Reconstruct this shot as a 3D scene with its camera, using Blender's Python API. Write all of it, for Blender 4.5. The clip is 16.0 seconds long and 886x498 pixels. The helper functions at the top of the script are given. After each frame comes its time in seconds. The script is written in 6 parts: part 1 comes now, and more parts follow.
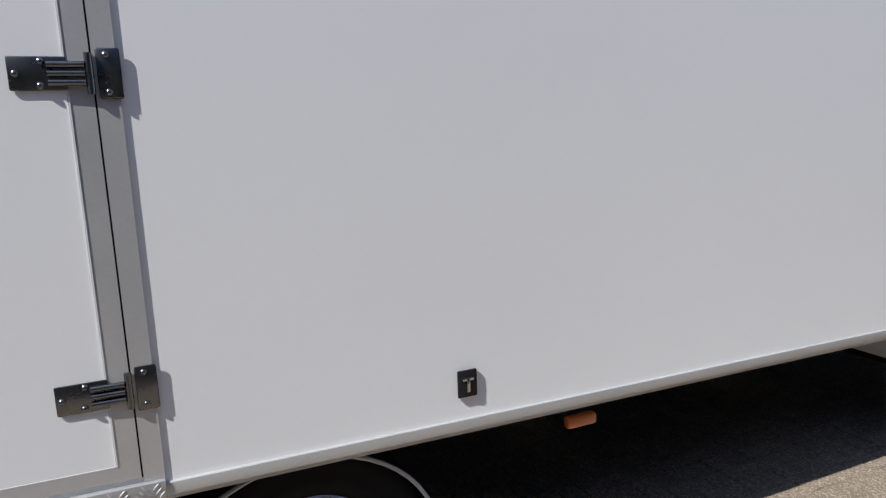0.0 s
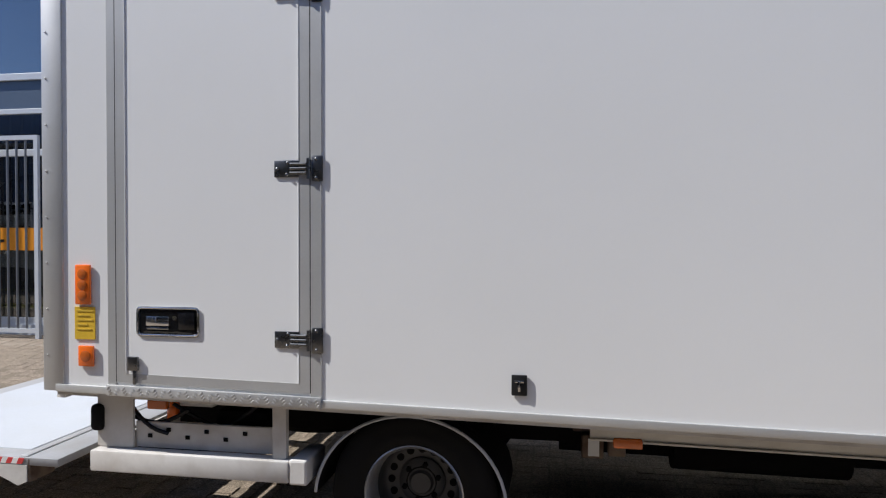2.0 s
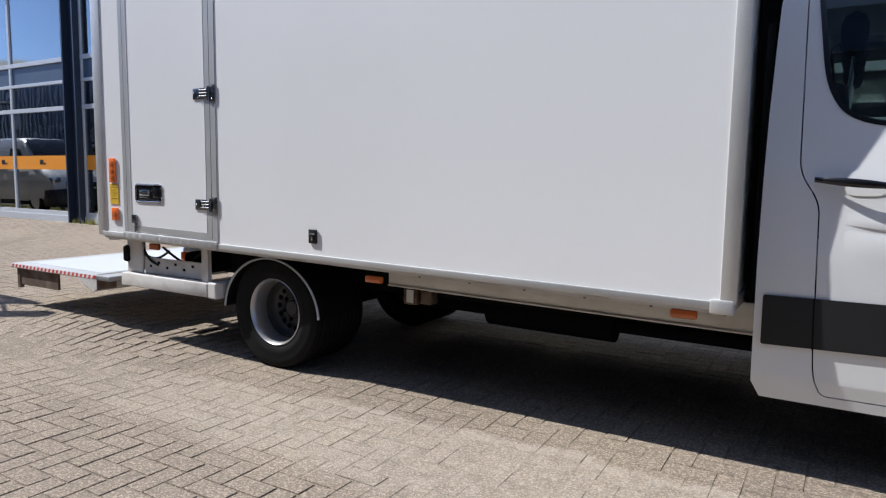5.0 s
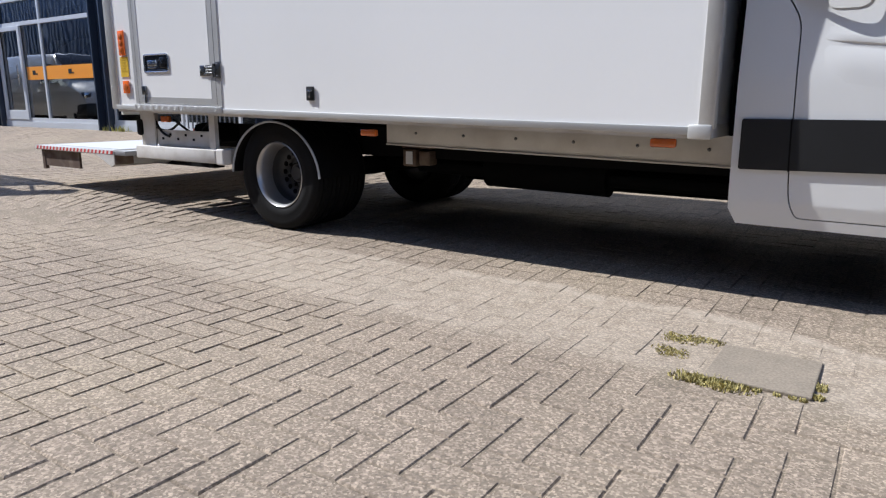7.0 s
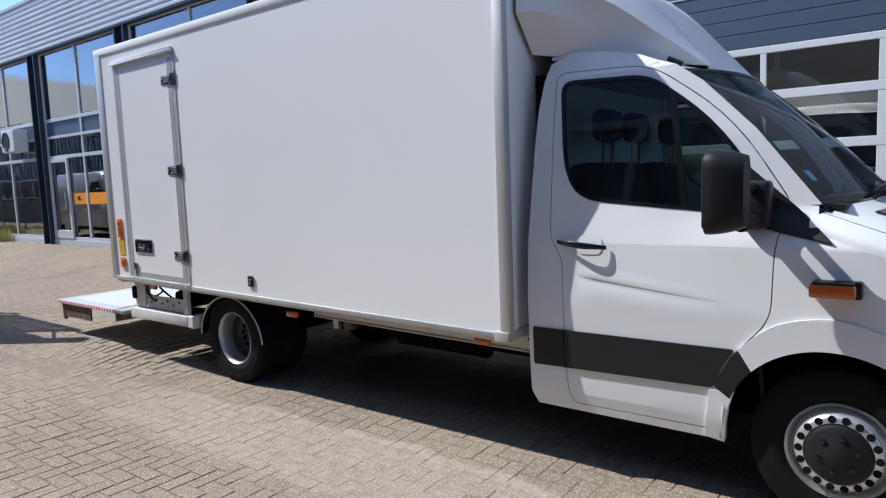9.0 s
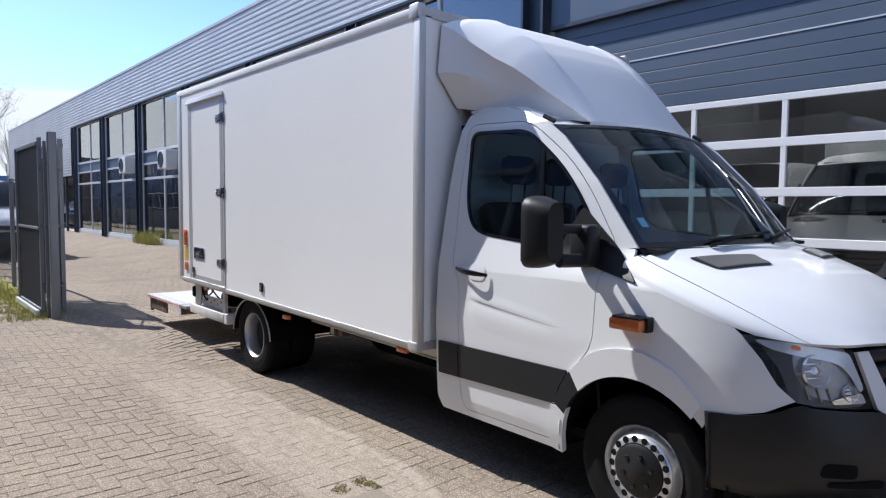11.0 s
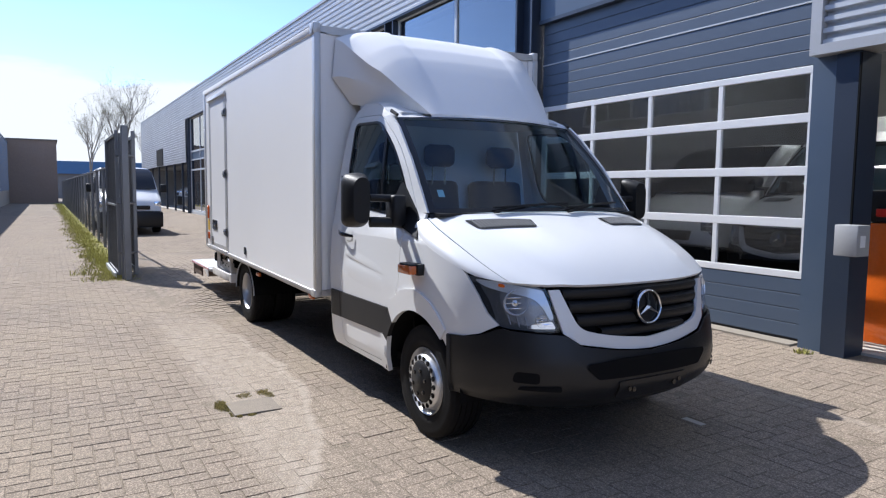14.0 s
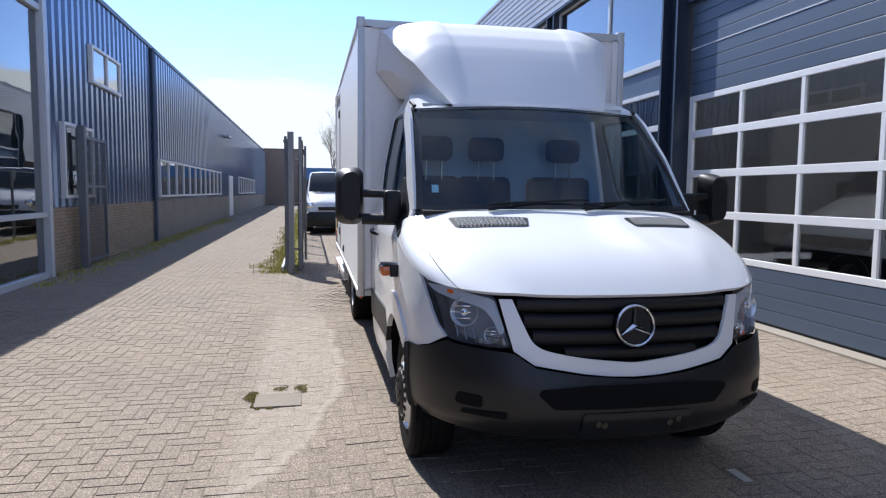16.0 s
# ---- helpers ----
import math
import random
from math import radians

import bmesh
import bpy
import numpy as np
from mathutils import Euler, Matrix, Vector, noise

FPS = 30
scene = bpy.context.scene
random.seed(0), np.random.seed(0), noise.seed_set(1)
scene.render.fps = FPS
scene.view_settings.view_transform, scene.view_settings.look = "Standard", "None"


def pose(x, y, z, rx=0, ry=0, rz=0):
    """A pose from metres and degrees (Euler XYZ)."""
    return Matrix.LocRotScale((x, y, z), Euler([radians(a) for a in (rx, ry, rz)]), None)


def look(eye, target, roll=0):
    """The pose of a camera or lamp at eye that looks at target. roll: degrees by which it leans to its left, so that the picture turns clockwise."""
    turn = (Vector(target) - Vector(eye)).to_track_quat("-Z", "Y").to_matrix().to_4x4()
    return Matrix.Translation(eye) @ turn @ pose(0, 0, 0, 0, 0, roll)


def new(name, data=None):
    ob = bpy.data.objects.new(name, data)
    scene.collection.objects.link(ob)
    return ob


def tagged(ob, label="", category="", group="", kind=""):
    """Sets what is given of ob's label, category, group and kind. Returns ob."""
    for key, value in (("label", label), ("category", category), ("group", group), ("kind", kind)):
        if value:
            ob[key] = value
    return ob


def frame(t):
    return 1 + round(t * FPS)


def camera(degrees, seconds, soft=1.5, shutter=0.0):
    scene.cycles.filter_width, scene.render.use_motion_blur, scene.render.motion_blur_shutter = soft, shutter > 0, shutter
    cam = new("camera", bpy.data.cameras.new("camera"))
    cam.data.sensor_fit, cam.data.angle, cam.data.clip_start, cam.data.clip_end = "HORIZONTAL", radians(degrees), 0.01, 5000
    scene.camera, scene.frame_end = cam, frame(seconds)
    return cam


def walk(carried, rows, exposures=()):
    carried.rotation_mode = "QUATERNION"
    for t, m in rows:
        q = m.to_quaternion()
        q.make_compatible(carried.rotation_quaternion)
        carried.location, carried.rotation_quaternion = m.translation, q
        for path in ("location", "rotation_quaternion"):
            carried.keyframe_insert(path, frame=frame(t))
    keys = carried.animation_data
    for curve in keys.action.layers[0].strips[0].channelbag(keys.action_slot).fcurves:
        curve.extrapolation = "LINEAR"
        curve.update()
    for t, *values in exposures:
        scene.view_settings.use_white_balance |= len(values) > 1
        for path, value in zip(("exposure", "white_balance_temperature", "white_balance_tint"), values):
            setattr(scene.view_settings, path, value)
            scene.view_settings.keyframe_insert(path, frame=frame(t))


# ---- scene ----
cam = camera(67.0, 16.0, soft=1.2)
PATH = [
    (0, (-0.033, -0.065, 1.608), (0.768, 1.732, 1.249), -2.0),
    (0.5, (0.080, -0.366, 1.583), (0.863, 1.464, 1.383), -3.3),
    (1, (0.336, -0.594, 1.542), (0.767, 1.357, 1.457), -3.7),
    (1.5, (0.558, -0.910, 1.447), (0.508, 1.090, 1.457), -2.5),
    (2, (0.886, -1.037, 1.465), (0.550, 0.934, 1.430), 0.1),
    (2.5, (1.282, -1.114, 1.486), (0.635, 0.778, 1.453), -0.6),
    (3, (1.737, -1.239, 1.521), (0.971, 0.609, 1.502), -0.7),
    (3.5, (2.145, -1.283, 1.506), (1.314, 0.536, 1.492), 0.4),
    (4, (2.586, -1.301, 1.461), (1.693, 0.488, 1.423), 0.3),
    (4.5, (2.974, -1.292, 1.317), (2.036, 0.473, 1.240), 0.1),
    (5, (3.344, -1.323, 1.235), (2.316, 0.380, 1.025), 0.8),
    (5.2, (3.462, -1.365, 1.194), (2.396, 0.308, 0.943), 0.2),
    (7.3, (3.666, -1.32, 0.833), (2.567, 0.291, 0.39), 0.4),
    (7.5, (3.723, -1.331, 0.988), (2.622, 0.276, 0.536), 0.6),
    (8, (4.009, -1.409, 1.398), (2.903, 0.205, 0.986), 0.9),
    (8.5, (4.472, -1.47, 1.555), (3.32, 0.145, 1.298), -0.5),
    (8.7, (4.637, -1.475, 1.582), (3.465, 0.129, 1.35), -1.4),
    (10.8, (6.134, -1.048, 1.638), (4.619, 0.25, 1.493), 0.1),
    (11, (6.262, -1.033, 1.625), (4.74, 0.258, 1.497), 0.5),
    (11.5, (6.63, -0.999, 1.594), (5.102, 0.285, 1.469), 1.9),
    (12, (6.937, -0.863, 1.575), (5.374, 0.378, 1.448), 2.4),
    (12.5, (7.228, -0.733, 1.59), (5.588, 0.404, 1.452), 1.8),
    (13, (7.578, -0.681, 1.571), (5.89, 0.382, 1.432), 1.5),
    (13.5, (7.825, -0.548, 1.584), (6.129, 0.501, 1.436), 1.5),
    (14, (8.09, -0.291, 1.571), (6.375, 0.723, 1.397), 0.6),
    (14.5, (8.202, -0.017, 1.565), (6.443, 0.918, 1.389), 0.6),
    (15, (8.227, 0.341, 1.557), (6.404, 1.143, 1.372), 0.4),
    (15.5, (8.29, 0.787, 1.56), (6.345, 1.219, 1.382), -0.4),
    (16, (8.258, 1.164, 1.531), (6.304, 1.558, 1.362), 0.6),
]
walk(cam, [(t, look(eye, target, roll)) for t, eye, target, roll in PATH],
     exposures=[(0.0, 1.15, 6200, 10), (2.0, 1.17, 6280, 10), (4.0, 1.20, 6180, 10), (5.0, 1.34, 6120, 10), (7.5, 1.47, 6020, 10.5), (8.5, 1.29, 6000, 10.5), (11.0, 1.43, 6100, 11), (13.0, 1.48, 6080, 11.5), (16.0, 1.51, 6030, 11.5)])

# ---- light ----
C = 2.645                                  # the truck's middle line
SUN = Vector((0.90, 0.29, -1.0))           # the way the sunlight travels
world = bpy.data.worlds.new("sky")
scene.world = world
world.use_nodes = True
wn, wl = world.node_tree.nodes, world.node_tree.links
wn.clear()
w_out = wn.new("ShaderNodeOutputWorld")
w_bg = wn.new("ShaderNodeBackground")
w_bg.inputs["Strength"].default_value = 0.15
w_sky = wn.new("ShaderNodeTexSky")
w_sky.sky_type = "NISHITA"
w_sky.sun_disc = False
w_sky.sun_elevation = math.atan2(1.0, math.hypot(SUN.x, SUN.y))
w_sky.sun_rotation = math.atan2(-SUN.x, -SUN.y)
w_sky.air_density, w_sky.dust_density, w_sky.ozone_density = 0.65, 0.1, 1.5
w_co = wn.new("ShaderNodeTexCoord")
w_sep = wn.new("ShaderNodeSeparateXYZ")
wl.new(w_co.outputs["Generated"], w_sep.inputs[0])
w_map = wn.new("ShaderNodeMapping")
w_map.inputs["Scale"].default_value = (1.6, 1.6, 7.0)
wl.new(w_co.outputs["Generated"], w_map.inputs[0])
w_noise = wn.new("ShaderNodeTexNoise")
w_noise.inputs["Scale"].default_value = 2.2
w_noise.inputs["Detail"].default_value = 7.0
w_noise.inputs["Roughness"].default_value = 0.55
wl.new(w_map.outputs[0], w_noise.inputs["Vector"])
# a bank of white cloud low over the horizon, and thin veils above it
w_bank = wn.new("ShaderNodeMath")
w_bank.operation = "MULTIPLY_ADD"
w_bank.inputs[1].default_value = -0.075
wl.new(w_noise.outputs["Fac"], w_bank.inputs[0])
wl.new(w_sep.outputs["Z"], w_bank.inputs[2])
w_low = wn.new("ShaderNodeMapRange")
w_low.interpolation_type = "SMOOTHSTEP"
for key, val in zip(("From Min", "From Max", "To Min", "To Max"), (0.100, 0.112, 1.0, 0.0)):
    w_low.inputs[key].default_value = val
wl.new(w_bank.outputs[0], w_low.inputs["Value"])
w_veil = wn.new("ShaderNodeMapRange")
w_veil.interpolation_type = "SMOOTHSTEP"
for key, val in zip(("From Min", "From Max", "To Min", "To Max"), (0.34, 0.74, 0.0, 0.62)):
    w_veil.inputs[key].default_value = val
wl.new(w_noise.outputs["Fac"], w_veil.inputs["Value"])
w_high = wn.new("ShaderNodeMapRange")
w_high.interpolation_type = "SMOOTHSTEP"
for key, val in zip(("From Min", "From Max", "To Min", "To Max"), (0.15, 0.70, 0.1, 1.0)):
    w_high.inputs[key].default_value = val
wl.new(w_sep.outputs["Z"], w_high.inputs["Value"])
w_thin = wn.new("ShaderNodeMath")
w_thin.operation = "MULTIPLY"
wl.new(w_veil.outputs[0], w_thin.inputs[0])
wl.new(w_high.outputs[0], w_thin.inputs[1])
w_max = wn.new("ShaderNodeMath")
w_max.operation = "MAXIMUM"
wl.new(w_low.outputs[0], w_max.inputs[0])
wl.new(w_thin.outputs[0], w_max.inputs[1])
w_mix = wn.new("ShaderNodeMix")
w_mix.data_type = "RGBA"
w_mix.inputs[7].default_value = (2.35, 2.45, 2.52, 1)
wl.new(w_max.outputs[0], w_mix.inputs[0])
w_deep = wn.new("ShaderNodeVectorMath")
w_deep.operation = "MULTIPLY"
w_deep.inputs[1].default_value = (0.575, 0.62, 0.72)
wl.new(w_sky.outputs[0], w_deep.inputs[0])
wl.new(w_deep.outputs[0], w_mix.inputs[6])
wl.new(w_mix.outputs[2], w_bg.inputs["Color"])
wl.new(w_bg.outputs[0], w_out.inputs[0])

sun_data = bpy.data.lights.new("sun", "SUN")
sun_data.energy, sun_data.angle, sun_data.color = 2.7, radians(0.53), (1.0, 0.965, 0.91)
sun = new("sun", sun_data)
sun.matrix_world = look((-20, -8, 25), Vector((-20, -8, 25)) + SUN)


# ---- materials ----
def surface(name, color, rough=0.5, metal=0.0, vary=0.08, scale=3.0, grain=0.05, grain_scale=60.0, bump=0.0, bump_scale=80.0,
            dirt=None, dirt_amount=0.0, dirt_scale=1.5, coat=0.0, per_piece=0.0, per_island=0.0, spec=0.5, placed=False, dirt_from=0.45):
    """A painted, stone or metal surface: base colour with broad and fine variation, stains, uneven gloss and fine relief."""
    m = bpy.data.materials.new(name)
    m.use_nodes = True
    n, l = m.node_tree.nodes, m.node_tree.links
    b = n["Principled BSDF"]
    co = n.new("ShaderNodeNewGeometry").outputs["Position"] if placed else n.new("ShaderNodeTexCoord").outputs["Object"]

    def noise_at(size, detail=4.0):
        t = n.new("ShaderNodeTexNoise")
        t.inputs["Scale"].default_value, t.inputs["Detail"].default_value = size, detail
        l.new(co, t.inputs["Vector"])
        return t.outputs["Fac"]

    def math_node(op, a, bb, c=None):
        t = n.new("ShaderNodeMath")
        t.operation = op
        for i, v in enumerate((a, bb, c)):
            if v is None:
                continue
            if isinstance(v, (int, float)):
                t.inputs[i].default_value = v
            else:
                l.new(v, t.inputs[i])
        return t.outputs[0]

    broad, fine = noise_at(scale), noise_at(grain_scale, 3.0)
    value = math_node("MULTIPLY_ADD", broad, 2 * vary, 1 - vary)
    value = math_node("ADD", value, math_node("MULTIPLY_ADD", fine, 2 * grain, -grain))
    if per_piece:
        r = n.new("ShaderNodeObjectInfo").outputs["Random"]
        value = math_node("ADD", value, math_node("MULTIPLY_ADD", r, 2 * per_piece, -per_piece))
    if per_island:
        r = n.new("ShaderNodeNewGeometry").outputs["Random Per Island"]
        value = math_node("ADD", value, math_node("MULTIPLY_ADD", r, 2 * per_island, -per_island))
    mul = n.new("ShaderNodeVectorMath")
    mul.operation = "SCALE"
    mul.inputs[0].default_value = color[:3]
    l.new(value, mul.inputs["Scale"])
    out = mul.outputs[0]
    if dirt:
        mask = n.new("ShaderNodeMapRange")
        mask.inputs["From Min"].default_value, mask.inputs["From Max"].default_value = dirt_from, dirt_from + 0.28
        mask.inputs["To Max"].default_value = dirt_amount
        l.new(noise_at(dirt_scale, 8.0), mask.inputs["Value"])
        mix = n.new("ShaderNodeMix")
        mix.data_type = "RGBA"
        l.new(mask.outputs[0], mix.inputs[0])
        l.new(out, mix.inputs[6])
        mix.inputs[7].default_value = (*dirt, 1)
        out = mix.outputs[2]
    l.new(out, b.inputs["Base Color"])
    l.new(math_node("MULTIPLY_ADD", broad, 0.25 * rough, 0.875 * rough), b.inputs["Roughness"])
    b.inputs["Metallic"].default_value = metal
    b.inputs["Coat Weight"].default_value = coat
    b.inputs["Coat Roughness"].default_value = 0.06
    b.inputs["Specular IOR Level"].default_value = spec
    if bump:
        bp = n.new("ShaderNodeBump")
        bp.inputs["Strength"].default_value = 1.0
        bp.inputs["Distance"].default_value = bump
        l.new(noise_at(bump_scale, 5.0), bp.inputs["Height"])
        l.new(bp.outputs[0], b.inputs["Normal"])
    return m


def glass(name, tint=(0.75, 0.8, 0.8), rough=0.0, clear=0.7, ior=1.5, rise=5.0):
    """A pane: a sharp mirror by angle over a tinted see-through sheet."""
    m = bpy.data.materials.new(name)
    m.use_nodes = True
    n, l = m.node_tree.nodes, m.node_tree.links
    n.remove(n["Principled BSDF"])
    tr, gl, mx = n.new("ShaderNodeBsdfTransparent"), n.new("ShaderNodeBsdfGlossy"), n.new("ShaderNodeMixShader")
    fr, power, mul = n.new("ShaderNodeLayerWeight"), n.new("ShaderNodeMath"), n.new("ShaderNodeMath")
    low = ((ior - 1) / (ior + 1)) ** 2
    fr.inputs["Blend"].default_value = 0.5
    power.operation, mul.operation = "POWER", "MULTIPLY_ADD"
    power.inputs[1].default_value, mul.inputs[1].default_value, mul.inputs[2].default_value = rise, 1 - low, low
    l.new(fr.outputs["Facing"], power.inputs[0])
    l.new(power.outputs[0], mul.inputs[0])
    tr.inputs[0].default_value = (*[t * clear for t in tint], 1)
    gl.inputs["Roughness"].default_value = rough
    wave = n.new("ShaderNodeTexNoise")
    wave.inputs["Scale"].default_value = 0.9
    bp = n.new("ShaderNodeBump")
    bp.inputs["Distance"].default_value = 0.004
    l.new(n.new("ShaderNodeTexCoord").outputs["Object"], wave.inputs["Vector"])
    l.new(wave.outputs["Fac"], bp.inputs["Height"])
    l.new(bp.outputs[0], gl.inputs["Normal"])
    l.new(mul.outputs[0], mx.inputs[0])
    l.new(tr.outputs[0], mx.inputs[1])
    l.new(gl.outputs[0], mx.inputs[2])
    l.new(mx.outputs[0], n["Material Output"].inputs[0])
    return m


M_PANEL = surface("white_box_panel", (0.83, 0.825, 0.81), 0.42, vary=0.02, scale=1.2, grain=0.006, dirt=(0.62, 0.62, 0.6), dirt_amount=0.12, dirt_scale=0.9)
M_PAINT = surface("white_car_paint", (0.74, 0.745, 0.74), 0.3, vary=0.006, scale=2.0, grain=0.006, coat=0.5)
M_ALU = surface("brushed_aluminium", (0.56, 0.555, 0.54), 0.42, metal=0.5, vary=0.06, scale=6, grain=0.05, grain_scale=140)
M_STEEL = surface("polished_steel", (0.55, 0.55, 0.54), 0.16, metal=1.0, vary=0.06, scale=20)
M_CHROME = surface("chrome", (0.78, 0.78, 0.78), 0.07, metal=1.0, vary=0.02)
M_RIM = surface("silver_wheel_steel", (0.70, 0.71, 0.72), 0.30, metal=0.75, vary=0.06, scale=14)
M_RUBBER = surface("tyre_rubber", (0.006, 0.006, 0.0065), 0.75, spec=0.18, vary=0.2, scale=12, dirt=(0.03, 0.028, 0.025), dirt_amount=0.06, dirt_scale=9, bump=0.001, bump_scale=200)
M_BLACK = surface("black_textured_plastic", (0.011, 0.0115, 0.0125), 0.48, spec=0.3, vary=0.1, scale=5, grain=0.1, grain_scale=300, bump=0.0004, bump_scale=600)
M_BUMPER = surface("black_bumper_plastic", (0.011, 0.0115, 0.013), 0.38, spec=0.4, vary=0.12, scale=5, grain=0.1, grain_scale=300, bump=0.0003, bump_scale=600)
M_LAMPBASE = surface("dark_lamp_housing", (0.09, 0.094, 0.10), 0.3, metal=0.2, vary=0.2, scale=20)
M_REFLECTOR = surface("bright_lamp_reflector", (0.80, 0.82, 0.85), 0.15, metal=0.6, vary=0.1, scale=40, bump=0.0006, bump_scale=60)
M_BEZEL = surface("satin_lamp_bezel", (0.30, 0.31, 0.33), 0.24, metal=0.4, vary=0.25, scale=18, bump=0.0012, bump_scale=26)
# chrome bar over the lamp; the sky's reflection is partly in its pale colour
M_BROWBAR = surface("pale_sky_toned_bar", (0.66, 0.69, 0.72), 0.2, metal=0.35, vary=0.08, scale=20)
M_RIMLIP = surface("grey_rim_lip", (0.42, 0.42, 0.425), 0.34, metal=0.75, vary=0.1, scale=12)
M_PLINTH = surface("grey_brown_plinth", (0.27, 0.235, 0.185), 0.9, vary=0.14, scale=1.2, grain=0.1, dirt=(0.18, 0.15, 0.11), dirt_amount=0.5, bump=0.002)
M_TUBE = bpy.data.materials.new("lit_tube")
M_TUBE.use_nodes = True
M_TUBE.node_tree.nodes["Principled BSDF"].inputs["Emission Color"].default_value = (1, 0.97, 0.9, 1)
M_TUBE.node_tree.nodes["Principled BSDF"].inputs["Emission Strength"].default_value = 24.0
M_BULKHEAD = surface("pale_cab_rear_wall", (0.66, 0.68, 0.70), 0.7, vary=0.04)
M_STRIPE = surface("grey_black_side_moulding", (0.016, 0.0165, 0.018), 0.5, spec=0.3, vary=0.12, scale=4, bump=0.0003, bump_scale=500)
M_GLOSSBLACK = surface("gloss_black", (0.008, 0.008, 0.009), 0.18, vary=0.1)
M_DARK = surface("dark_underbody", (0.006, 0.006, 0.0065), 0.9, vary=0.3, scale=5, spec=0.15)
# vent slats: sunlit brightness of dark plastic put into a grey base colour
M_SLAT = surface("sunlit_grey_slat", (0.20, 0.20, 0.20), 0.35, vary=0.1, scale=20)
M_DISH = surface("dark_grey_wheel_dish", (0.07, 0.07, 0.072), 0.5, metal=0.4, vary=0.1, scale=10)
M_HINGE = surface("dull_steel_hinge", (0.20, 0.20, 0.20), 0.28, metal=1.0, vary=0.12, scale=25)
M_CHASSIS = surface("white_painted_steel_frame", (0.62, 0.60, 0.57), 0.55, vary=0.08, scale=7, dirt=(0.28, 0.23, 0.18), dirt_amount=0.5, dirt_scale=5)
M_BEAM = surface("cream_painted_beam", (0.70, 0.67, 0.61), 0.5, vary=0.08, scale=5, dirt=(0.40, 0.34, 0.27), dirt_amount=0.35, dirt_scale=4)
M_ORANGE = surface("orange_lens", (0.85, 0.16, 0.015), 0.25, vary=0.08, scale=30, coat=0.5)
M_AMBER = surface("amber_lens", (0.52, 0.12, 0.02), 0.22, vary=0.1, scale=30, coat=0.6)
M_YELLOW = surface("yellow_sticker", (0.72, 0.46, 0.03), 0.5, vary=0.06, scale=20)
M_RED = surface("red_lens", (0.55, 0.03, 0.02), 0.3, vary=0.1)
M_REDWHITE_R = surface("red_reflective_tape", (0.60, 0.05, 0.05), 0.4, vary=0.1, scale=30)
M_REDWHITE_W = surface("white_reflective_tape", (0.78, 0.76, 0.74), 0.4, vary=0.06, scale=30)
M_LIFT = surface("worn_white_deck_sheen_tone", (0.46, 0.48, 0.51), 0.55, vary=0.06, scale=5, dirt=(0.45, 0.45, 0.44), dirt_amount=0.35, dirt_scale=3)
M_LIFT_EDGE = surface("worn_grey_lift_edge", (0.36, 0.36, 0.365), 0.5, vary=0.12, scale=6, grain=0.08, grain_scale=60, dirt=(0.30, 0.28, 0.25), dirt_amount=0.4, dirt_scale=5)
M_RUST = surface("rusty_brown_steel", (0.10, 0.062, 0.042), 0.8, vary=0.3, scale=6, dirt=(0.32, 0.26, 0.2), dirt_amount=0.5, dirt_scale=8)
M_SEAT = surface("dark_blue_seat_cloth", (0.020, 0.022, 0.030), 0.9, vary=0.15, scale=12, bump=0.001, bump_scale=400)
M_TRIMGREY = surface("light_grey_cab_lining", (0.42, 0.43, 0.44), 0.8, vary=0.06)
M_GLASS_CAR = glass("car_glass", (0.66, 0.83, 0.96), clear=0.86, ior=1.65)
M_GLASS_SIDE = glass("tinted_side_glass", (0.60, 0.74, 0.70), clear=0.52, ior=1.6)
M_GLASS_LAMP = glass("headlamp_glass", (0.95, 0.97, 1.0), clear=0.97, ior=1.55)
M_GLASS_BLD = glass("window_glass", (0.78, 0.83, 0.85), clear=0.62, ior=2.2, rise=2.6)
M_GLASS_DOOR = glass("garage_pane", (0.80, 0.82, 0.85), clear=0.80, ior=1.75)
M_MIRROR = surface("mirror_glass", (0.8, 0.8, 0.8), 0.02, metal=1.0, vary=0.0)
M_BLUE = surface("slate_blue_painted_steel", (0.062, 0.092, 0.138), 0.42, vary=0.06, scale=1.5, grain=0.03, dirt=(0.12, 0.14, 0.17), dirt_amount=0.2)
M_DOORBLUE = surface("slate_blue_door_panel", (0.070, 0.096, 0.138), 0.45, vary=0.06, scale=1.2, grain=0.05, grain_scale=200, bump=0.0006, bump_scale=150)
M_DARKBLUE = surface("dark_blue_steel_column", (0.020, 0.030, 0.050), 0.4, vary=0.08)
M_WHITEFRAME = surface("white_window_frame", (0.74, 0.74, 0.73), 0.4, vary=0.03)
M_LIGHTFRAME = surface("light_grey_window_bar", (0.52, 0.54, 0.56), 0.4, vary=0.04)
M_CLAD = surface("grey_ribbed_cladding", (0.44, 0.44, 0.435), 0.45, metal=0.3, vary=0.06, scale=0.8, dirt=(0.22, 0.22, 0.22), dirt_amount=0.25, dirt_scale=0.6)
M_CLADBLUE = surface("blue_corrugated_steel", (0.14, 0.19, 0.29), 0.2, metal=0.5, vary=0.08, scale=0.7, dirt=(0.16, 0.17, 0.18), dirt_amount=0.3, dirt_scale=0.8)
M_WALLBROWN = surface("brown_brick_far", (0.26, 0.195, 0.15), 0.85, vary=0.12, scale=0.6, grain=0.12, grain_scale=9)
M_CONCRETE = surface("pale_concrete", (0.48, 0.45, 0.40), 0.85, vary=0.10, scale=2.0, grain=0.08, dirt=(0.30, 0.27, 0.22), dirt_amount=0.4, bump=0.002)
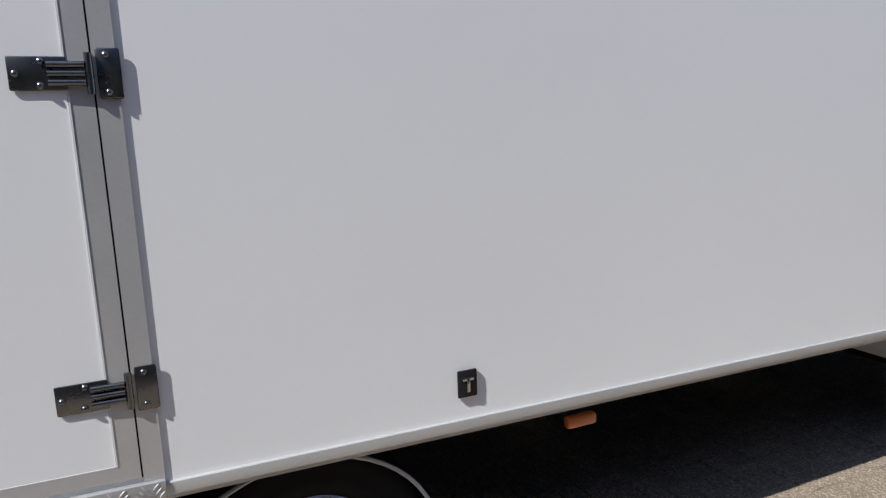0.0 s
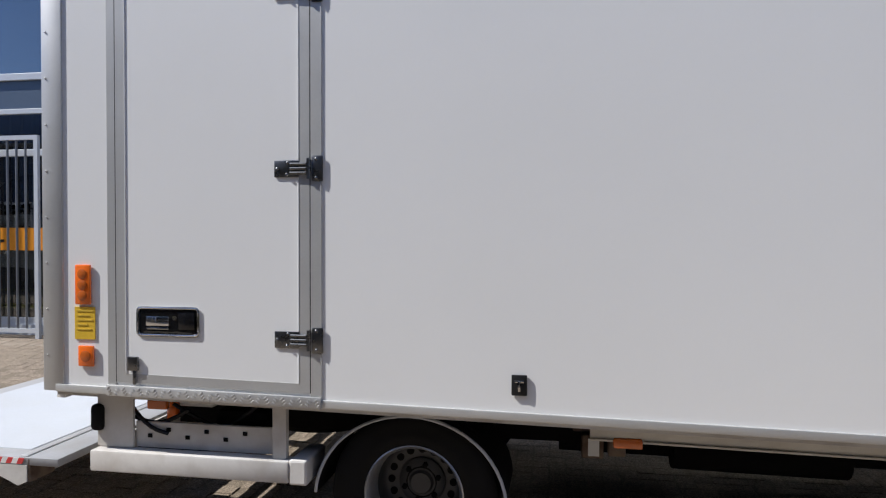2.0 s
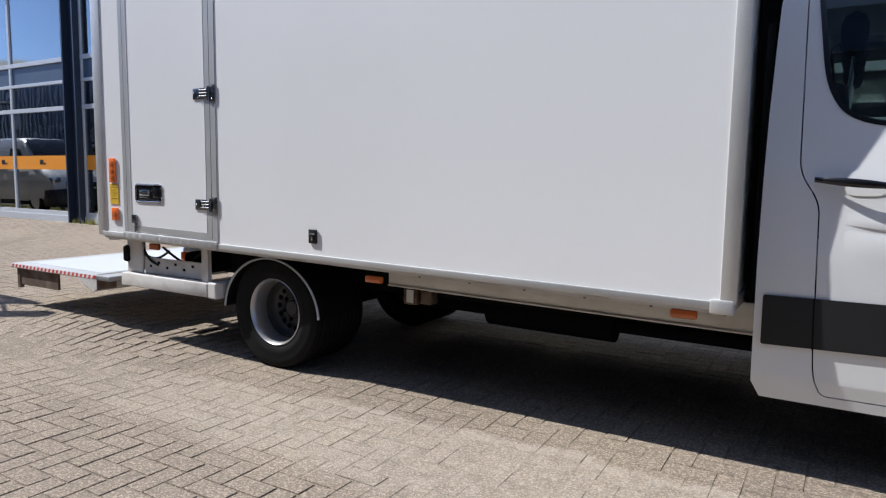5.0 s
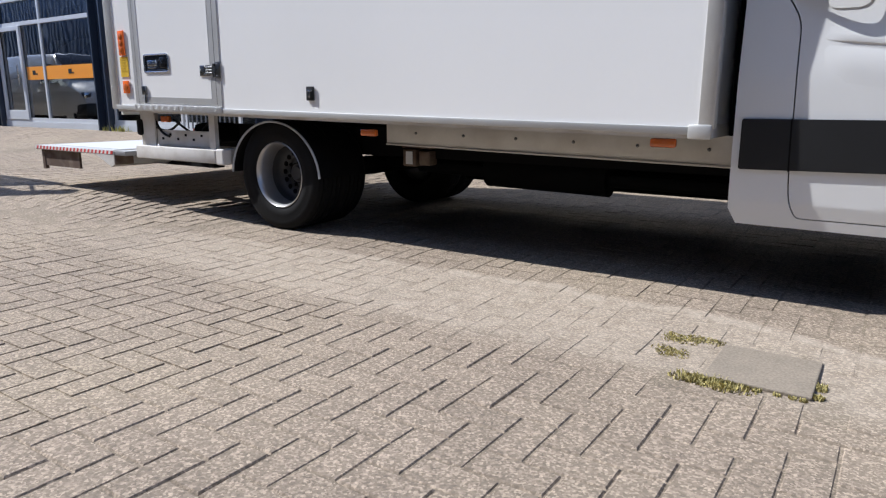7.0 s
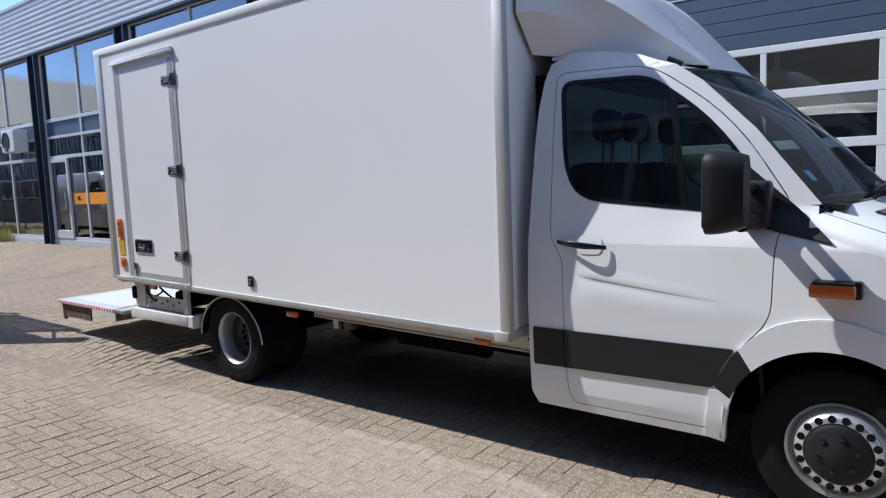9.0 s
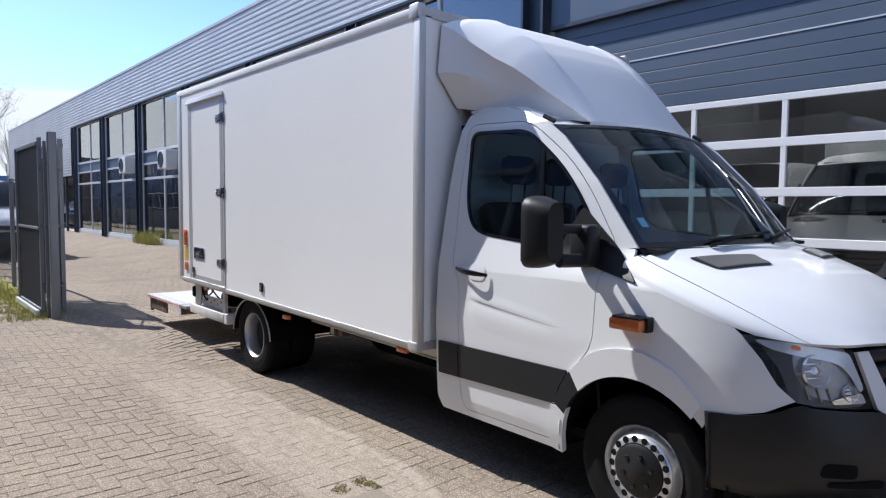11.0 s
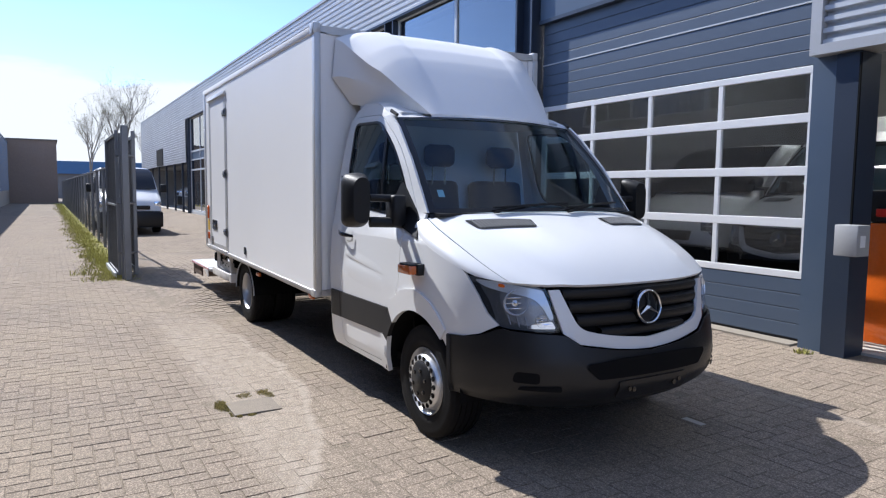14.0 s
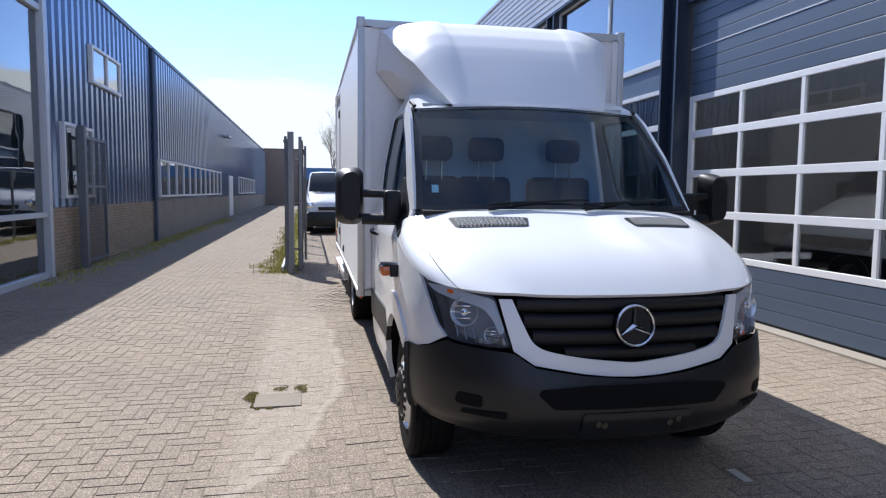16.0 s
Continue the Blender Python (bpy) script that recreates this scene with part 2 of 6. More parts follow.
M_INSIDE = surface("plain_inner_wall", (0.20, 0.20, 0.20), 0.9, vary=0.1, scale=0.8)
M_FENCE = surface("galvanised_dark_fence", (0.18, 0.188, 0.20), 0.5, metal=0.5, vary=0.12, scale=4)
M_MESH = surface("dark_wire_mesh", (0.06, 0.063, 0.07), 0.5, metal=0.3, vary=0.1)
M_ORANGEBAND = surface("orange_window_film", (0.80, 0.30, 0.02), 0.35, vary=0.05)
M_GRASS = surface("grass", (0.38, 0.36, 0.10), 0.8, vary=0.3, scale=6, per_island=0.35)
M_VERGE = surface("mossy_verge", (0.25, 0.235, 0.075), 0.95, vary=0.35, scale=9, grain=0.5, grain_scale=70, dirt=(0.25, 0.20, 0.14), dirt_amount=0.8, dirt_scale=3.0, dirt_from=0.48, bump=0.01, bump_scale=40, spec=0.1)
M_MOSS = surface("green_brown_moss", (0.36, 0.31, 0.13), 0.95, vary=0.35, scale=14, grain=0.4, grain_scale=120, per_island=0.4, spec=0.1)
M_BARK = surface("grey_bark", (0.27, 0.245, 0.21), 0.9, vary=0.2, scale=4)
M_BUD = surface("young_leaf_buds", (0.15, 0.15, 0.05), 0.8, vary=0.2, per_island=0.4)
M_PLATE = surface("grey_concrete_slab", (0.215, 0.180, 0.138), 0.9, vary=0.25, scale=7, grain=0.5, grain_scale=120, bump=0.002, bump_scale=90)
M_ACWHITE = surface("white_air_unit", (0.66, 0.66, 0.64), 0.5, vary=0.04)
M_BRICKYEL = surface("yellow_brown_brick", (0.34, 0.265, 0.18), 0.9, vary=0.10, scale=1.5, grain=0.06, grain_scale=50, per_piece=0.12, per_island=0.12, bump=0.002, bump_scale=120)
M_MORTAR = surface("grey_mortar", (0.17, 0.15, 0.125), 0.95, vary=0.1)


# ---- building tools ----
ORIGIN = {}
XF = [Matrix.Identity(4)]


def thing(name, at, label, category, group="", kind=""):
    e = new(name)
    e.location = XF[0] @ Vector(at)
    ORIGIN[e] = Vector(e.location)
    return tagged(e, label, category, group, kind)


def face_out(bm):
    """Turns an open sheet's faces away from the middle of the truck's cab."""
    p = XF[0] @ Vector((3.9, 2.645, 1.0))
    if sum(f.calc_area() * f.normal.dot(f.calc_center_median() - p) for f in bm.faces) < 0:
        bmesh.ops.reverse_faces(bm, faces=bm.faces)


def thicken(bm, t, offset):
    """Gives an open sheet its thickness, with sharp rims."""
    bm.normal_update()
    faces, rim = list(bm.faces), [e for e in bm.edges if e.is_boundary]
    twin = {v: bm.verts.new(v.co + v.normal * t * (1 if offset > 0 else -1)) for v in list(bm.verts)}
    for e in rim:
        lp = e.link_loops[0]
        a, b = lp.vert, lp.link_loop_next.vert
        bm.faces.new((b, a, twin[a], twin[b]) if offset < 0 else (a, b, twin[b], twin[a]))
    for f in faces:
        bm.faces.new([twin[v] for v in reversed(f.verts)])
    if offset > 0:
        bmesh.ops.recalc_face_normals(bm, faces=bm.faces)


def part(name, bm, material, parent=None, label="", smooth=None, mods=()):
    """Links a bmesh as one mesh object under a thing or a part; its points are in the world's metres."""
    bm.transform(XF[0])
    me = bpy.data.meshes.new(name)
    bmesh.ops.recalc_face_normals(bm, faces=bm.faces)
    if any(e.is_boundary for e in bm.edges):
        face_out(bm)
    for kind, values in mods:
        thicken(bm, values["thickness"], values["offset"])
    bm.to_mesh(me)
    bm.free()
    me.materials.append(material)
    if smooth is not None:
        for p in me.polygons:
            p.use_smooth = True
        me.set_sharp_from_angle(angle=radians(smooth))
    ob = new(name, me)
    if parent is not None:
        ob.parent = parent
        ob.matrix_parent_inverse = Matrix.Translation(-ORIGIN[parent]) if parent in ORIGIN else Matrix.Identity(4)
    return tagged(ob, label)


def single(name, bm, material, label, category, kind="", smooth=None, group=""):
    return tagged(part(name, bm, material, None, label, smooth), label, category, group, kind)


def box(bm, x0, x1, y0, y1, z0, z1, bevel=0.0):
    made = bmesh.ops.create_cube(bm, size=1.0)["verts"]
    bmesh.ops.transform(bm, matrix=Matrix.Translation(((x0 + x1) / 2, (y0 + y1) / 2, (z0 + z1) / 2)) @ Matrix.Diagonal((x1 - x0, y1 - y0, z1 - z0, 1)), verts=made)
    if bevel:
        edges = list({e for v in made for e in v.link_edges})
        bmesh.ops.bevel(bm, geom=edges, offset=bevel, segments=2, affect="EDGES", profile=0.5)
    return bm


def boxes(*rows, bevel=0.0):
    bm = bmesh.new()
    for r in rows:
        box(bm, *r, bevel=bevel)
    return bm


def lathe(bm, profile, m, steps=40, closed=False):
    """Turns (radius, height) points round the z axis, then moves them by m."""
    rings = []
    for r, h in profile:
        rings.append([bm.verts.new(m @ Vector((r * math.cos(a), r * math.sin(a), h))) for a in (2 * math.pi * i / steps for i in range(steps))])
    pairs = list(zip(rings, rings[1:])) + ([(rings[-1], rings[0])] if closed else [])
    for a, b in pairs:
        for i in range(steps):
            bm.faces.new((a[i], a[(i + 1) % steps], b[(i + 1) % steps], b[i]))
    return rings


def rod(bm, a, b, r, steps=8):
    """A round bar from a to b."""
    a, b = Vector(a), Vector(b)
    q = (b - a).to_track_quat("Z", "Y").to_matrix().to_4x4()
    rings = lathe(bm, [(r, 0), (r, (b - a).length)], Matrix.Translation(a) @ q, steps)
    for ring in rings:
        bm.faces.new(ring)
    return bm


def tube(points, r, steps=8):
    """One bent round bar through the points."""
    pts = [Vector(p) for p in points]
    rows = []
    for i, p in enumerate(pts):
        d = (pts[min(i + 1, len(pts) - 1)] - pts[max(i - 1, 0)]).normalized()
        q = d.to_track_quat("Z", "Y")
        rows.append([p + q @ Vector((r * math.cos(a), r * math.sin(a), 0)) for a in (2 * math.pi * k / steps for k in range(steps))])
    bm = bmesh.new()
    vs = loft(bm, rows, close=True)
    bm.faces.new(vs[0]), bm.faces.new(vs[-1])
    return bm


def loft(bm, rows, close=False):
    """A skin over rows of points."""
    vs = [[bm.verts.new(p) for p in row] for row in rows]
    for a, b in zip(vs, vs[1:]):
        n = len(a)
        for i in range(n if close else n - 1):
            bm.faces.new((a[i], a[(i + 1) % n], b[(i + 1) % n], b[i]))
    return vs


def rounded(points, radii, steps=5):
    """A polygon with its corners rounded; radii: one for all, or one a corner."""
    n = len(points)
    radii = [radii] * n if isinstance(radii, (int, float)) else radii
    out = []
    for i, p in enumerate(points):
        p, a, b, r = Vector(p), Vector(points[i - 1]), Vector(points[(i + 1) % n]), radii[i]
        if r <= 0:
            out.append(tuple(p))
            continue
        ra, rb = min(r, (a - p).length * 0.49), min(r, (b - p).length * 0.49)
        s, e = p + (a - p).normalized() * ra, p + (b - p).normalized() * rb
        for k in range(steps + 1):
            t = k / steps
            out.append(tuple(s * (1 - t) ** 2 + p * 2 * t * (1 - t) + e * t ** 2))
    return out


def sheet(outline, holes, place, step=0.06):
    """A flat outline with holes, cut into a grid and laid on a curved surface by place(u, v)."""
    from mathutils import geometry
    loops = [[Vector((u, v, 0)) for u, v in lp] for lp in (outline, *holes)]
    flat = [p for lp in loops for p in lp]
    bm = bmesh.new()
    vs = [bm.verts.new(p) for p in flat]
    for tri in geometry.tessellate_polygon(loops):
        try:
            bm.faces.new([vs[i] for i in tri])
        except ValueError:
            pass
    for axis in (0, 1):
        lo, hi = min(p[axis] for p in flat), max(p[axis] for p in flat)
        k = math.ceil(lo / step) * step
        while k < hi:
            no, co = Vector((0, 0, 0)), Vector((0, 0, 0))
            no[axis], co[axis] = 1, k + 1e-5
            bmesh.ops.bisect_plane(bm, geom=bm.verts[:] + bm.edges[:] + bm.faces[:], dist=1e-6, plane_co=co, plane_no=no)
            k += step
    for v in bm.verts:
        v.co = Vector(place(v.co.x, v.co.y))
    bmesh.ops.remove_doubles(bm, verts=bm.verts, dist=1e-5)
    return bm


# ---- the place: ground ----
def gz(x, y):
    """Height of the yard, which rises a little towards the workshop."""
    t = min(max((y - 3.9) / 2.0, 0), 1)
    r = min(max((0.6 - x) / 3.0, 0), 1)
    t, r = t * t * (3 - 2 * t), r * r * (3 - 2 * r)
    c = min(max((y - 0.95) / 0.85, 0), 1)
    b = min(max((0.1 - x) / 2.2, 0), 1) * min(max((x + 9) / 4, 0), 1)
    rise = 0.028 + 0.10 * b * b * (3 - 2 * b)
    return rise * c * c * (3 - 2 * c) * (1 - t) + t * (0.10 + 0.20 * r)


def paving(name, color, per_piece, per_island, joint=False):
    """Concrete pavers, dusted with pale sand along the wheel tracks and darkened by old tyre marks."""
    m = surface(name, color, 0.9, vary=0.2, scale=0.8, grain=0.5, grain_scale=60, dirt=(0.27, 0.221, 0.162), dirt_amount=0.65, dirt_scale=0.9, dirt_from=0.43, placed=True, spec=0.25,
                per_piece=per_piece, per_island=per_island, bump=0.0025, bump_scale=120)
    n, l = m.node_tree.nodes, m.node_tree.links
    b = n["Principled BSDF"]
    src = b.inputs["Base Color"].links[0].from_socket
    co = n.new("ShaderNodeNewGeometry").outputs["Position"]
    sep = n.new("ShaderNodeSeparateXYZ")
    l.new(co, sep.inputs[0])

    def mt(op, a, c, d=None):
        t = n.new("ShaderNodeMath")
        t.operation = op
        for i, v in enumerate((a, c, d)):
            if v is None:
                continue
            if isinstance(v, (int, float)):
                t.inputs[i].default_value = v
            else:
                l.new(v, t.inputs[i])
        return t.outputs[0]

    def ramp(v, a, c):
        r = n.new("ShaderNodeMapRange")
        r.interpolation_type = "SMOOTHSTEP"
        r.inputs["From Min"].default_value, r.inputs["From Max"].default_value = a, c
        l.new(v, r.inputs["Value"])
        return r.outputs[0]
    wob = n.new("ShaderNodeTexNoise")
    wob.inputs["Scale"].default_value, wob.inputs["Detail"].default_value = 2.3, 6.0
    l.new(co, wob.inputs["Vector"])
    x, y = sep.outputs["X"], mt("ADD", sep.outputs["Y"], mt("MULTIPLY_ADD", wob.outputs["Fac"], 0.22, -0.11))
    d = mt("SUBTRACT", x, 2.4)
    pos, neg = mt("MAXIMUM", d, 0.0), mt("MINIMUM", d, 0.0)
    line = mt("SUBTRACT", 1.40, mt("ADD", mt("MULTIPLY", mt("MULTIPLY", pos, pos), 0.10), mt("MULTIPLY", mt("MULTIPLY", neg, neg), 0.022)))
    off = mt("SUBTRACT", y, line)
    swath = mt("MULTIPLY", ramp(off, 0.04, -0.05), ramp(mt("SUBTRACT", y, 0.74), -0.10, 0.10))
    swath = mt("MULTIPLY", swath, mt("MULTIPLY", ramp(x, -1.5, 1.0), ramp(x, 6.2, 5.0)))
    edge = mt("MULTIPLY", ramp(mt("ABSOLUTE", off, 0.0), 0.07, 0.01), mt("MULTIPLY", ramp(x, -1.5, 1.5), ramp(x, 7.0, 5.5)))
    edge2 = ramp(mt("ABSOLUTE", mt("SUBTRACT", y, mt("MULTIPLY_ADD", x, -0.10, 4.95)), 0.0), 0.10, 0.02)
    speck = n.new("ShaderNodeTexNoise")
    speck.inputs["Scale"].default_value, speck.inputs["Detail"].default_value = 11.0, 8.0
    l.new(co, speck.inputs["Vector"])
    broken = ramp(speck.outputs["Fac"], 0.30, 0.62)
    mask = mt("MULTIPLY", mt("MAXIMUM", mt("MULTIPLY", swath, 0.62), mt("MAXIMUM", mt("MULTIPLY", edge, 0.95), mt("MULTIPLY", edge2, 0.5))), mt("MULTIPLY_ADD", broken, 0.6, 0.4))
    mix = n.new("ShaderNodeMix")
    mix.data_type = "RGBA"
    l.new(mask, mix.inputs[0])
    l.new(src, mix.inputs[6])
    mix.inputs[7].default_value = (0.345, 0.293, 0.232, 1)
    grit = n.new("ShaderNodeTexVoronoi")
    grit.inputs["Scale"].default_value = 150.0
    l.new(co, grit.inputs["Vector"])
    tone = n.new("ShaderNodeSeparateColor")
    l.new(grit.outputs["Color"], tone.inputs[0])
    shade = n.new("ShaderNodeVectorMath")
    shade.operation = "SCALE"
    l.new(mix.outputs[2], shade.inputs[0])
    dull = mt("MULTIPLY_ADD", mask, -0.6, 1.0)
    l.new(mt("MULTIPLY_ADD", mt("MULTIPLY", mt("SUBTRACT", mt("POWER", tone.outputs[0], 2.2), 0.31), dull), 0.85, 1.0), shade.inputs["Scale"])
    l.new(shade.outputs[0], b.inputs["Base Color"])
    return m


M_SAND = paving("sandy_joints", (0.185, 0.150, 0.112), 0, 0)
M_PAVER = paving("grey_brown_concrete_paver", (0.236, 0.190, 0.145), 0.0, 0.06)
M_PAVER_ONE = paving("grey_brown_concrete_paver_single", (0.236, 0.190, 0.145), 0.07, 0.0)
gx = [-900, -400, -200, -120, -90] + [-70 + 5 * i for i in range(11)] + [-16 + i for i in range(9)] + [-7 + .5 * i for i in range(18)] + [2 + i for i in range(13)] + [20, 30, 60, 150, 400, 900]
gy = [-900, -300, -100, -40, -12, -6, -3.3, -1, .5, .58, .66, .95, 1.1, 1.25, 1.4, 1.55, 1.7, 1.8, 2.5, 3.7] + [3.9 + .2 * i for i in range(11)] + [6.3, 10, 20, 60, 200, 900]
bm = bmesh.new()
loft(bm, [[(x, y, gz(x, y) - (0.0016 if .6 < y < 1.75 or y > 2.2 else 0.0042)) for y in gy] for x in gx])
single("ground", bm, M_SAND, "sandy grey-brown ground under the paving", "ground", "structure", smooth=60)


# ---- the place: workshop building with garage doors ----
FY = 6.0
shop = thing("workshop_building", (-20, FY + 4, 0), "grey ribbed workshop hall with blue columns and glazed front", "building", kind="structure")


def ribs_horizontal(x0, x1, y, z0, z1, pitch, deep):
    """Cladding whose ribs run along x, facing -y."""
    prof, z = [], z0
    while z < z1 - 1e-6:
        for f, d in ((0.0, 0.0), (0.42, 0.0), (0.5, deep), (0.92, deep)):
            if z + f * pitch <= z1:
                prof.append((y + d, z + f * pitch))
        z += pitch
    prof.append((y, z1))
    bm = bmesh.new()
    loft(bm, [[(x0, yy, zz) for yy, zz in prof], [(x1, yy, zz) for yy, zz in prof]])
    return bm


for row in ((-46, -27.8, FY, FY + 0.3, 2.84, 6.2), (-27.8, 30, FY + 0.12, FY + 0.4, 5.05, 6.2), (8.3, 30, FY, FY + 0.3, 0, 5.05)):
    part("wall", boxes(row), M_INSIDE if row[0] != -46 else M_STRIPE, shop)
part("cladding", ribs_horizontal(-46.0, 30.0, FY - 0.16, 5.03, 6.22, 0.119, 0.012), M_CLAD, shop, "horizontally ribbed grey steel cladding")
part("cladding", ribs_horizontal(-46.0, -28.0, FY - 0.16, 2.86, 5.03, 0.127, 0.010), M_CLAD, shop)
part("soffit", boxes((-28.0, 30, FY - 0.15, FY + 0.12, 4.99, 5.03)), M_DARKBLUE, shop)
part("roof", boxes((-46.1, 30.1, FY - 0.18, FY + 30, 6.22, 6.29)), M_CLAD, shop)
part("end_wall", boxes((-46.2, -46, FY - 0.16, FY + 30, 0, 6.22)), M_CLAD, shop)
part("carport_wall", boxes((-46, -27.9, FY + 6.0, FY + 6.2, 0, 2.8), (-27.95, -27.8, FY + .3, FY + 6.0, 0, 4.9)), M_WHITEFRAME, shop)
part("carport_ceiling", boxes((-46, -27.9, FY + .3, FY + 6.2, 2.80, 2.86)), M_INSIDE, shop)
part("back_wall", boxes((-46, 30, FY + 9, FY + 9.3, 0, 6.2)), M_INSIDE, shop)
part("inner_floor", boxes((-27.8, -0.1, FY + 0.06, FY + 9, 0.1, 0.33), (-46, -27.8, FY + .06, FY + 6, .1, .31), (-0.1, 30, FY + 0.13, FY + 9, -0.1, 0.125)), M_CONCRETE, shop)
part("inner_ceiling", boxes((-46, 30, FY + 0.4, FY + 9, 4.9, 5.0)), M_INSIDE, shop)

part("dark_opening", boxes((-38.2, -35.6, FY - 0.19, FY - 0.15, 2.90, 3.92)), M_DARK, shop, "dark opening in the cladding")
for px in (-44, -41, -38, -35, -32, -29.5):
    part("post", boxes((px - .06, px + .06, FY - 0.12, FY - 0.02, 0.2, 2.86)), M_DARKBLUE, shop)
for ax in (-18.85, -14.62):
    unit = part("air_unit", boxes((ax - .40, ax + .40, FY - .42, FY - .08, 2.67, 3.23), bevel=.02), M_ACWHITE, shop, "white air-conditioning unit on the wall")
    bmx = bmesh.new()
    lathe(bmx, [(.24, 0), (.24, .012), (.20, .014), (.19, .004), (.0005, .004)], Matrix.Translation((ax - .10, FY - .42, 2.95)) @ Matrix.Rotation(radians(90), 4, "X"), 24)
    part("fan_cover", bmx, M_STRIPE, unit)
# steel columns and glazed bays
COLS = [-0.05, -4.60, -9.11, -13.5, -18.1, -22.8, -27.6]
for cx in COLS:
    bm = boxes((cx - 0.20, cx - 0.16, FY - 0.14, FY + 0.12, 0, 5.08), (cx + 0.16, cx + 0.20, FY - 0.14, FY + 0.12, 0, 5.08), (cx - 0.16, cx + 0.16, FY - 0.01, FY + 0.03, 0, 5.08))
    part("column", bm, M_DARKBLUE, shop, "dark blue steel column")
for left, right in zip(COLS[1:], COLS):
    a, b = left + 0.2, right - 0.2
    mid = (a + b) / 2 + (-.08 if -14 < left < -13 else .17)
    bay = part("window", boxes((a, b, FY - 0.03, FY + 0.05, 0.42, 0.50)), M_LIGHTFRAME, shop, "light grey glazing bars")
    for bar in ((a, b, FY - 0.03, FY + 0.05, 2.42, 2.50), (a, b, FY - 0.03, FY + 0.05, 2.92, 2.98), (a, b, FY - 0.03, FY + 0.05, 3.32, 3.40), (a, b, FY - 0.03, FY + 0.05, 4.96, 4.99),
                (mid - 0.035, mid + 0.035, FY - 0.028, FY + 0.045, 0.5, 4.96), (a, a + 0.05, FY - 0.026, FY + 0.045, 0.5, 4.96), (b - 0.05, b, FY - 0.026, FY + 0.045, 0.5, 4.96)):
        part("glazing_bar", boxes(bar, bevel=.004), M_LIGHTFRAME, bay)
    part("spandrel", boxes((a, b, FY + 0.005, FY + 0.03, 2.98, 3.32)), M_BLUE, bay)
    part("plinth", boxes((a, b, FY - 0.05, FY + 0.05, 0.0, 0.42)), M_LIGHTFRAME, bay)
    for x0, x1 in ((a + 0.05, mid - 0.035), (mid + 0.035, b - 0.05)):
        for z0, z1 in ((0.5, 2.42), (2.5, 2.92), (3.4, 4.96)):
            p = part("pane", boxes((x0, x1, FY, FY + 0.012, z0, z1)), M_GLASS_BLD, bay)
            p.visible_shadow = False
entrance = part("entrance_door", boxes((-13.24, -13.15, FY - .06, FY - .012, .46, 2.42), (-12.30, -12.20, FY - .06, FY - .012, .46, 2.42), bevel=.006), M_LIGHTFRAME, shop, "glazed entrance door in a light grey frame")
part("door_rail", boxes((-13.15, -12.30, FY - .058, FY - .014, .46, .66), bevel=.006), M_LIGHTFRAME, entrance)
part("door_rail", boxes((-13.15, -12.30, FY - .058, FY - .014, 2.33, 2.42), bevel=.006), M_LIGHTFRAME, entrance)
part("door_handle", rod(bmesh.new(), (-12.37, FY - .10, 1.20), (-12.37, FY - .10, 1.62), .014, 8), M_STEEL, entrance, smooth=50)
for x0, x1 in ((-6.65, -4.85), (-8.85, -6.74), (-11.33, -9.36), (-12.15, -11.46)):
    part("film_band", boxes((x0, x1, FY - 0.008, FY - 0.004, 1.30, 1.57)), M_ORANGEBAND, shop, "orange film band on the glass")
    part("film_mark", boxes(((x0 + x1) / 2 - 0.10, (x0 + x1) / 2 + 0.02, FY - 0.013, FY - 0.009, 1.40, 1.49), ((x0 + x1) / 2 + 0.04, (x0 + x1) / 2 + 0.10, FY - 0.013, FY - 0.009, 1.40, 1.43)), M_BLACK, shop)

# the glazed sectional door
DX0, DX1, DZ0, DZ1 = 0.20, 4.345, 0.74, 2.80
gate_door = part("garage_door", boxes((DX0, DX1, FY + 0.07, FY + 0.12, 0.10, DZ0 - 0.01), (DX0, DX1, FY + 0.07, FY + 0.12, DZ1 + 0.01, 3.98)), M_DOORBLUE, shop, "slate blue sectional door with white-framed windows")
for z0, z1, n in ((0.14, DZ0 - 0.005, 4), (DZ1 + 0.005, 3.98, 8)):
    h = (z1 - z0) / n
    for i in range(n):
        part("door_panel", boxes((DX0, DX1, FY + 0.055, FY + 0.075, z0 + i * h + 0.003, z0 + (i + 1) * h - 0.003), bevel=0.004), M_DOORBLUE, gate_door)
part("door_seal", boxes((DX0, DX1, FY + 0.06, FY + 0.11, 0.08, 0.14)), M_BLACK, gate_door)
part("door_trim", boxes((DX0, DX1, FY + 0.048, FY + 0.07, 3.395, 3.41)), M_LIGHTFRAME, gate_door)
xs = [DX0, 1.265, 2.26, 3.255, DX1]
zs = [DZ0, 1.29, 1.80, 2.31, DZ1]
frame_white = part("window_frame", boxes((DX0, DX1, FY + 0.056, FY + 0.094, DZ0 + 0.002, DZ0 + 0.03)), M_WHITEFRAME, gate_door, "white window frames")
for z in zs:
    half_h = 0.045 if z not in (DZ0, DZ1) else 0.035
    zz = z + (0.035 if z == DZ0 else -0.035 if z == DZ1 else 0)
    part("frame_bar", boxes((DX0, DX1, FY + 0.05, FY + 0.10, zz - half_h, zz + half_h), bevel=.004), M_WHITEFRAME, frame_white)
for x in xs:
    w = 0.028 if x not in (DX0, DX1) else 0.05
    xx = x + (0.05 if x == DX0 else -0.05 if x == DX1 else 0)
    for z0, z1 in zip(zs, zs[1:]):
        part("frame_bar", boxes((xx - w, xx + w, FY + 0.052, FY + 0.098, z0 + 0.045, z1 - 0.045), bevel=.004), M_WHITEFRAME, frame_white)
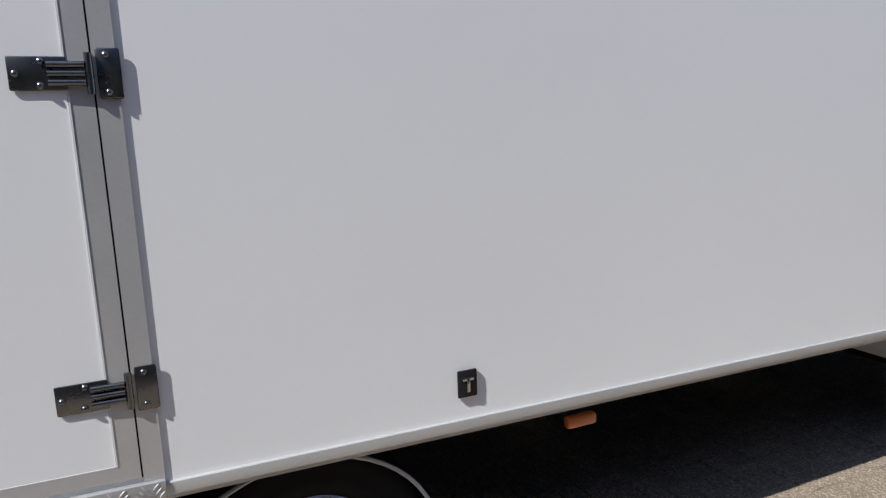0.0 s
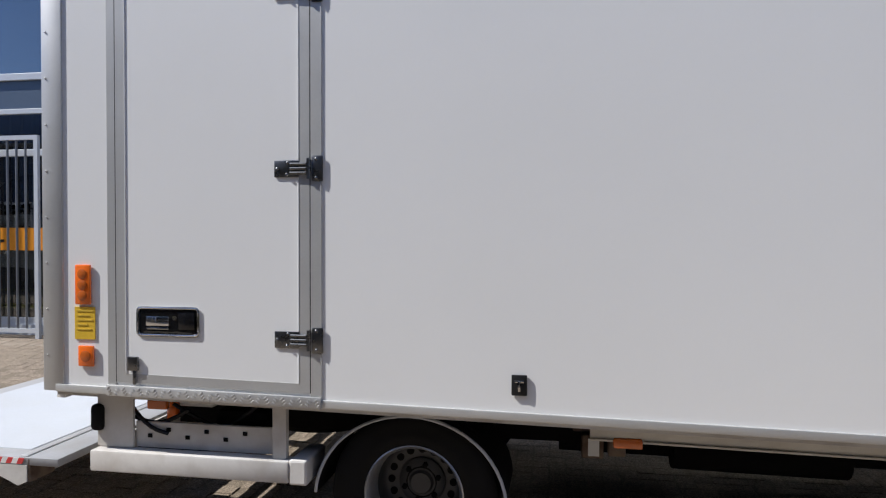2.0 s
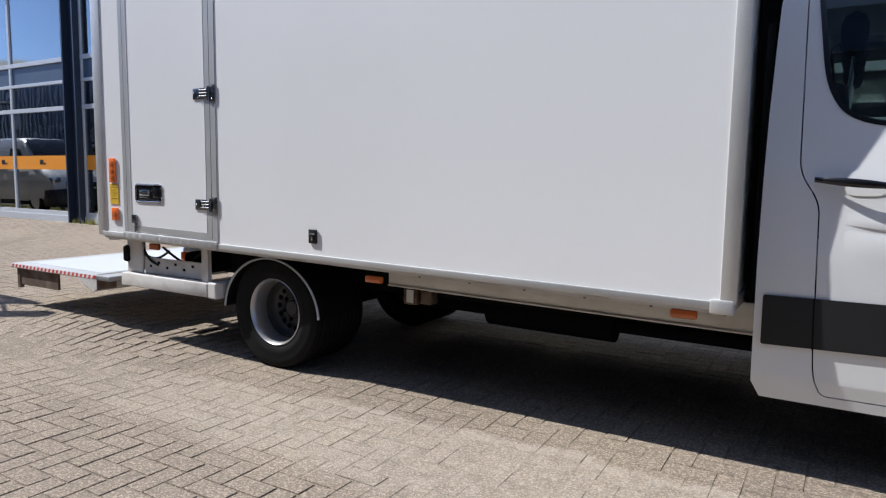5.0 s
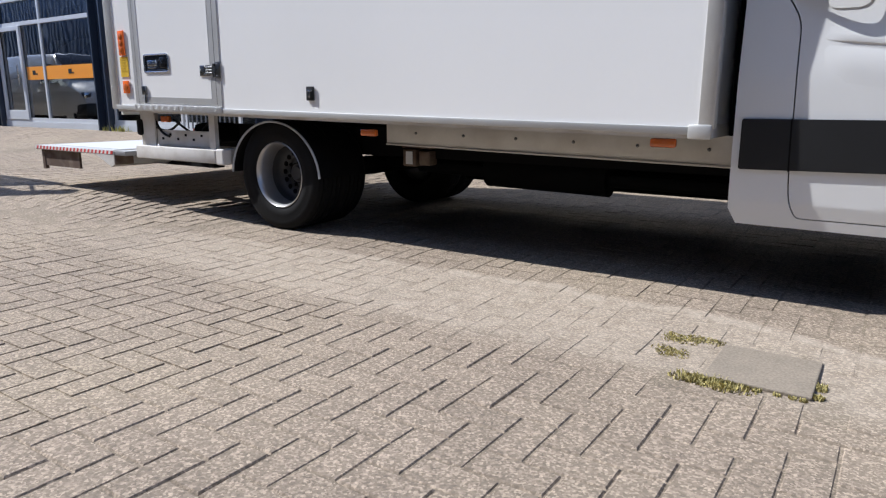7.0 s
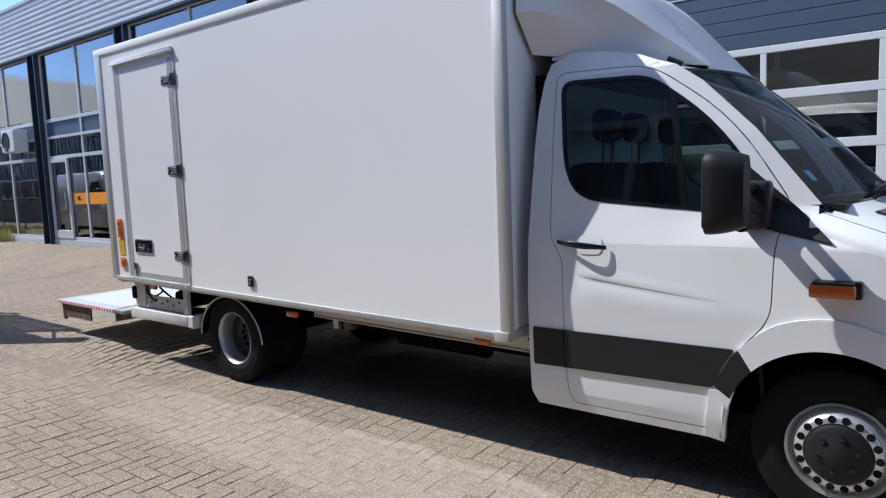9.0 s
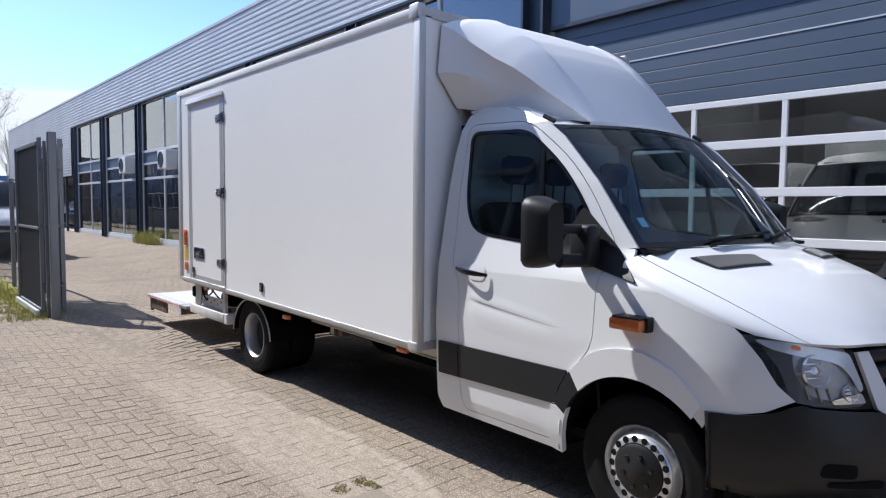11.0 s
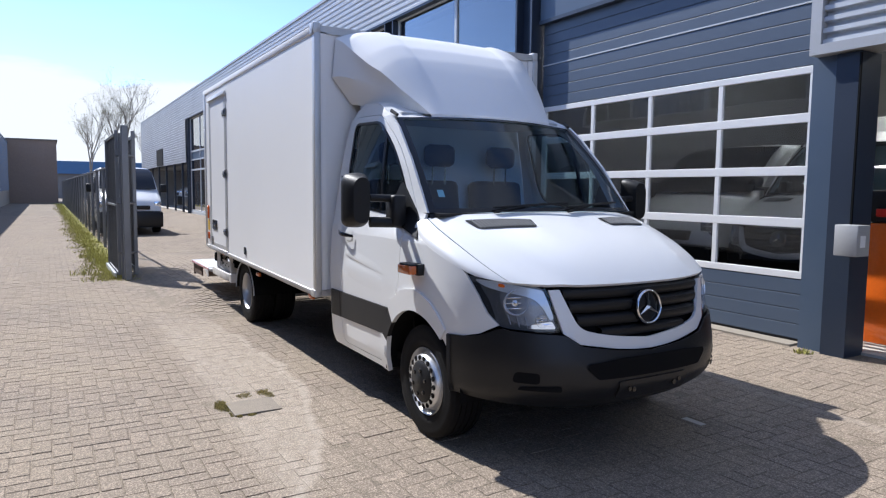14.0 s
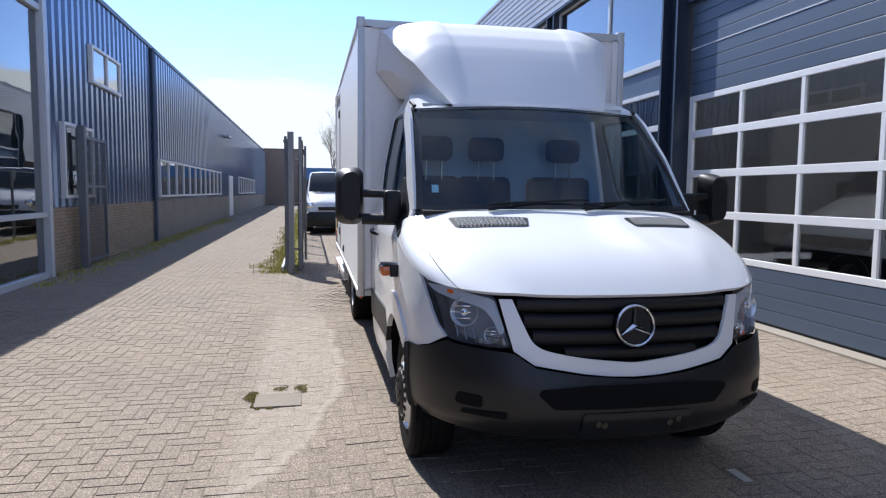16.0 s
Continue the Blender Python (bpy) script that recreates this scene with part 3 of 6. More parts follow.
for x0, x1 in zip(xs, xs[1:]):
    for z0, z1 in zip(zs, zs[1:]):
        p = part("pane", boxes((x0 + 0.03, x1 - 0.03, FY + 0.075, FY + 0.083, z0 + 0.045, z1 - 0.045)), M_GLASS_DOOR, gate_door)
        p.visible_shadow = False
part("lintel", boxes((DX0, 4.7, FY - 0.02, FY + 0.12, 4.02, 5.05)), M_BLUE, shop, "slate blue lintel panel")
part("lintel_edge", boxes((DX0, 4.3, FY - 0.04, FY + 0.12, 3.98, 4.03)), M_DARKBLUE, shop)
part("threshold", boxes((-0.3, 4.3, FY - 0.14, FY + 0.13, -0.05, 0.118)), M_PLINTH, shop, "grey-brown concrete threshold")
# steel posts right of the door, then an open bay under a ribbed panel
part("column", boxes((4.36, 4.585, FY - 0.10, FY + 0.15, 0, 4.98)), M_BLUE, shop, "slate blue steel post")
part("column", boxes((4.612, 4.83, FY - 0.16, FY + 0.15, 0, 2.82)), M_DARKBLUE, shop, "dark blue steel post")
part("cable", boxes((4.590, 4.606, FY - 0.10, FY - 0.08, 0, 2.8)), M_LIGHTFRAME, shop)
part("louvre_panel", ribs_horizontal(4.50, 8.3, FY - 0.21, 2.92, 5.0, 0.10, 0.06), M_LIGHTFRAME, shop, "ribbed grey panel over the open bay")
part("louvre_frame", boxes((4.40, 4.50, FY - 0.24, FY + 0.1, 2.92, 4.98)), M_CLAD, shop)
part("louvre_frame", boxes((4.40, 8.3, FY - 0.24, FY + 0.1, 2.83, 2.92)), M_CLAD, shop)
part("column", boxes((8.1, 8.3, FY - 0.16, FY + 0.15, 0, 2.82)), M_BLUE, shop)
part("inner_wall", boxes((-0.2, -0.1, FY + 0.2, FY + 9, 0, 4.9)), M_INSIDE, shop)


cb = part("control_box", boxes((4.79, 4.99, FY - .36, FY - .16, 1.04, 1.31), bevel=.008), M_CLAD, shop, "grey control box on the post", smooth=40)
part("box_label", boxes((4.992, 4.995, FY - .32, FY - .24, 1.12, 1.22)), M_WHITEFRAME, cb)
part("box_cable", boxes((4.83, 4.845, FY - .20, FY - .18, 1.31, 2.8)), M_DARK, shop)
# lit tubes under the ceiling
for x0, x1, yy in ((0.6, 2.0, 8.2), (2.5, 3.9, 8.2), (0.6, 2.0, 11.5), (2.5, 3.9, 11.5), (5.4, 7.4, 9.0)):
    lamp_case = part("tube_lamp", boxes((x0 - .04, x1 + .04, FY + yy - 6 - .06, FY + yy - 6 + .06, 4.22, 4.28)), M_WHITEFRAME, shop, "white tube lamp under the ceiling")
    part("tube", rod(bmesh.new(), (x0, FY + yy - 6, 4.19), (x1, FY + yy - 6, 4.19), .022, 8), M_TUBE, lamp_case)


# ---- the place: blue hall across the alley ----
LY = -3.25
hall = thing("blue_hall", (-30, LY - 4, 0), "long hall clad in blue corrugated steel over a brick base", "building", kind="structure")
LTOP = 5.55
bm = bmesh.new()
prof, x = [], -66.0
while x < -4.35:
    for f, d in ((0.0, 0.0), (0.14, 0.0), (0.18, 0.05), (0.31, 0.05)):
        prof.append((x + f, LY - d))
    x += 0.35
loft(bm, [[(px, py, 1.18) for px, py in prof], [(px, py, LTOP) for px, py in prof]])
part("cladding", bm, M_CLADBLUE, hall, "blue corrugated steel cladding")
part("wall", boxes((-66, 14, LY - 0.40, LY - 0.10, 0, LTOP)), M_INSIDE, hall)
part("roof", boxes((-66.1, 14, LY - 14, LY + 0.03, LTOP, LTOP + 0.10)), M_BLUE, hall)
part("plinth", boxes((-66, -12.6, LY - 0.10, LY - 0.012, 0, 1.20)), M_PLINTH, hall, "weathered concrete base")
part("rainwater_pipe", rod(bmesh.new(), (-12.6, LY + 0.06, 0.0), (-12.6, LY + 0.06, LTOP), 0.055), M_BLUE, hall)


def strip_window(name, x0, x1, z0, z1, n, y):
    bm = boxes((x0, x1, y - 0.05, y + 0.05, z0, z0 + 0.06), (x0, x1, y - 0.05, y + 0.05, z1 - 0.06, z1))
    w = (x1 - x0) / n
    for i in range(n + 1):
        c = min(max(x0 + i * w, x0 + 0.035), x1 - 0.035)
        box(bm, c - 0.035, c + 0.035, y - 0.046, y + 0.046, z0 + 0.06, z1 - 0.06)
    fr = part(name, bm, M_WHITEFRAME, hall, "white-framed window")
    for i in range(n):
        part("pane", boxes((x0 + i * w + 0.036, x0 + (i + 1) * w - 0.036, y, y + 0.008, z0 + 0.06, z1 - 0.06)), M_GLASS_BLD, fr)
    return fr


strip_window("window", -9.15, -7.0, 3.72, 4.50, 2, LY + 0.02)
strip_window("window", -27.8, -13.3, 1.30, 2.44, 11, LY + 0.02)
strip_window("window", -50.0, -37.0, 1.30, 2.40, 9, LY + 0.02)
strip_window("window", -6.9, -5.2, 1.35, 2.75, 2, LY + 0.02)
part("door", boxes((-33.4, -31.6, LY - 0.08, LY + 0.04, 0.05, 2.35)), M_WHITEFRAME, hall, "pale service door")
part("wall_lamp", boxes((-31.2, -29.8, LY, LY + 0.25, 4.40, 4.50)), M_LIGHTFRAME, hall)
# glazed office front near the camera's end
bm = boxes((-4.34, -4.20, LY - 0.05, LY + 0.12, 0, 5.5), (-4.20, 14, LY - 0.04, LY + 0.08, 0.0, 0.10), (-4.20, 14, LY - 0.04, LY + 0.08, 1.04, 1.12), (-4.20, 14, LY - 0.04, LY + 0.08, 4.45, 4.55))
for x in (-1.4, 1.5, 4.4, 7.3, 10.2, 13.1):
    box(bm, x - 0.05, x + 0.05, LY - 0.038, LY + 0.078, 0.1, 4.5)
office = part("window", bm, M_LIGHTFRAME, hall, "tall glazed office front")
part("fascia", boxes((-4.34, 14, LY - 0.05, LY + 0.06, 4.55, LTOP)), M_CLADBLUE, hall)
for x0, x1 in zip((-4.2, -1.35, 1.55, 4.45, 7.35, 10.25), (-1.45, 1.45, 4.35, 7.25, 10.15, 13.05)):
    part("pane", boxes((x0, x1, LY, LY + 0.01, 0.10, 1.04)), M_GLASS_BLD, office)
    part("pane", boxes((x0, x1, LY, LY + 0.01, 1.12, 4.45)), M_GLASS_BLD, office)

# the end of the alley
far_house = thing("brick_shed", (-68, -1.5, 0), "plain brown brick hall that closes the alley", "building", kind="structure")
part("wall", boxes((-75, -65.5, -12, 0.65, 0, 5.85)), M_WALLBROWN, far_house)
part("roof", boxes((-75.1, -65.4, -12.1, 0.75, 5.85, 5.97)), M_MORTAR, far_house)


# ---- the box truck ----
def ss(t):
    t = min(max(t, 0.0), 1.0)
    return t * t * (3 - 2 * t)


def body_w(z):
    return float(np.interp(z, [.33, .45, .6, .95, 1.25, 1.42, 1.75, 2.10, 2.22], [.955, .98, .99, 1.0, .985, .955, .905, .83, .76]))


def body_front(z):
    return float(np.interp(z, [.38, .5, .65, .8, 1.07, 1.15, 1.45], [5.40, 5.46, 5.46, 5.44, 5.385, 5.34, 5.05]))


NP, NX = 2.7, 4.50


def side_y(x, z):
    """Half the cab's width at a place of its side view."""
    w = body_w(z)
    if x > NX:
        t = min((x - NX) / (body_front(z) - NX), 0.9999)
        w *= (1 - t ** NP) ** (1 / NP)
    return w - 0.072 * min(max((x - 3.74) / 0.66, 0), 1) * ss((z - 1.24) / 0.2)


def front_x(y, z):
    r = min(abs(y) / body_w(z), 0.9999)
    return NX + (body_front(z) - NX) * (1 - r ** NP) ** (1 / NP)


def z_edge(x):
    """Height of the line where the side turns into the top of wing and bonnet."""
    return float(np.interp(x, [4.40, 4.99, 5.14, 5.28, 5.385], [1.315, 1.101, 1.074, 1.057, 1.048]))


def nose(u, v):
    """The top of wings and bonnet; u: -1 to 1 across, v: 0 at the windscreen, 1 at the lip over the grille."""
    a = abs(u)
    b = Vector((4.60 - .20 * min(a / .9, 1.05) ** 2, .920 * u, 1.315 + .125 * (1 - a ** 3.6) ** .5))
    yf = .905 * u
    xf = front_x(yf, 1.085)
    f = Vector((xf, yf, z_edge(xf) + .012 * (1 - a ** 4)))
    p = b.lerp(f, v)
    full = (1 - a ** 3.6) ** .5 if a < 1 else 0
    p.z += .030 * math.sin(math.pi * v ** 1.15) * full
    line = .80 - .21 * v
    p.z += .011 * math.exp(-((a - line) / .07) ** 2) * math.sin(math.pi * min(v * .86 + .02, 1)) + .020 * ss((line - a) / .085) * math.sin(math.pi * v ** 2.3)
    sy = side_y(p.x, z_edge(p.x)) if p.x < 5.37 else abs(p.y)
    y = abs(p.y) + (sy - abs(p.y)) * a ** 4
    return Vector((p.x, math.copysign(y, u) if u else 0.0, p.z))


def nose_at(x, y, out=0.0):
    """The point of the bonnet over a place of the plan."""
    u, v = y / .93, .3
    for _ in range(14):
        p = nose(u, v)
        v = min(max(v + (x - p.x) / .78, 0), 1)
        u = min(max(u + (y - p.y) / .93, -1), 1)
    p = nose(u, v)
    return (x, C + y, p.z + out)


def on_side(s, out=0.0):
    return lambda x, z: (x, C + s * (side_y(x, z) + out), z)


def on_front(out=0.0):
    return lambda y, z: (front_x(y, z) + out, C + y, z)


DOOR_WINDOW = rounded([(3.185, 2.08), (3.66, 2.062), (3.99, 1.81), (4.235, 1.43), (4.22, 1.385), (3.34, 1.468), (3.245, 1.60)], [.07, .10, .25, .04, .03, .13, .12])
DOOR = rounded([(3.30, .395), (3.265, .47), (3.25, 1.16), (3.175, 1.28), (3.155, 2.13), (3.66, 2.112), (4.05, 1.83), (4.30, 1.44), (4.252, 1.27), (4.243, .935), (4.115, .795), (4.06, .60), (4.035, .395)],
               [.02, .1, .05, .05, .06, .12, .3, .05, .1, .08, .06, .1, .02])
ARCH = (4.477, 0.41)


def arch_line(r, a0, a1, n=22):
    return [(ARCH[0] + r * math.cos(radians(a0 + (a1 - a0) * i / n)), ARCH[1] + r * 0.98 * math.sin(radians(a0 + (a1 - a0) * i / n))) for i in range(n + 1)]


def arch_bow(radii, a0, a1, n=24):
    """A line round the arch whose radius follows the given values."""
    out = []
    for i in range(n + 1):
        t = i / n
        r = float(np.interp(t, np.linspace(0, 1, len(radii)), radii))
        a = radians(a0 + (a1 - a0) * t)
        out.append((ARCH[0] + r * math.cos(a), ARCH[1] + r * .98 * math.sin(a)))
    return out


def inset(poly, d):
    """The outline drawn in towards its middle by about d."""
    c = Vector((sum(p[0] for p in poly) / len(poly), sum(p[1] for p in poly) / len(poly)))
    out = []
    n = len(poly)
    area = sum(poly[i - 1][0] * poly[i][1] - poly[i][0] * poly[i - 1][1] for i in range(n))
    sg = 1 if area > 0 else -1
    for i, p in enumerate(poly):
        a, b = Vector(poly[i - 1]), Vector(poly[(i + 1) % n])
        t = (b - a).normalized()
        out.append((p[0] - sg * t.y * d, p[1] + sg * t.x * d))
    return out


SEAM = inset(DOOR, -0.005)
k_top = max(range(len(SEAM)), key=lambda i: SEAM[i][1] * 3 + SEAM[i][0])
k_tip = max(range(len(SEAM)), key=lambda i: SEAM[i][0])
SEAM_REAR = SEAM[:k_top + 1]
SEAM_PILLAR = SEAM[k_top:k_tip + 1]
SEAM_WING = SEAM[k_tip:-3]


def wheel(parent, x, y, s, deep=False, up=0.0):
    """A tyre with its pressed steel rim; s: the side on which its face lies."""
    m = Matrix.Translation((x, y, 0.337 + up)) @ Matrix.Rotation(radians(90) * (1 if s < 0 else -1), 4, "X")
    bm = bmesh.new()
    r = 0.357
    prof = [(.205, -.205), (.240, -.213), (.305, -.218), (.335, -.208), (.351, -.190), (r, -.17)]
    for k in range(4):
        h = -.17 + .04 * k
        prof += [(r, h + .012), (r - .009, h + .014), (r - .009, h + .022), (r, h + .024)]
    prof += [(r, -.012), (.351, .008), (.335, .020), (.305, .026), (.268, .022), (.264, .0235), (.238, .018), (.212, .010), (.205, .004)]
    lathe(bm, prof, m, 56, closed=True)
    tyre = part("tyre", bm, M_RUBBER, parent, "black road tyre", smooth=35)
    flat = m
    if not deep:
        m = m @ Matrix.Translation((0, 0, .026))
    bm = bmesh.new()
    if deep:
        lathe(bm, [(.213, .012), (.208, .016), (.203, .010), (.190, -.02), (.184, -.10)], m, 56)
    else:
        lathe(bm, [(.188, -.050), (.182, -.040), (.176, -.024), (.168, .000), (.160, .010), (.150, .015), (.134, .017), (.128, .010), (.09, .006), (.0005, .006)], m, 56)
    rim = part("rim", bm, M_RIMLIP if deep else M_RIM, tyre, "silver pressed steel rim", smooth=40)
    if not deep:
        bm = bmesh.new()
        lathe(bm, [(.213, .012), (.209, .019), (.203, .013), (.194, -.006), (.186, -.022)], flat, 56)
        part("rim_lip", bm, M_RIMLIP, rim, smooth=40)
    if deep:
        bm = bmesh.new()
        lathe(bm, [(.186, -.10), (.178, -.14), (.168, -.165), (.150, -.176), (.10, -.182), (.055, -.178), (.05, -.182), (.0005, -.182)], m, 56)
        part("dish", bm, M_DISH, rim, "dark recessed wheel dish", smooth=40)
    bm = bmesh.new()
    n, rr, h = (16, .140, -.176) if deep else (18, .150, .0155)
    for i in range(n):
        a = 2 * math.pi * i / n
        mm = m @ Matrix.Translation((rr * math.cos(a), rr * math.sin(a), h))
        lathe(bm, [(.0165, -.004), (.0165, .0015), (.0005, .0015)] if not deep else [(.017, -.004), (.017, .003), (.0005, .003)], mm, 12)
    tagged(part("vent_hole", bm, M_DARK, rim, "row of round vent holes"), kind="stuff")
    bm = bmesh.new()
    base = -.182 if deep else .006
    lathe(bm, [(.105 if deep else .130, base), (.103 if deep else .127, base + .012), (.085 if deep else .108, base + .024), (.055, base + .028), (.045, base + .045 if deep else base + .034), (.0005, base + .045 if deep else base + .036)], m, 40)
    part("hub_cap", bm, M_BLACK if not deep else M_DISH, rim, "black hub cap" if not deep else "dark grey hub", smooth=40)
    for i in range(6):
        a = 2 * math.pi * i / 6 + 0.3
        mm = m @ Matrix.Translation((.078 * math.cos(a), .078 * math.sin(a), base + .018))
        bm = bmesh.new()
        lathe(bm, [(.013, 0), (.013, .016), (.0005, .018)], mm, 6)
        part("wheel_nut", bm, M_GLOSSBLACK if not deep else M_DARK, rim)
    return tyre


def badge(parent, x, y, z, r, lean):
    """A chrome ring with three tapering arms."""
    m = Matrix.Translation((x, y, z)) @ Matrix.Rotation(radians(90 + lean), 4, "Y") @ Matrix.Rotation(radians(180), 4, "Z")
    bm = bmesh.new()
    rr = r * 0.075
    for i in range(1):
        lathe(bm, [(r + rr * math.cos(a), rr * 1.4 * math.sin(a)) for a in (2 * math.pi * k / 8 for k in range(8))], m, 48, closed=True)
    for k in range(3):
        a = math.pi * 2 * k / 3
        q = m @ Matrix.Rotation(a, 4, "Z")
        tip, w = r * 0.97, r * 0.16
        vs = [bm.verts.new(q @ Vector(p)) for p in ((tip, 0, .004), (0, w, 0), (0, -w, 0), (0, 0, r * .16))]
        for f in ((0, 1, 3), (0, 3, 2), (0, 2, 1), (1, 2, 3)):
            bm.faces.new([vs[i] for i in f])
    return part("grille_badge", bm, M_CHROME, parent, "round chrome badge", smooth=50)


def cab(owner, seats=True):
    """The cab of the truck with its doors, glass, bonnet, grille, lamps and bumper."""
    solid = (("SOLIDIFY", {"thickness": 0.018, "offset": -1.0}),)

    def skin(name, outline, holes, place, material, parent, label="", step=0.05, mods=solid):
        return part(name, sheet(outline, holes, place, step), material, parent, label, smooth=35, mods=mods)

    for s in (-1, 1):
        # quarter panel behind the door
        rear = [(3.042, .415), (3.075, .352), (4.035, .345), (4.04, .389)] + SEAM_REAR + [(3.73, 2.115), (3.60, 2.172), (3.45, 2.218), (3.20, 2.240), (3.095, 2.19), (3.060, 1.95), (3.047, 1.5), (3.042, .9)]
        skin("side_panel", rear, [], on_side(s), M_PAINT, owner)
        door = skin("cab_door", DOOR, [inset(DOOR_WINDOW, -0.004)], on_side(s), M_PAINT, owner)
        skin("window_gasket", inset(DOOR_WINDOW, -0.006), [inset(DOOR_WINDOW, 0.013)], on_side(s, 0.003), M_GLOSSBLACK, door, mods=(("SOLIDIFY", {"thickness": 0.012, "offset": -1.0}),))
        g = skin("window", inset(DOOR_WINDOW, 0.006), [], on_side(s, -0.010), M_GLASS_SIDE, door, mods=())
        g.visible_shadow = False
        skin("window_bar", [(3.765, 1.965), (3.795, 1.945), (3.875, 1.425), (3.845, 1.425)], [], on_side(s, 0.002), M_GLOSSBLACK, door)
        skin("mirror_base", rounded([(3.98, 1.39), (4.02, 1.50), (4.10, 1.63), (4.33, 1.42), (4.475, 1.275), (4.20, 1.335)], [.03, .05, .02, .05, .015, .1]), [], on_side(s, 0.014), M_BLACK, door, "black mirror mount", mods=(("SOLIDIFY", {"thickness": 0.03, "offset": -1.0}),))
        # pressed swage lines on the door
        bm = bmesh.new()
        rows = []
        for k in range(25):
            t = k / 24
            x, amp = 3.325 + .735 * t, (1 - t) ** .6 * min(1, 9 * t)
            zl = float(np.interp(x, [3.325, 3.675, 4.06], [1.080, 1.036, .992]))
            rows.append([on_side(s, amp * o * .7 - .0008)(x, zl + d) for d, o in ((.085, 0), (.03, .005), (.004, .009), (0, .006), (-.004, .0), (-.02, .004), (-.05, .009), (-.10, .006), (-.17, 0))])
        loft(bm, rows)
        part("door_crease", bm, M_PAINT, door, smooth=60)
        # door handle in its dish
        bm = sheet(rounded([(3.325, 1.19), (3.325, 1.285), (3.47, 1.285), (3.47, 1.19)], .045), [], on_side(s, 0.003), 0.05)
        part("handle_dish", bm, M_PAINT, door, smooth=35)
        bm = bmesh.new()
        rows = []
        for k in range(13):
            t = k / 12
            x = 3.225 + 0.27 * t
            z = 1.250 - 0.022 * t
            lift = 0.012 + 0.035 * math.sin(math.pi * t)
            y = side_y(x, z) + lift
            rad = 0.017 * (0.55 + 0.45 * math.sin(math.pi * min(max(t, .06), .94)))
            rows.append([(x, C + s * (y + 0.5 * rad * math.cos(a)), z + rad * math.sin(a)) for a in (2 * math.pi * i / 10 for i in range(10))])
        vs = loft(bm, rows, close=True)
        bm.faces.new(vs[0]), bm.faces.new(vs[-1])
        part("door_handle", bm, M_GLOSSBLACK, door, "black bar handle", smooth=50)
        # dark band along the side
        band = [(3.072, .785), (4.10, .788), (4.045, .70), (4.008, .598), (3.072, .582)]
        skin("side_moulding", rounded(band, [.01, .02, .02, .02, .01]), [], on_side(s, 0.010), M_STRIPE, owner, "grey-black side moulding", mods=(("SOLIDIFY", {"thickness": 0.014, "offset": -1.0}),))
        skin("moulding_joint", [(3.250, .788), (3.256, .788), (3.262, .580), (3.256, .580)], [], on_side(s, 0.0115), M_DARK, owner, mods=())
        # wing with the arch cut out
        arc = arch_line(.435, 172, 38, 26)
        wing = SEAM_WING + [(4.046, .345)] + arc
        hl = [(front_x(yy, zz), zz) for yy, zz in ((.838, .84), (.875, .90), (.90, 1.0), (.925, 1.098))]
        wing += [(4.86, .748), (front_x(.95, .752), .752), (front_x(.90, .785), .785)] + hl + [(x, z_edge(x)) for x in np.linspace(hl[-1][0] - .03, 4.41, 20)] + [(4.405, 1.425), (4.34, 1.43)]
        skin("wing", wing, [], on_side(s), M_PAINT, owner, step=0.04)
        lip = arch_bow([.53, .56, .565, .545, .50], 133, 47) + arch_line(.425, 45, 136, 26)
        skin("arch_lip", lip, [], on_side(s, 0.013), M_PAINT, owner, mods=(("SOLIDIFY", {"thickness": 0.03, "offset": -1.0}),), step=0.04)
        lip2 = arch_bow([.505, .515, .53], 156.5, 133.5) + arch_line(.425, 136.5, 159, 10)
        skin("arch_moulding", lip2, [], on_side(s, 0.013), M_STRIPE, owner, mods=(("SOLIDIFY", {"thickness": 0.03, "offset": -1.0}),))
        skin("arch_foot", [(4.052, .340), (3.966, .354), (3.992, .592), (4.098, .592), (4.074, .52), (4.060, .43)], [], on_side(s, 0.012), M_PAINT, owner, mods=(("SOLIDIFY", {"thickness": 0.032, "offset": -1.0}),))
        # pillar beside the windscreen
        pil = [(3.70, 2.13)] + SEAM_PILLAR + [(4.345, 1.428), (4.415, 1.432), (4.15, 1.77), (3.91, 2.01), (3.785, 2.10)]
        skin("a_pillar", pil, [], on_side(s), M_PAINT, owner)
        # wheel housing
        bm = bmesh.new()
        loft(bm, [[(px, C + s * (side_y(px, .6) - .01), pz) for px, pz in arch_line(.445, 187, -8, 20)], [(px, C + s * .45, pz) for px, pz in arch_line(.445, 187, -8, 20)]])
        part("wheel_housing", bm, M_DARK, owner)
        # side flasher
        ya, yb = min(C + s * 1.085, C + s * .965), max(C + s * 1.085, C + s * .965)
        bm = boxes((4.40, 4.565, ya, yb, 1.062, 1.118), bevel=.012)
        fl = part("side_flasher", bm, M_AMBER, owner, "amber side flasher in a black housing", smooth=40)
        ym = (ya + yb) / 2 + s * .012
        bm = boxes((4.54, 4.582, min(ym, C + s * .955), max(ym, C + s * .955), 1.058, 1.128), (4.41, 4.56, ya + .01, yb - .004, 1.114, 1.127), bevel=.006)
        part("flasher_housing", bm, M_BLACK, fl, smooth=40)
        # big mirror on two arms
        y0, y1 = 1.150, 1.315
        bm = bmesh.new()
        rows = []
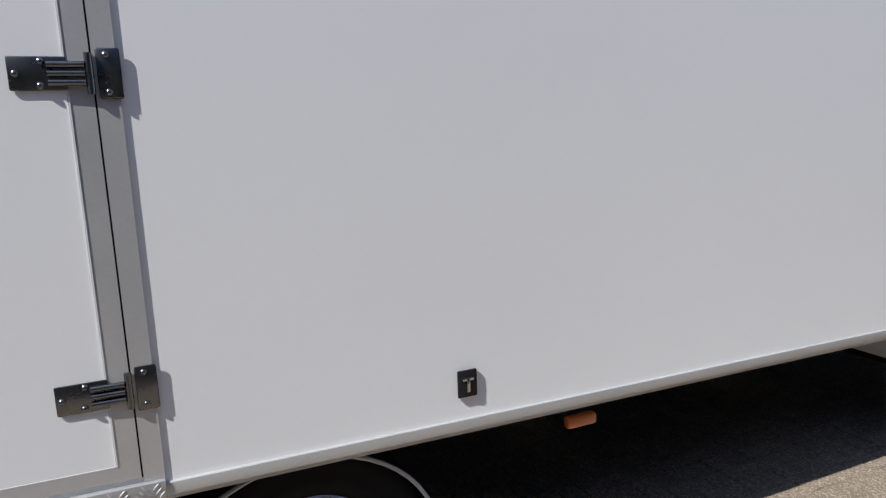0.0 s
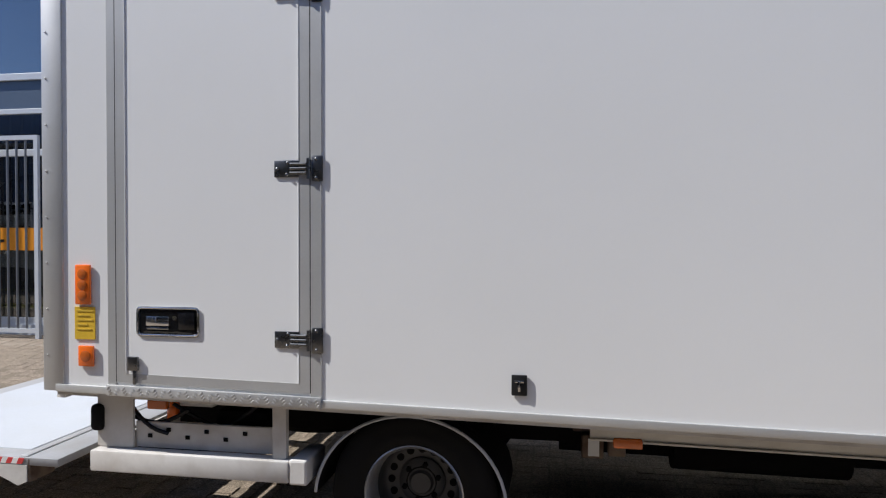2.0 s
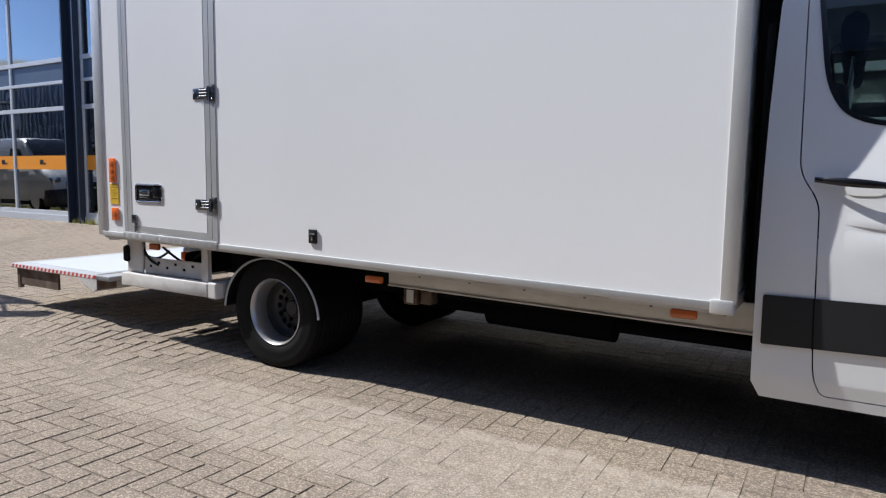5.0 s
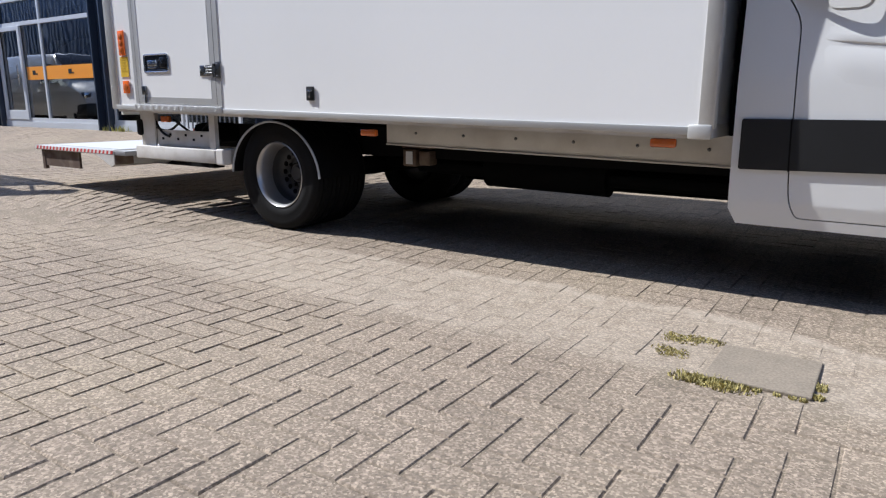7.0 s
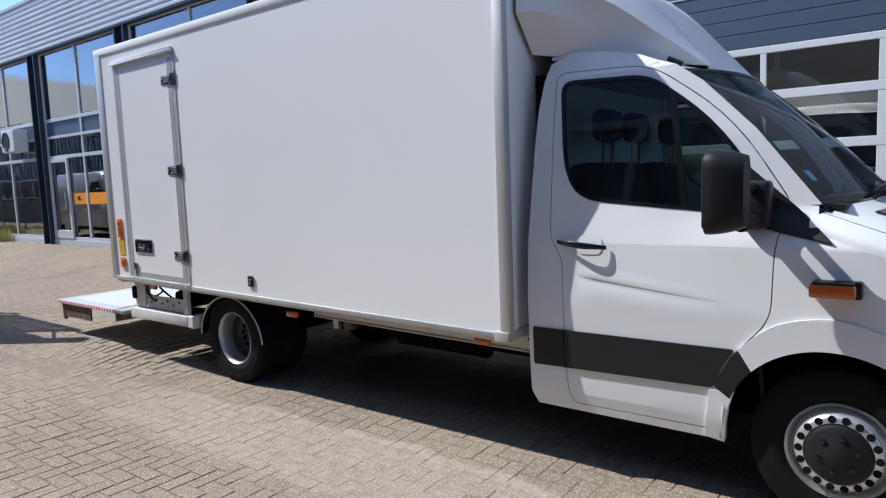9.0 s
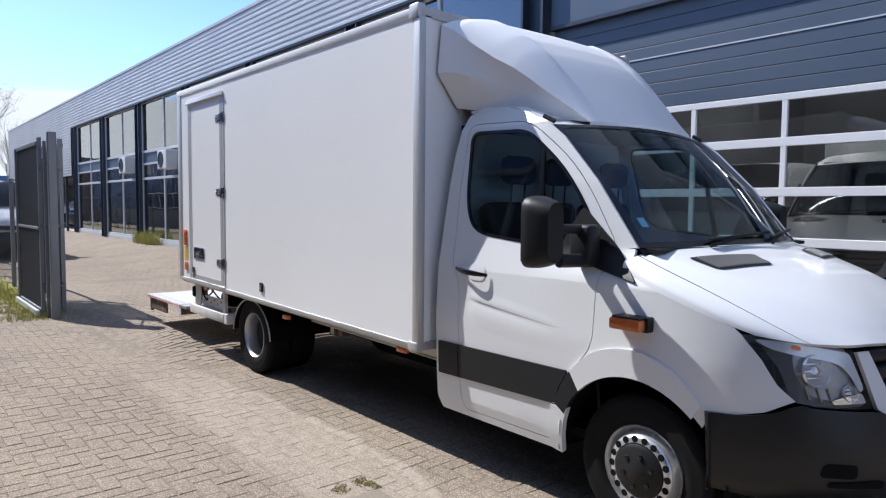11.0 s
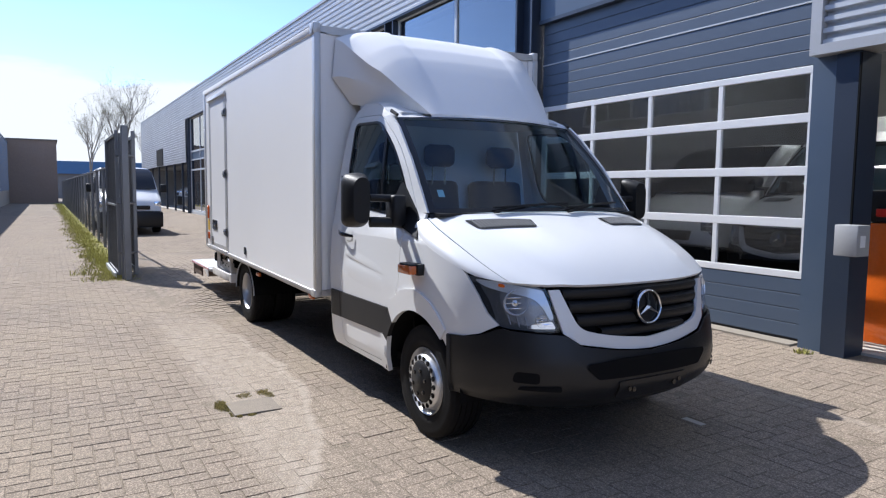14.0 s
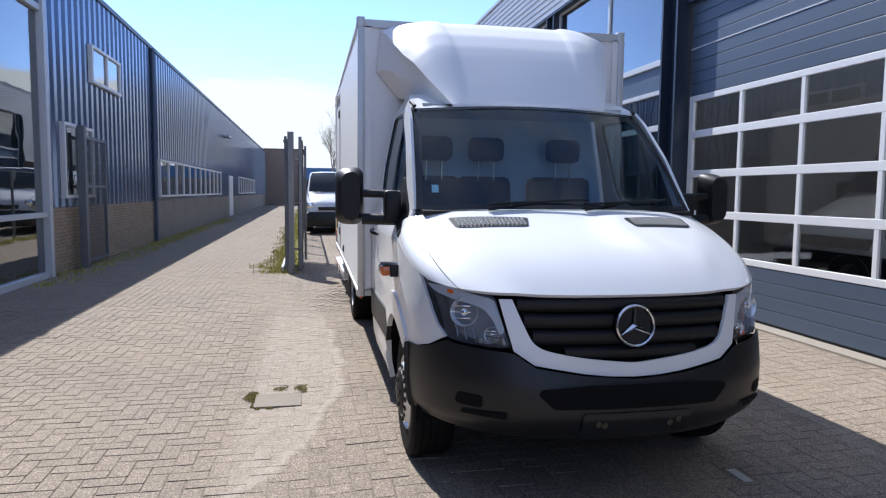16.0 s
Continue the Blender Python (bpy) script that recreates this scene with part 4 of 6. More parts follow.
        for k in range(9):
            t = k / 8
            x = 4.05 + .15 * t
            g = 1.0 - .35 * abs(t) ** 2.2 if t > .25 else .93 + .07 * t / .25
            cy, cz, hw, hh = (y0 + y1) / 2, 1.505, .086 * g, .182 * (1 - .18 * t ** 2)
            out = rounded([(cy - hw, cz - hh), (cy + hw, cz - hh * .96), (cy + hw, cz + hh * .9), (cy - hw, cz + hh)], .062 + .014 * t, 5)
            rows.append([(x, C + s * yy, zz) for yy, zz in out])
        vs = loft(bm, rows, close=True)
        bm.faces.new(vs[0]), bm.faces.new(vs[-1])
        mir = part("wing_mirror", bm, M_BLACK, owner, "large black wing mirror on two arms", smooth=45)
        bm = boxes((4.044, 4.047, min(C + s * (y0 + .01), C + s * (y1 - .01)), max(C + s * (y0 + .01), C + s * (y1 - .01)), 1.36, 1.66))
        part("mirror_glass", bm, M_MIRROR, mir)
        bm = bmesh.new()
        rod(bm, (4.16, C + s * 1.16, 1.52), (4.18, C + s * .93, 1.515), .024, 12)
        rod(bm, (4.16, C + s * 1.16, 1.365), (4.20, C + s * .93, 1.36), .034, 12)
        box(bm, 4.11, 4.24, min(C + s * .93, C + s * 1.03), max(C + s * .93, C + s * 1.03), 1.335, 1.54, bevel=.02)
        part("mirror_arm", bm, M_BLACK, mir, smooth=45)
        # headlamp
        lamp = [(.622, 1.043), (.600, .95), (.565, .812), (.662, .812), (.80, .822), (.838, .842), (.875, .90), (.90, 1.0), (.922, 1.099), (.838, 1.092), (.74, 1.069)]
        lamp = [(s * a, b) for a, b in rounded(lamp, [.02, .05, .03, .04, .05, .02, .03, .05, .012, .05, .1])]
        head = part("headlamp", sheet(lamp, [], on_front(-.040), .05), M_LAMPBASE, owner, "clear headlamp with chrome reflectors", smooth=35)
        bm = sheet([(s * a, b) for a, b in rounded([(.835, .865), (.850, .875), (.880, .96), (.905, 1.07), (.885, 1.06), (.855, .97)], .01)], [], on_front(-.03), .05)
        part("lamp_shroud", bm, M_STRIPE, head, smooth=35)
        bm = sheet([(s * a, b) for a, b in rounded([(.585, .835), (.606, .93), (.650, .990), (.73, 1.018), (.815, 1.028), (.812, .95), (.785, .865), (.70, .835)], .02)], [], on_front(-.036), .05)
        part("lamp_bezel", bm, M_BEZEL, head, smooth=35)
        for (yy, zz, rr) in ((.752, .962, .064), (.640, .868, .034)):
            m = Matrix.Translation((front_x(yy, zz) - .040, C + s * yy, zz)) @ Matrix.Rotation(radians(s * 24), 4, "Z") @ Matrix.Rotation(radians(80), 4, "Y")
            bm = bmesh.new()
            lathe(bm, [(rr * 1.10, .010), (rr * 1.04, .020), (rr, .016), (rr * .93, -.002), (rr * .72, -.022), (rr * .42, -.034), (.0005, -.038)], m, 36)
            part("reflector", bm, M_REFLECTOR, head, smooth=60)
            bm = bmesh.new()
            lathe(bm, [(rr * .34, -.034), (rr * .36, .000), (rr * .28, .010), (rr * .12, .016), (.0005, .017)], m, 20)
            part("bulb_cap", bm, M_CHROME, head, smooth=50)
            for k in range(3):
                half = rr * (.90, .97, .80)[k]
                bar = tube([m @ Vector((rr * (-.45 + .45 * k), half * f, .012 - .018 * f * f)) for f in (-.95, -.5, 0, .5, .95)], .0032, 6)
                part("reflector_rib", bar, M_CHROME, head, smooth=60)
        for ya, za, zb in ((.782, .846, .902), (.748, .838, .897), (.712, .836, .890)):
            flute = tube([on_front(-.030)(s * (ya + .010 * f), za + (zb - za) * f) for f in (0, .33, .66, 1)], .005, 8)
            part("reflector_flute", flute, M_BEZEL, head, smooth=60)
        bm = sheet([(s * a, b) for a, b in rounded([(.632, 1.034), (.602, .930), (.590, .885), (.612, .872), (.640, .938), (.676, .986), (.73, 1.006), (.80, 1.020), (.87, 1.044), (.905, 1.084), (.84, 1.079), (.74, 1.057)], .02)], [], on_front(-.018), .05)
        part("day_light_bar", bm, M_BROWBAR, head, smooth=40)
        bm = sheet([(s * a, b) for a, b in rounded([(.80, 1.044), (.825, 1.049), (.825, 1.068), (.80, 1.063)], .01)], [], on_front(-.014), .05)
        part("turn_lamp", bm, M_ORANGE, head)
        bm = sheet([(s * a, b) for a, b in rounded([(.585, .828), (.60, .87), (.66, .86), (.72, .845), (.72, .828)], .012)], [], on_front(-.020), .05)
        part("corner_lamp", bm, M_CHROME, head)
        cover = part("lens", sheet(lamp, [], on_front(-.002), .05), M_GLASS_LAMP, head, smooth=60)
        cover.visible_shadow = False
        # air intake grilles on the bonnet
        ex = lambda u, v: nose_at(u, s * v, .004)
        vent = skin("bonnet_vent", rounded([(4.70, .285), (4.815, .315), (4.735, .70), (4.585, .715)], [.02, .03, .04, .02]), [], ex, M_BLACK, owner, "black bonnet air grille", mods=())
        bm = bmesh.new()
        for k in range(17):
            yy = .325 + .35 * k / 16
            x0, x1 = 4.70 - .125 * (yy - .285) / .43 + .018, 4.815 - .08 * (yy - .315) / .385 - .016
            q, q2 = nose_at(x0, s * yy, 0), nose_at(x1, s * yy, 0)
            vs = [bm.verts.new((x, p[1] + d, p[2] + h)) for x, p in ((x0, q), (x1, q2)) for d, h in ((-.005, 0), (.005, 0), (.005, .011), (-.005, .011))]
            for f in ((0, 1, 5, 4), (1, 2, 6, 5), (2, 3, 7, 6), (3, 0, 4, 7), (0, 3, 2, 1), (4, 5, 6, 7)):
                bm.faces.new([vs[i] for i in f])
        tagged(part("vent_slat", bm, M_SLAT, vent), kind="stuff")
        # top of the wing
        bm = bmesh.new()
        us = [.862 + (1 - .862) * i / 10 for i in range(11)]
        loft(bm, [[(lambda p: (p.x, C + p.y, p.z))(nose(s * u, j / 24)) for u in us] for j in range(25)])
        part("wing_top", bm, M_PAINT, owner, smooth=45, mods=solid)

    # bonnet
    bm = bmesh.new()
    us = [-.856 + 1.712 * i / 44 for i in range(45)]
    loft(bm, [[(lambda p: (p.x, C + p.y, p.z))(nose(u, j / 28)) for u in us] for j in range(29)])
    part("bonnet", bm, M_PAINT, owner, "white bonnet", smooth=45, mods=solid)

    # windscreen
    def screen(u, v, out=0.0):
        b = Vector((4.615 - .20 * u * u, .868 * u, 1.435 - .008 * u * u))
        t = Vector((3.92 - .135 * u * u, .785 * u, 2.10 - .02 * u * u))
        p = b.lerp(t, v)
        bow = .026 * math.sin(math.pi * min(max(v, 0), 1))
        return (p.x + bow * .7 + out, C + p.y, p.z + bow * .7 + out)

    def screen_mesh(u0, u1, v0, v1, out=0.0, nu=20, nv=14):
        bm = bmesh.new()
        loft(bm, [[screen(u0 + (u1 - u0) * i / nu, v0 + (v1 - v0) * j / nv, out) for i in range(nu + 1)] for j in range(nv + 1)])
        return bm
    ws = part("windscreen", screen_mesh(-1, 1, 0.0, 1.0), M_GLASS_CAR, owner, "large raked windscreen", smooth=60)
    ws.visible_shadow = False
    bm = screen_mesh(-1, -.955, 0, 1, .004, 2, 14)
    bm2 = screen_mesh(.955, 1, 0, 1, .004, 2, 14)
    for extra in (bm2, screen_mesh(-1, 1, 0, .035, .0045, 20, 2), screen_mesh(-1, 1, .975, 1, .0045, 20, 2)):
        tmp = bpy.data.meshes.new("tmp")
        extra.to_mesh(tmp)
        bm.from_mesh(tmp)
        bpy.data.meshes.remove(tmp)
        extra.free()
    part("screen_border", bm, M_GLOSSBLACK, ws, smooth=60)
    part("screen_sticker", screen_mesh(-.895, -.85, .15, .215, -.006, 2, 2), surface("pale_blue_sticker", (0.30, 0.55, 0.62), .5), ws, "pale blue sticker inside the windscreen")
    bm = bmesh.new()
    for u0, u1, v1 in ((-.55, .12, .055), (.10, .78, .065)):
        a, b = Vector(screen(u0, .02, .02)), Vector(screen(u1, v1, .022))
        rod(bm, a, b, .008, 6)
        rod(bm, Vector(screen(u0, -.01, .01)), a.lerp(b, .5), .009, 6)
    part("wiper", bm, M_BLACK, ws)
    part("scuttle", screen_mesh(-1, 1, -.045, 0.0, .0, 20, 2), M_BLACK, owner)

    # roof
    def roof_z(x, y):
        w = side_y(min(x, 3.72), 2.21)
        r = min(abs(y) / w, 1.0)
        return 2.228 + .040 * (1 - r ** 2.5) - .160 * ss((x - 3.38) / .52)
    top = [(3.09, side_y(3.09, 2.232)), (3.40, side_y(3.40, 2.228)), (3.60, side_y(3.60, 2.172)), (3.755, side_y(3.72, 2.105) + .004)]
    arc = [(3.92 - .135 * u * u + .004, .785 * u) for u in np.linspace(1, -1, 13)]
    skin("cab_roof", top + arc[1:-1] + [(x, -y) for x, y in top[::-1]], [], lambda x, y: (x, C + y, roof_z(x, y)), M_PAINT, owner, step=.06)
    for s in (-1, 1):
        part("roof_joint", rod(bmesh.new(), (3.735, C + s * .80, 2.135), (3.80, C + s * .785, 2.10), .013, 8), M_BLACK, owner)

    # grille
    G = [(.560, 1.041), (.512, .92), (.468, .825), (.29, .782), (0, .752)]
    hole = G + [(-a, b) for a, b in G[::-1][1:]]
    hole_r = rounded(hole, [.0, .06, .06, .2, .04, .2, .06, .06, .0])
    O = [(.617, 1.039), (.596, .95), (.560, .806), (.47, .745), (.24, .708), (.12, .695), (0, .690)]
    outer = O + [(-a, b) for a, b in O[::-1][1:]] + hole_r[::-1]
    skin("grille_surround", outer, [], on_front(), M_PAINT, owner, "white surround of the grille", step=.05)
    gr = part("grille", sheet(inset(hole_r, -.01), [], on_front(-.06), .05), M_DARK, owner, "black grille with four bars", smooth=35)
    for z0, z1, wz in ((.983, 1.038, .536), (.908, .970, .508), (.834, .896, .472), (.770, .822, .33)):
        bm = bmesh.new()
        bar_rows = []
        for i in range(33):
            y = -wz + 2 * wz * i / 32
            x = front_x(y, (z0 + z1) / 2)
            bar_rows.append([(x - .050, C + y, z1 + .004), (x - .026, C + y, z1), (x - .012, C + y, z1 - .010), (x - .008, C + y, z1 - .028), (x - .013, C + y, z0 + .012), (x - .026, C + y, z0), (x - .05, C + y, z0)])
        loft(bm, bar_rows)
        part("grille_bar", bm, M_BLACK, gr, smooth=40)
    bm = bmesh.new()
    lathe(bm, [(.098, -.03), (.098, .0), (.0005, .002)], Matrix.Translation((5.428, C, .925)) @ Matrix.Rotation(radians(84), 4, "Y"), 36)
    part("badge_base", bm, M_GLOSSBLACK, gr, smooth=40)
    badge(gr, 5.438, C, .925, .092, -6)

    # bumper, wrapped round the nose
    def bump_top(y):
        a = abs(y)
        return float(np.interp(a, [0, .24, .47, .565, .66, .80, .84, .875, .93, .98, 1.0], [.685, .703, .738, .802, .807, .818, .832, .800, .765, .752, .752]))
    levels = 12
    rows = []
    for k in range(levels + 1):
        row = []
        for i in range(61):
            th = math.pi * (i / 60)
            cs, sn = math.cos(th), math.sin(th)
            yy = math.copysign(abs(cs) ** (2 / NP), cs)
            zt = bump_top(yy)
            zb = .412 - .045 * (1 - abs(yy) ** 2)
            t = k / levels
            z = zb + (zt - zb) * t
            puff = .022 + .018 * math.sin(math.pi * t) - .05 * max(0, .18 - t) / .18
            if i in (0, 60):
                row.append((4.845 - .02 * t, C + yy * (body_w(z) * .975), z))
                continue
            w, f = body_w(z), body_front(z)
            x = NX + (f - NX) * abs(sn) ** (2 / NP)
            row.append((max(x, 4.855) + puff * abs(sn), C + yy * (w + puff * .55 * abs(sn) ** .4), z))
        rows.append(row)
    bm = bmesh.new()
    loft(bm, rows)
    bumper = part("front_bumper", bm, M_BUMPER, owner, "black unpainted front bumper", smooth=40, mods=(("SOLIDIFY", {"thickness": .012, "offset": -1.0}),))

    def on_bumper(out):
        return lambda y, z: (front_x(y, z) + .042 + out, C + y, z)
    skin("lower_intake", rounded([(.24, .668), (.455, .648), (.47, .625), (.40, .558), (-.40, .558), (-.47, .625), (-.455, .648), (-.24, .668)], .015), [], on_bumper(.004), M_DARK, bumper, "glossy dark lower air intake", mods=())
    skin("plate_holder", rounded([(-.27, .538), (.27, .538), (.27, .43), (-.27, .43)], .02), [], on_bumper(.008), M_BUMPER, bumper, "empty number plate holder", mods=(("SOLIDIFY", {"thickness": .012, "offset": -1.0}),))
    for yy, zz in ((-.20, .492), (-.17, .485), (.15, .485), (.195, .498)):
        bm = bmesh.new()
        lathe(bm, [(.014, 0), (.014, .006), (.0005, .006)], Matrix.Translation((front_x(yy, .49) + .054, C + yy, zz)) @ Matrix.Rotation(radians(90), 4, "Y"), 14)
        part("plate_clip", bm, M_GLOSSBLACK, bumper)
    for s in (-1, 1):
        skin("fog_recess", [(s * a, b) for a, b in rounded([(.70, .60), (.80, .605), (.81, .545), (.70, .54)], .02)], [], on_bumper(.003), M_DARK, bumper, mods=())
        skin("bumper_step", [(s * a, b) for a, b in rounded([(.60, .53), (.78, .525), (.79, .505), (.60, .50)], .008)], [], on_bumper(.006), M_DARK, bumper, mods=())

    # inside: floor, bulkhead, dash, seats, wheel
    wall = boxes((3.118, 3.135, C - .90, C + .90, .45, 1.25), (3.118, 3.135, C - .90, C + .90, 1.25, 2.15))
    for v in wall.verts:
        if v.co.z > 2:
            v.co.y = C + (v.co.y - C) * .83
    part("bulkhead", wall, M_BULKHEAD, owner, "light grey cab rear wall")
    part("cab_floor", boxes((3.12, 4.5, C - .90, C + .90, .42, .47)), M_DARK, owner)
    part("headlining", boxes((3.12, 3.74, C - .72, C + .72, 2.10, 2.13)), M_TRIMGREY, owner)
    bm = bmesh.new()
    loft(bm, [[(x, C - .84 + 1.68 * i / 8, z) for i in range(9)] for x, z in ((4.50, 1.405), (4.38, 1.415), (4.22, 1.39), (4.12, 1.33), (4.10, 1.2), (4.16, .9), (4.2, .5))])
    part("dashboard", bm, M_BLACK, owner, "dark dashboard", smooth=50, mods=(("SOLIDIFY", {"thickness": .02, "offset": -1.0}),))
    part("engine_bay", boxes((4.46, 5.15, C - .70, C + .70, .45, 1.05)), M_DARK, owner)
    if seats:
        for yc, w in ((-.56, .21), (-.16, .21), (.45, .25)):
            bm = bmesh.new()
            box(bm, 3.24, 3.40, C + yc - w, C + yc + w, .98, 1.66, bevel=.05)
            bmesh.ops.rotate(bm, verts=bm.verts, cent=(3.34, C + yc, .98), matrix=Matrix.Rotation(radians(-8), 3, "Y"))
            seat = part("seat_back", bm, M_SEAT, owner, "dark cloth seat", smooth=50)
            part("seat_cushion", box(bmesh.new(), 3.32, 3.86, C + yc - w, C + yc + w, .82, .98, bevel=.05), M_SEAT, seat, smooth=50)
            hb = box(bmesh.new(), 3.27, 3.37, C + yc - .14, C + yc + .14, 1.765, 1.945, bevel=.049)
            part("headrest", hb, M_SEAT, seat, smooth=50)
            for d in (-.06, .06):
                part("headrest_post", rod(bmesh.new(), (3.31, C + yc + d, 1.62), (3.32, C + yc + d, 1.78), .007, 6), M_STEEL, seat)
        m = Matrix.Translation((4.02, C + .45, 1.28)) @ Matrix.Rotation(radians(-52), 4, "Y")
        bm = bmesh.new()
        lathe(bm, [(.19 + .014 * math.cos(a), .014 * math.sin(a)) for a in (2 * math.pi * k / 8 for k in range(8))], m, 36, closed=True)
        for a in (90, 210, 330):
            rod(bm, m @ Vector((0, 0, -.02)), m @ Vector((.19 * math.cos(radians(a)), .19 * math.sin(radians(a)), 0)), .014, 6)
        part("steering_wheel", bm, M_BLACK, owner, smooth=60)


truck = thing("box_truck", (2.2, C, 0), "white box truck with a black bumper, roof spoiler and tail lift", "truck")
cab(truck)
RX = 0.300                                 # the rear axle
for s in (-1, 1):
    wheel(truck, 4.507, C + s * .922, s, up=.045)
    wheel(truck, RX, C + s * .955, s, deep=True, up=.047)
    wheel(truck, RX, C + s * .71, s, deep=True, up=.047)

# roof spoiler: a bulged front between two creases that run in to the windscreen, hollow flanks below them
rows = []
for k in range(37):
    t = k / 36
    top = float(np.interp(t, [0, .08, .2, .375, .52, .62, .75, .87, 1], [2.846, 2.832, 2.780, 2.686, 2.578, 2.488, 2.364, 2.248, 2.120]))
    yc = float(np.interp(t, [0, .06, .38, .72, 1], [.925, .895, .795, .665, .540]))
    zc = top - float(np.interp(t, [0, .06, .20, .38, .72, 1], [.085, .105, .14, .155, .078, .004]))
    yf, zf = .79 - .25 * t, min(2.255 - .142 * t, zc)
    out = max(0, 1 - t / .45) ** 1.6
    yw, zw = yc + (yf - yc) * .55, zc + (zf - zc) * .55
    yw, zw = yw + (.955 - yw) * out, zw + (2.455 - zw) * out
    yr, lift = .49 - .07 * t, .013 * ss((.92 - t) / .4) * ss((t + .02) / .10)
    half = []
    for i in range(9):
        y = (yr - .035) * i / 8
        half.append((y, top + .006 * (1 - (y / .5) ** 2)))
    half += [(yr - .012, top + lift * .25), (yr + .008, top + lift * .85), (yr + .03, top + lift)]
    for i in range(1, 11):
        q = i / 10
        y = yr + .03 + (yc - yr - .03) * q
        half.append((y, top + lift * (1 - q) - (top - zc) * q ** 2.4))
    for i in range(1, 9):
        q = i / 8
        half.append((yc + (yw - yc) * q - .010 * math.sin(math.pi * q) * (1 - t) * t * 3, zc + (zw - zc) * q))
    for i in range(1, 4):
        q = i / 3
        half.append((yw + (yf - yw) * q, zw + (zf - zw) * q))
    full = [(-y, z) for y, z in half[:0:-1]] + half
    rows.append([(2.985 + .865 * t + .035 * t * max(0, 1 - (y / .56) ** 2), C + y, z) for y, z in full])
rows.append([(x + .004, y, z - .03) for x, y, z in rows[-1]])
bm = bmesh.new()
loft(bm, rows)
bmesh.ops.remove_doubles(bm, verts=bm.verts, dist=1e-5)
part("roof_spoiler", bm, M_PANEL, truck, "white moulded roof spoiler", smooth=32, mods=(("SOLIDIFY", {"thickness": .012, "offset": -1.0}),))

# cargo box; its lower edge rises towards the tail
def raked(bm):
    for v in bm.verts:
        if v.co.z < .95:
            v.co.z += .0175 * (2.93 - v.co.x)
    return bm


BX0, BX1, BY0, BY1, BZ0, BZ1 = -1.325, 2.96, 1.55, 2 * C - 1.55, 0.75, 2.85
cargo = part("cargo_side", raked(boxes((BX0, BX1, BY0 + .002, BY0 + .05, BZ0 - .01, BZ1 - .04))), M_PANEL, truck, "smooth white side panel of the cargo box")
part("cargo_side", raked(boxes((BX0, BX1, BY1 - .05, BY1 - .002, BZ0 - .01, BZ1 - .04))), M_PANEL, truck)
part("cargo_front", boxes((BX1 - .05, BX1 - .002, BY0 + .05, BY1 - .05, BZ0, BZ1 - .04)), M_PANEL, truck)
part("cargo_roof", boxes((BX0, BX1, BY0 + .05, BY1 - .05, BZ1 - .06, BZ1 - .02)), M_PANEL, truck)
part("cargo_floor", raked(boxes((BX0, BX1, BY0 + .05, BY1 - .05, BZ0 - .02, BZ0 + .04))), M_PANEL, truck)
part("rear_shutter", boxes((BX0 + .02, BX0 + .06, BY0 + .05, BY1 - .05, BZ0, BZ1 - .04)), M_PANEL, truck)
for y0, y1, s in ((BY0 - .006, BY0 + .045, -1), (BY1 - .045, BY1 + .006, 1)):
    part("corner_profile", boxes((BX1 - .036, BX1 + .026, y0, y1, BZ0 - .005, BZ1 - .06), bevel=.004), M_ALU, cargo, "aluminium corner profile", smooth=30)
    part("front_profile", boxes((BX1 + .002, BX1 + .012, min(y0 + .05, y1) if s < 0 else y0 - .05, y1 + .055 if s < 0 else y1 - .045, BZ0, BZ1 - .05)), M_PANEL, cargo)
    part("rear_profile", raked(boxes((BX0, BX0 + .098, y0, y1, BZ0 - .03, BZ1 - .05), bevel=.004)), M_ALU, cargo, smooth=30)
    part("roof_profile", boxes((BX0 - .01, BX1 + .004, y0 - .002, y1, BZ1 - .06, BZ1), bevel=.008), M_PANEL, cargo, "white roof edge", smooth=30)
    part("floor_profile", raked(boxes((BX0 + .06, BX1 - .05, y0 - .003, y1, BZ0 - .032, BZ0 + .001), bevel=.003)), M_ALU, cargo, "aluminium floor rail", smooth=30)
    part("floor_lip", raked(boxes((BX0 + .06, BX1 - .05, y0 + (.012 if s < 0 else 0), y1 - (.012 if s > 0 else 0), BZ0 - .048, BZ0 - .032))), M_CHASSIS, cargo)
    for x0, x1, z0, z1 in ((BX1 - .075, BX1 + .02, BZ0 - .05, BZ0 + .012), (BX1 - .075, BX1 + .02, BZ1 - .075, BZ1 + .02)):
        part("corner_cap", boxes((x0, x1, y0 - .008, y1 + .004, z0, z1), bevel=.01), M_ALU, cargo, smooth=40)
for z0, z1 in ((BZ1 - .06, BZ1), (BZ0 - .045, BZ0 + .01)):
    part("front_rail", boxes((BX1 - .04, BX1 + .012, BY0 + .05, BY1 - .05, z0, z1)), M_ALU, cargo)

# side door of the box
YS = BY0
dx0, dx1, dz0, dz1 = -.972, -.103, .775, 2.635
sd = part("side_door", raked(boxes((dx0 + .043, dx1 - .05, YS - .0015, YS + .002, dz0 + .038, dz1 - .02))), M_PANEL, truck, "white side door in an aluminium frame")
part("door_frame", raked(boxes((dx0 - .041, dx0 - .004, YS - .003, YS, dz0 - .012, dz1 + .02), (dx1 + .004, dx1 + .05, YS - .003, YS, dz0 - .012, dz1 + .05))), M_ALU, sd, "aluminium door frame")
part("door_edge", raked(boxes((dx0, dx0 + .043, YS - .0035, YS, dz0, dz1), (dx1 - .046, dx1, YS - .0035, YS, dz0, dz1), (dx0 + .043, dx1 - .046, YS - .0035, YS, dz0, dz0 + .038))), M_ALU, sd)
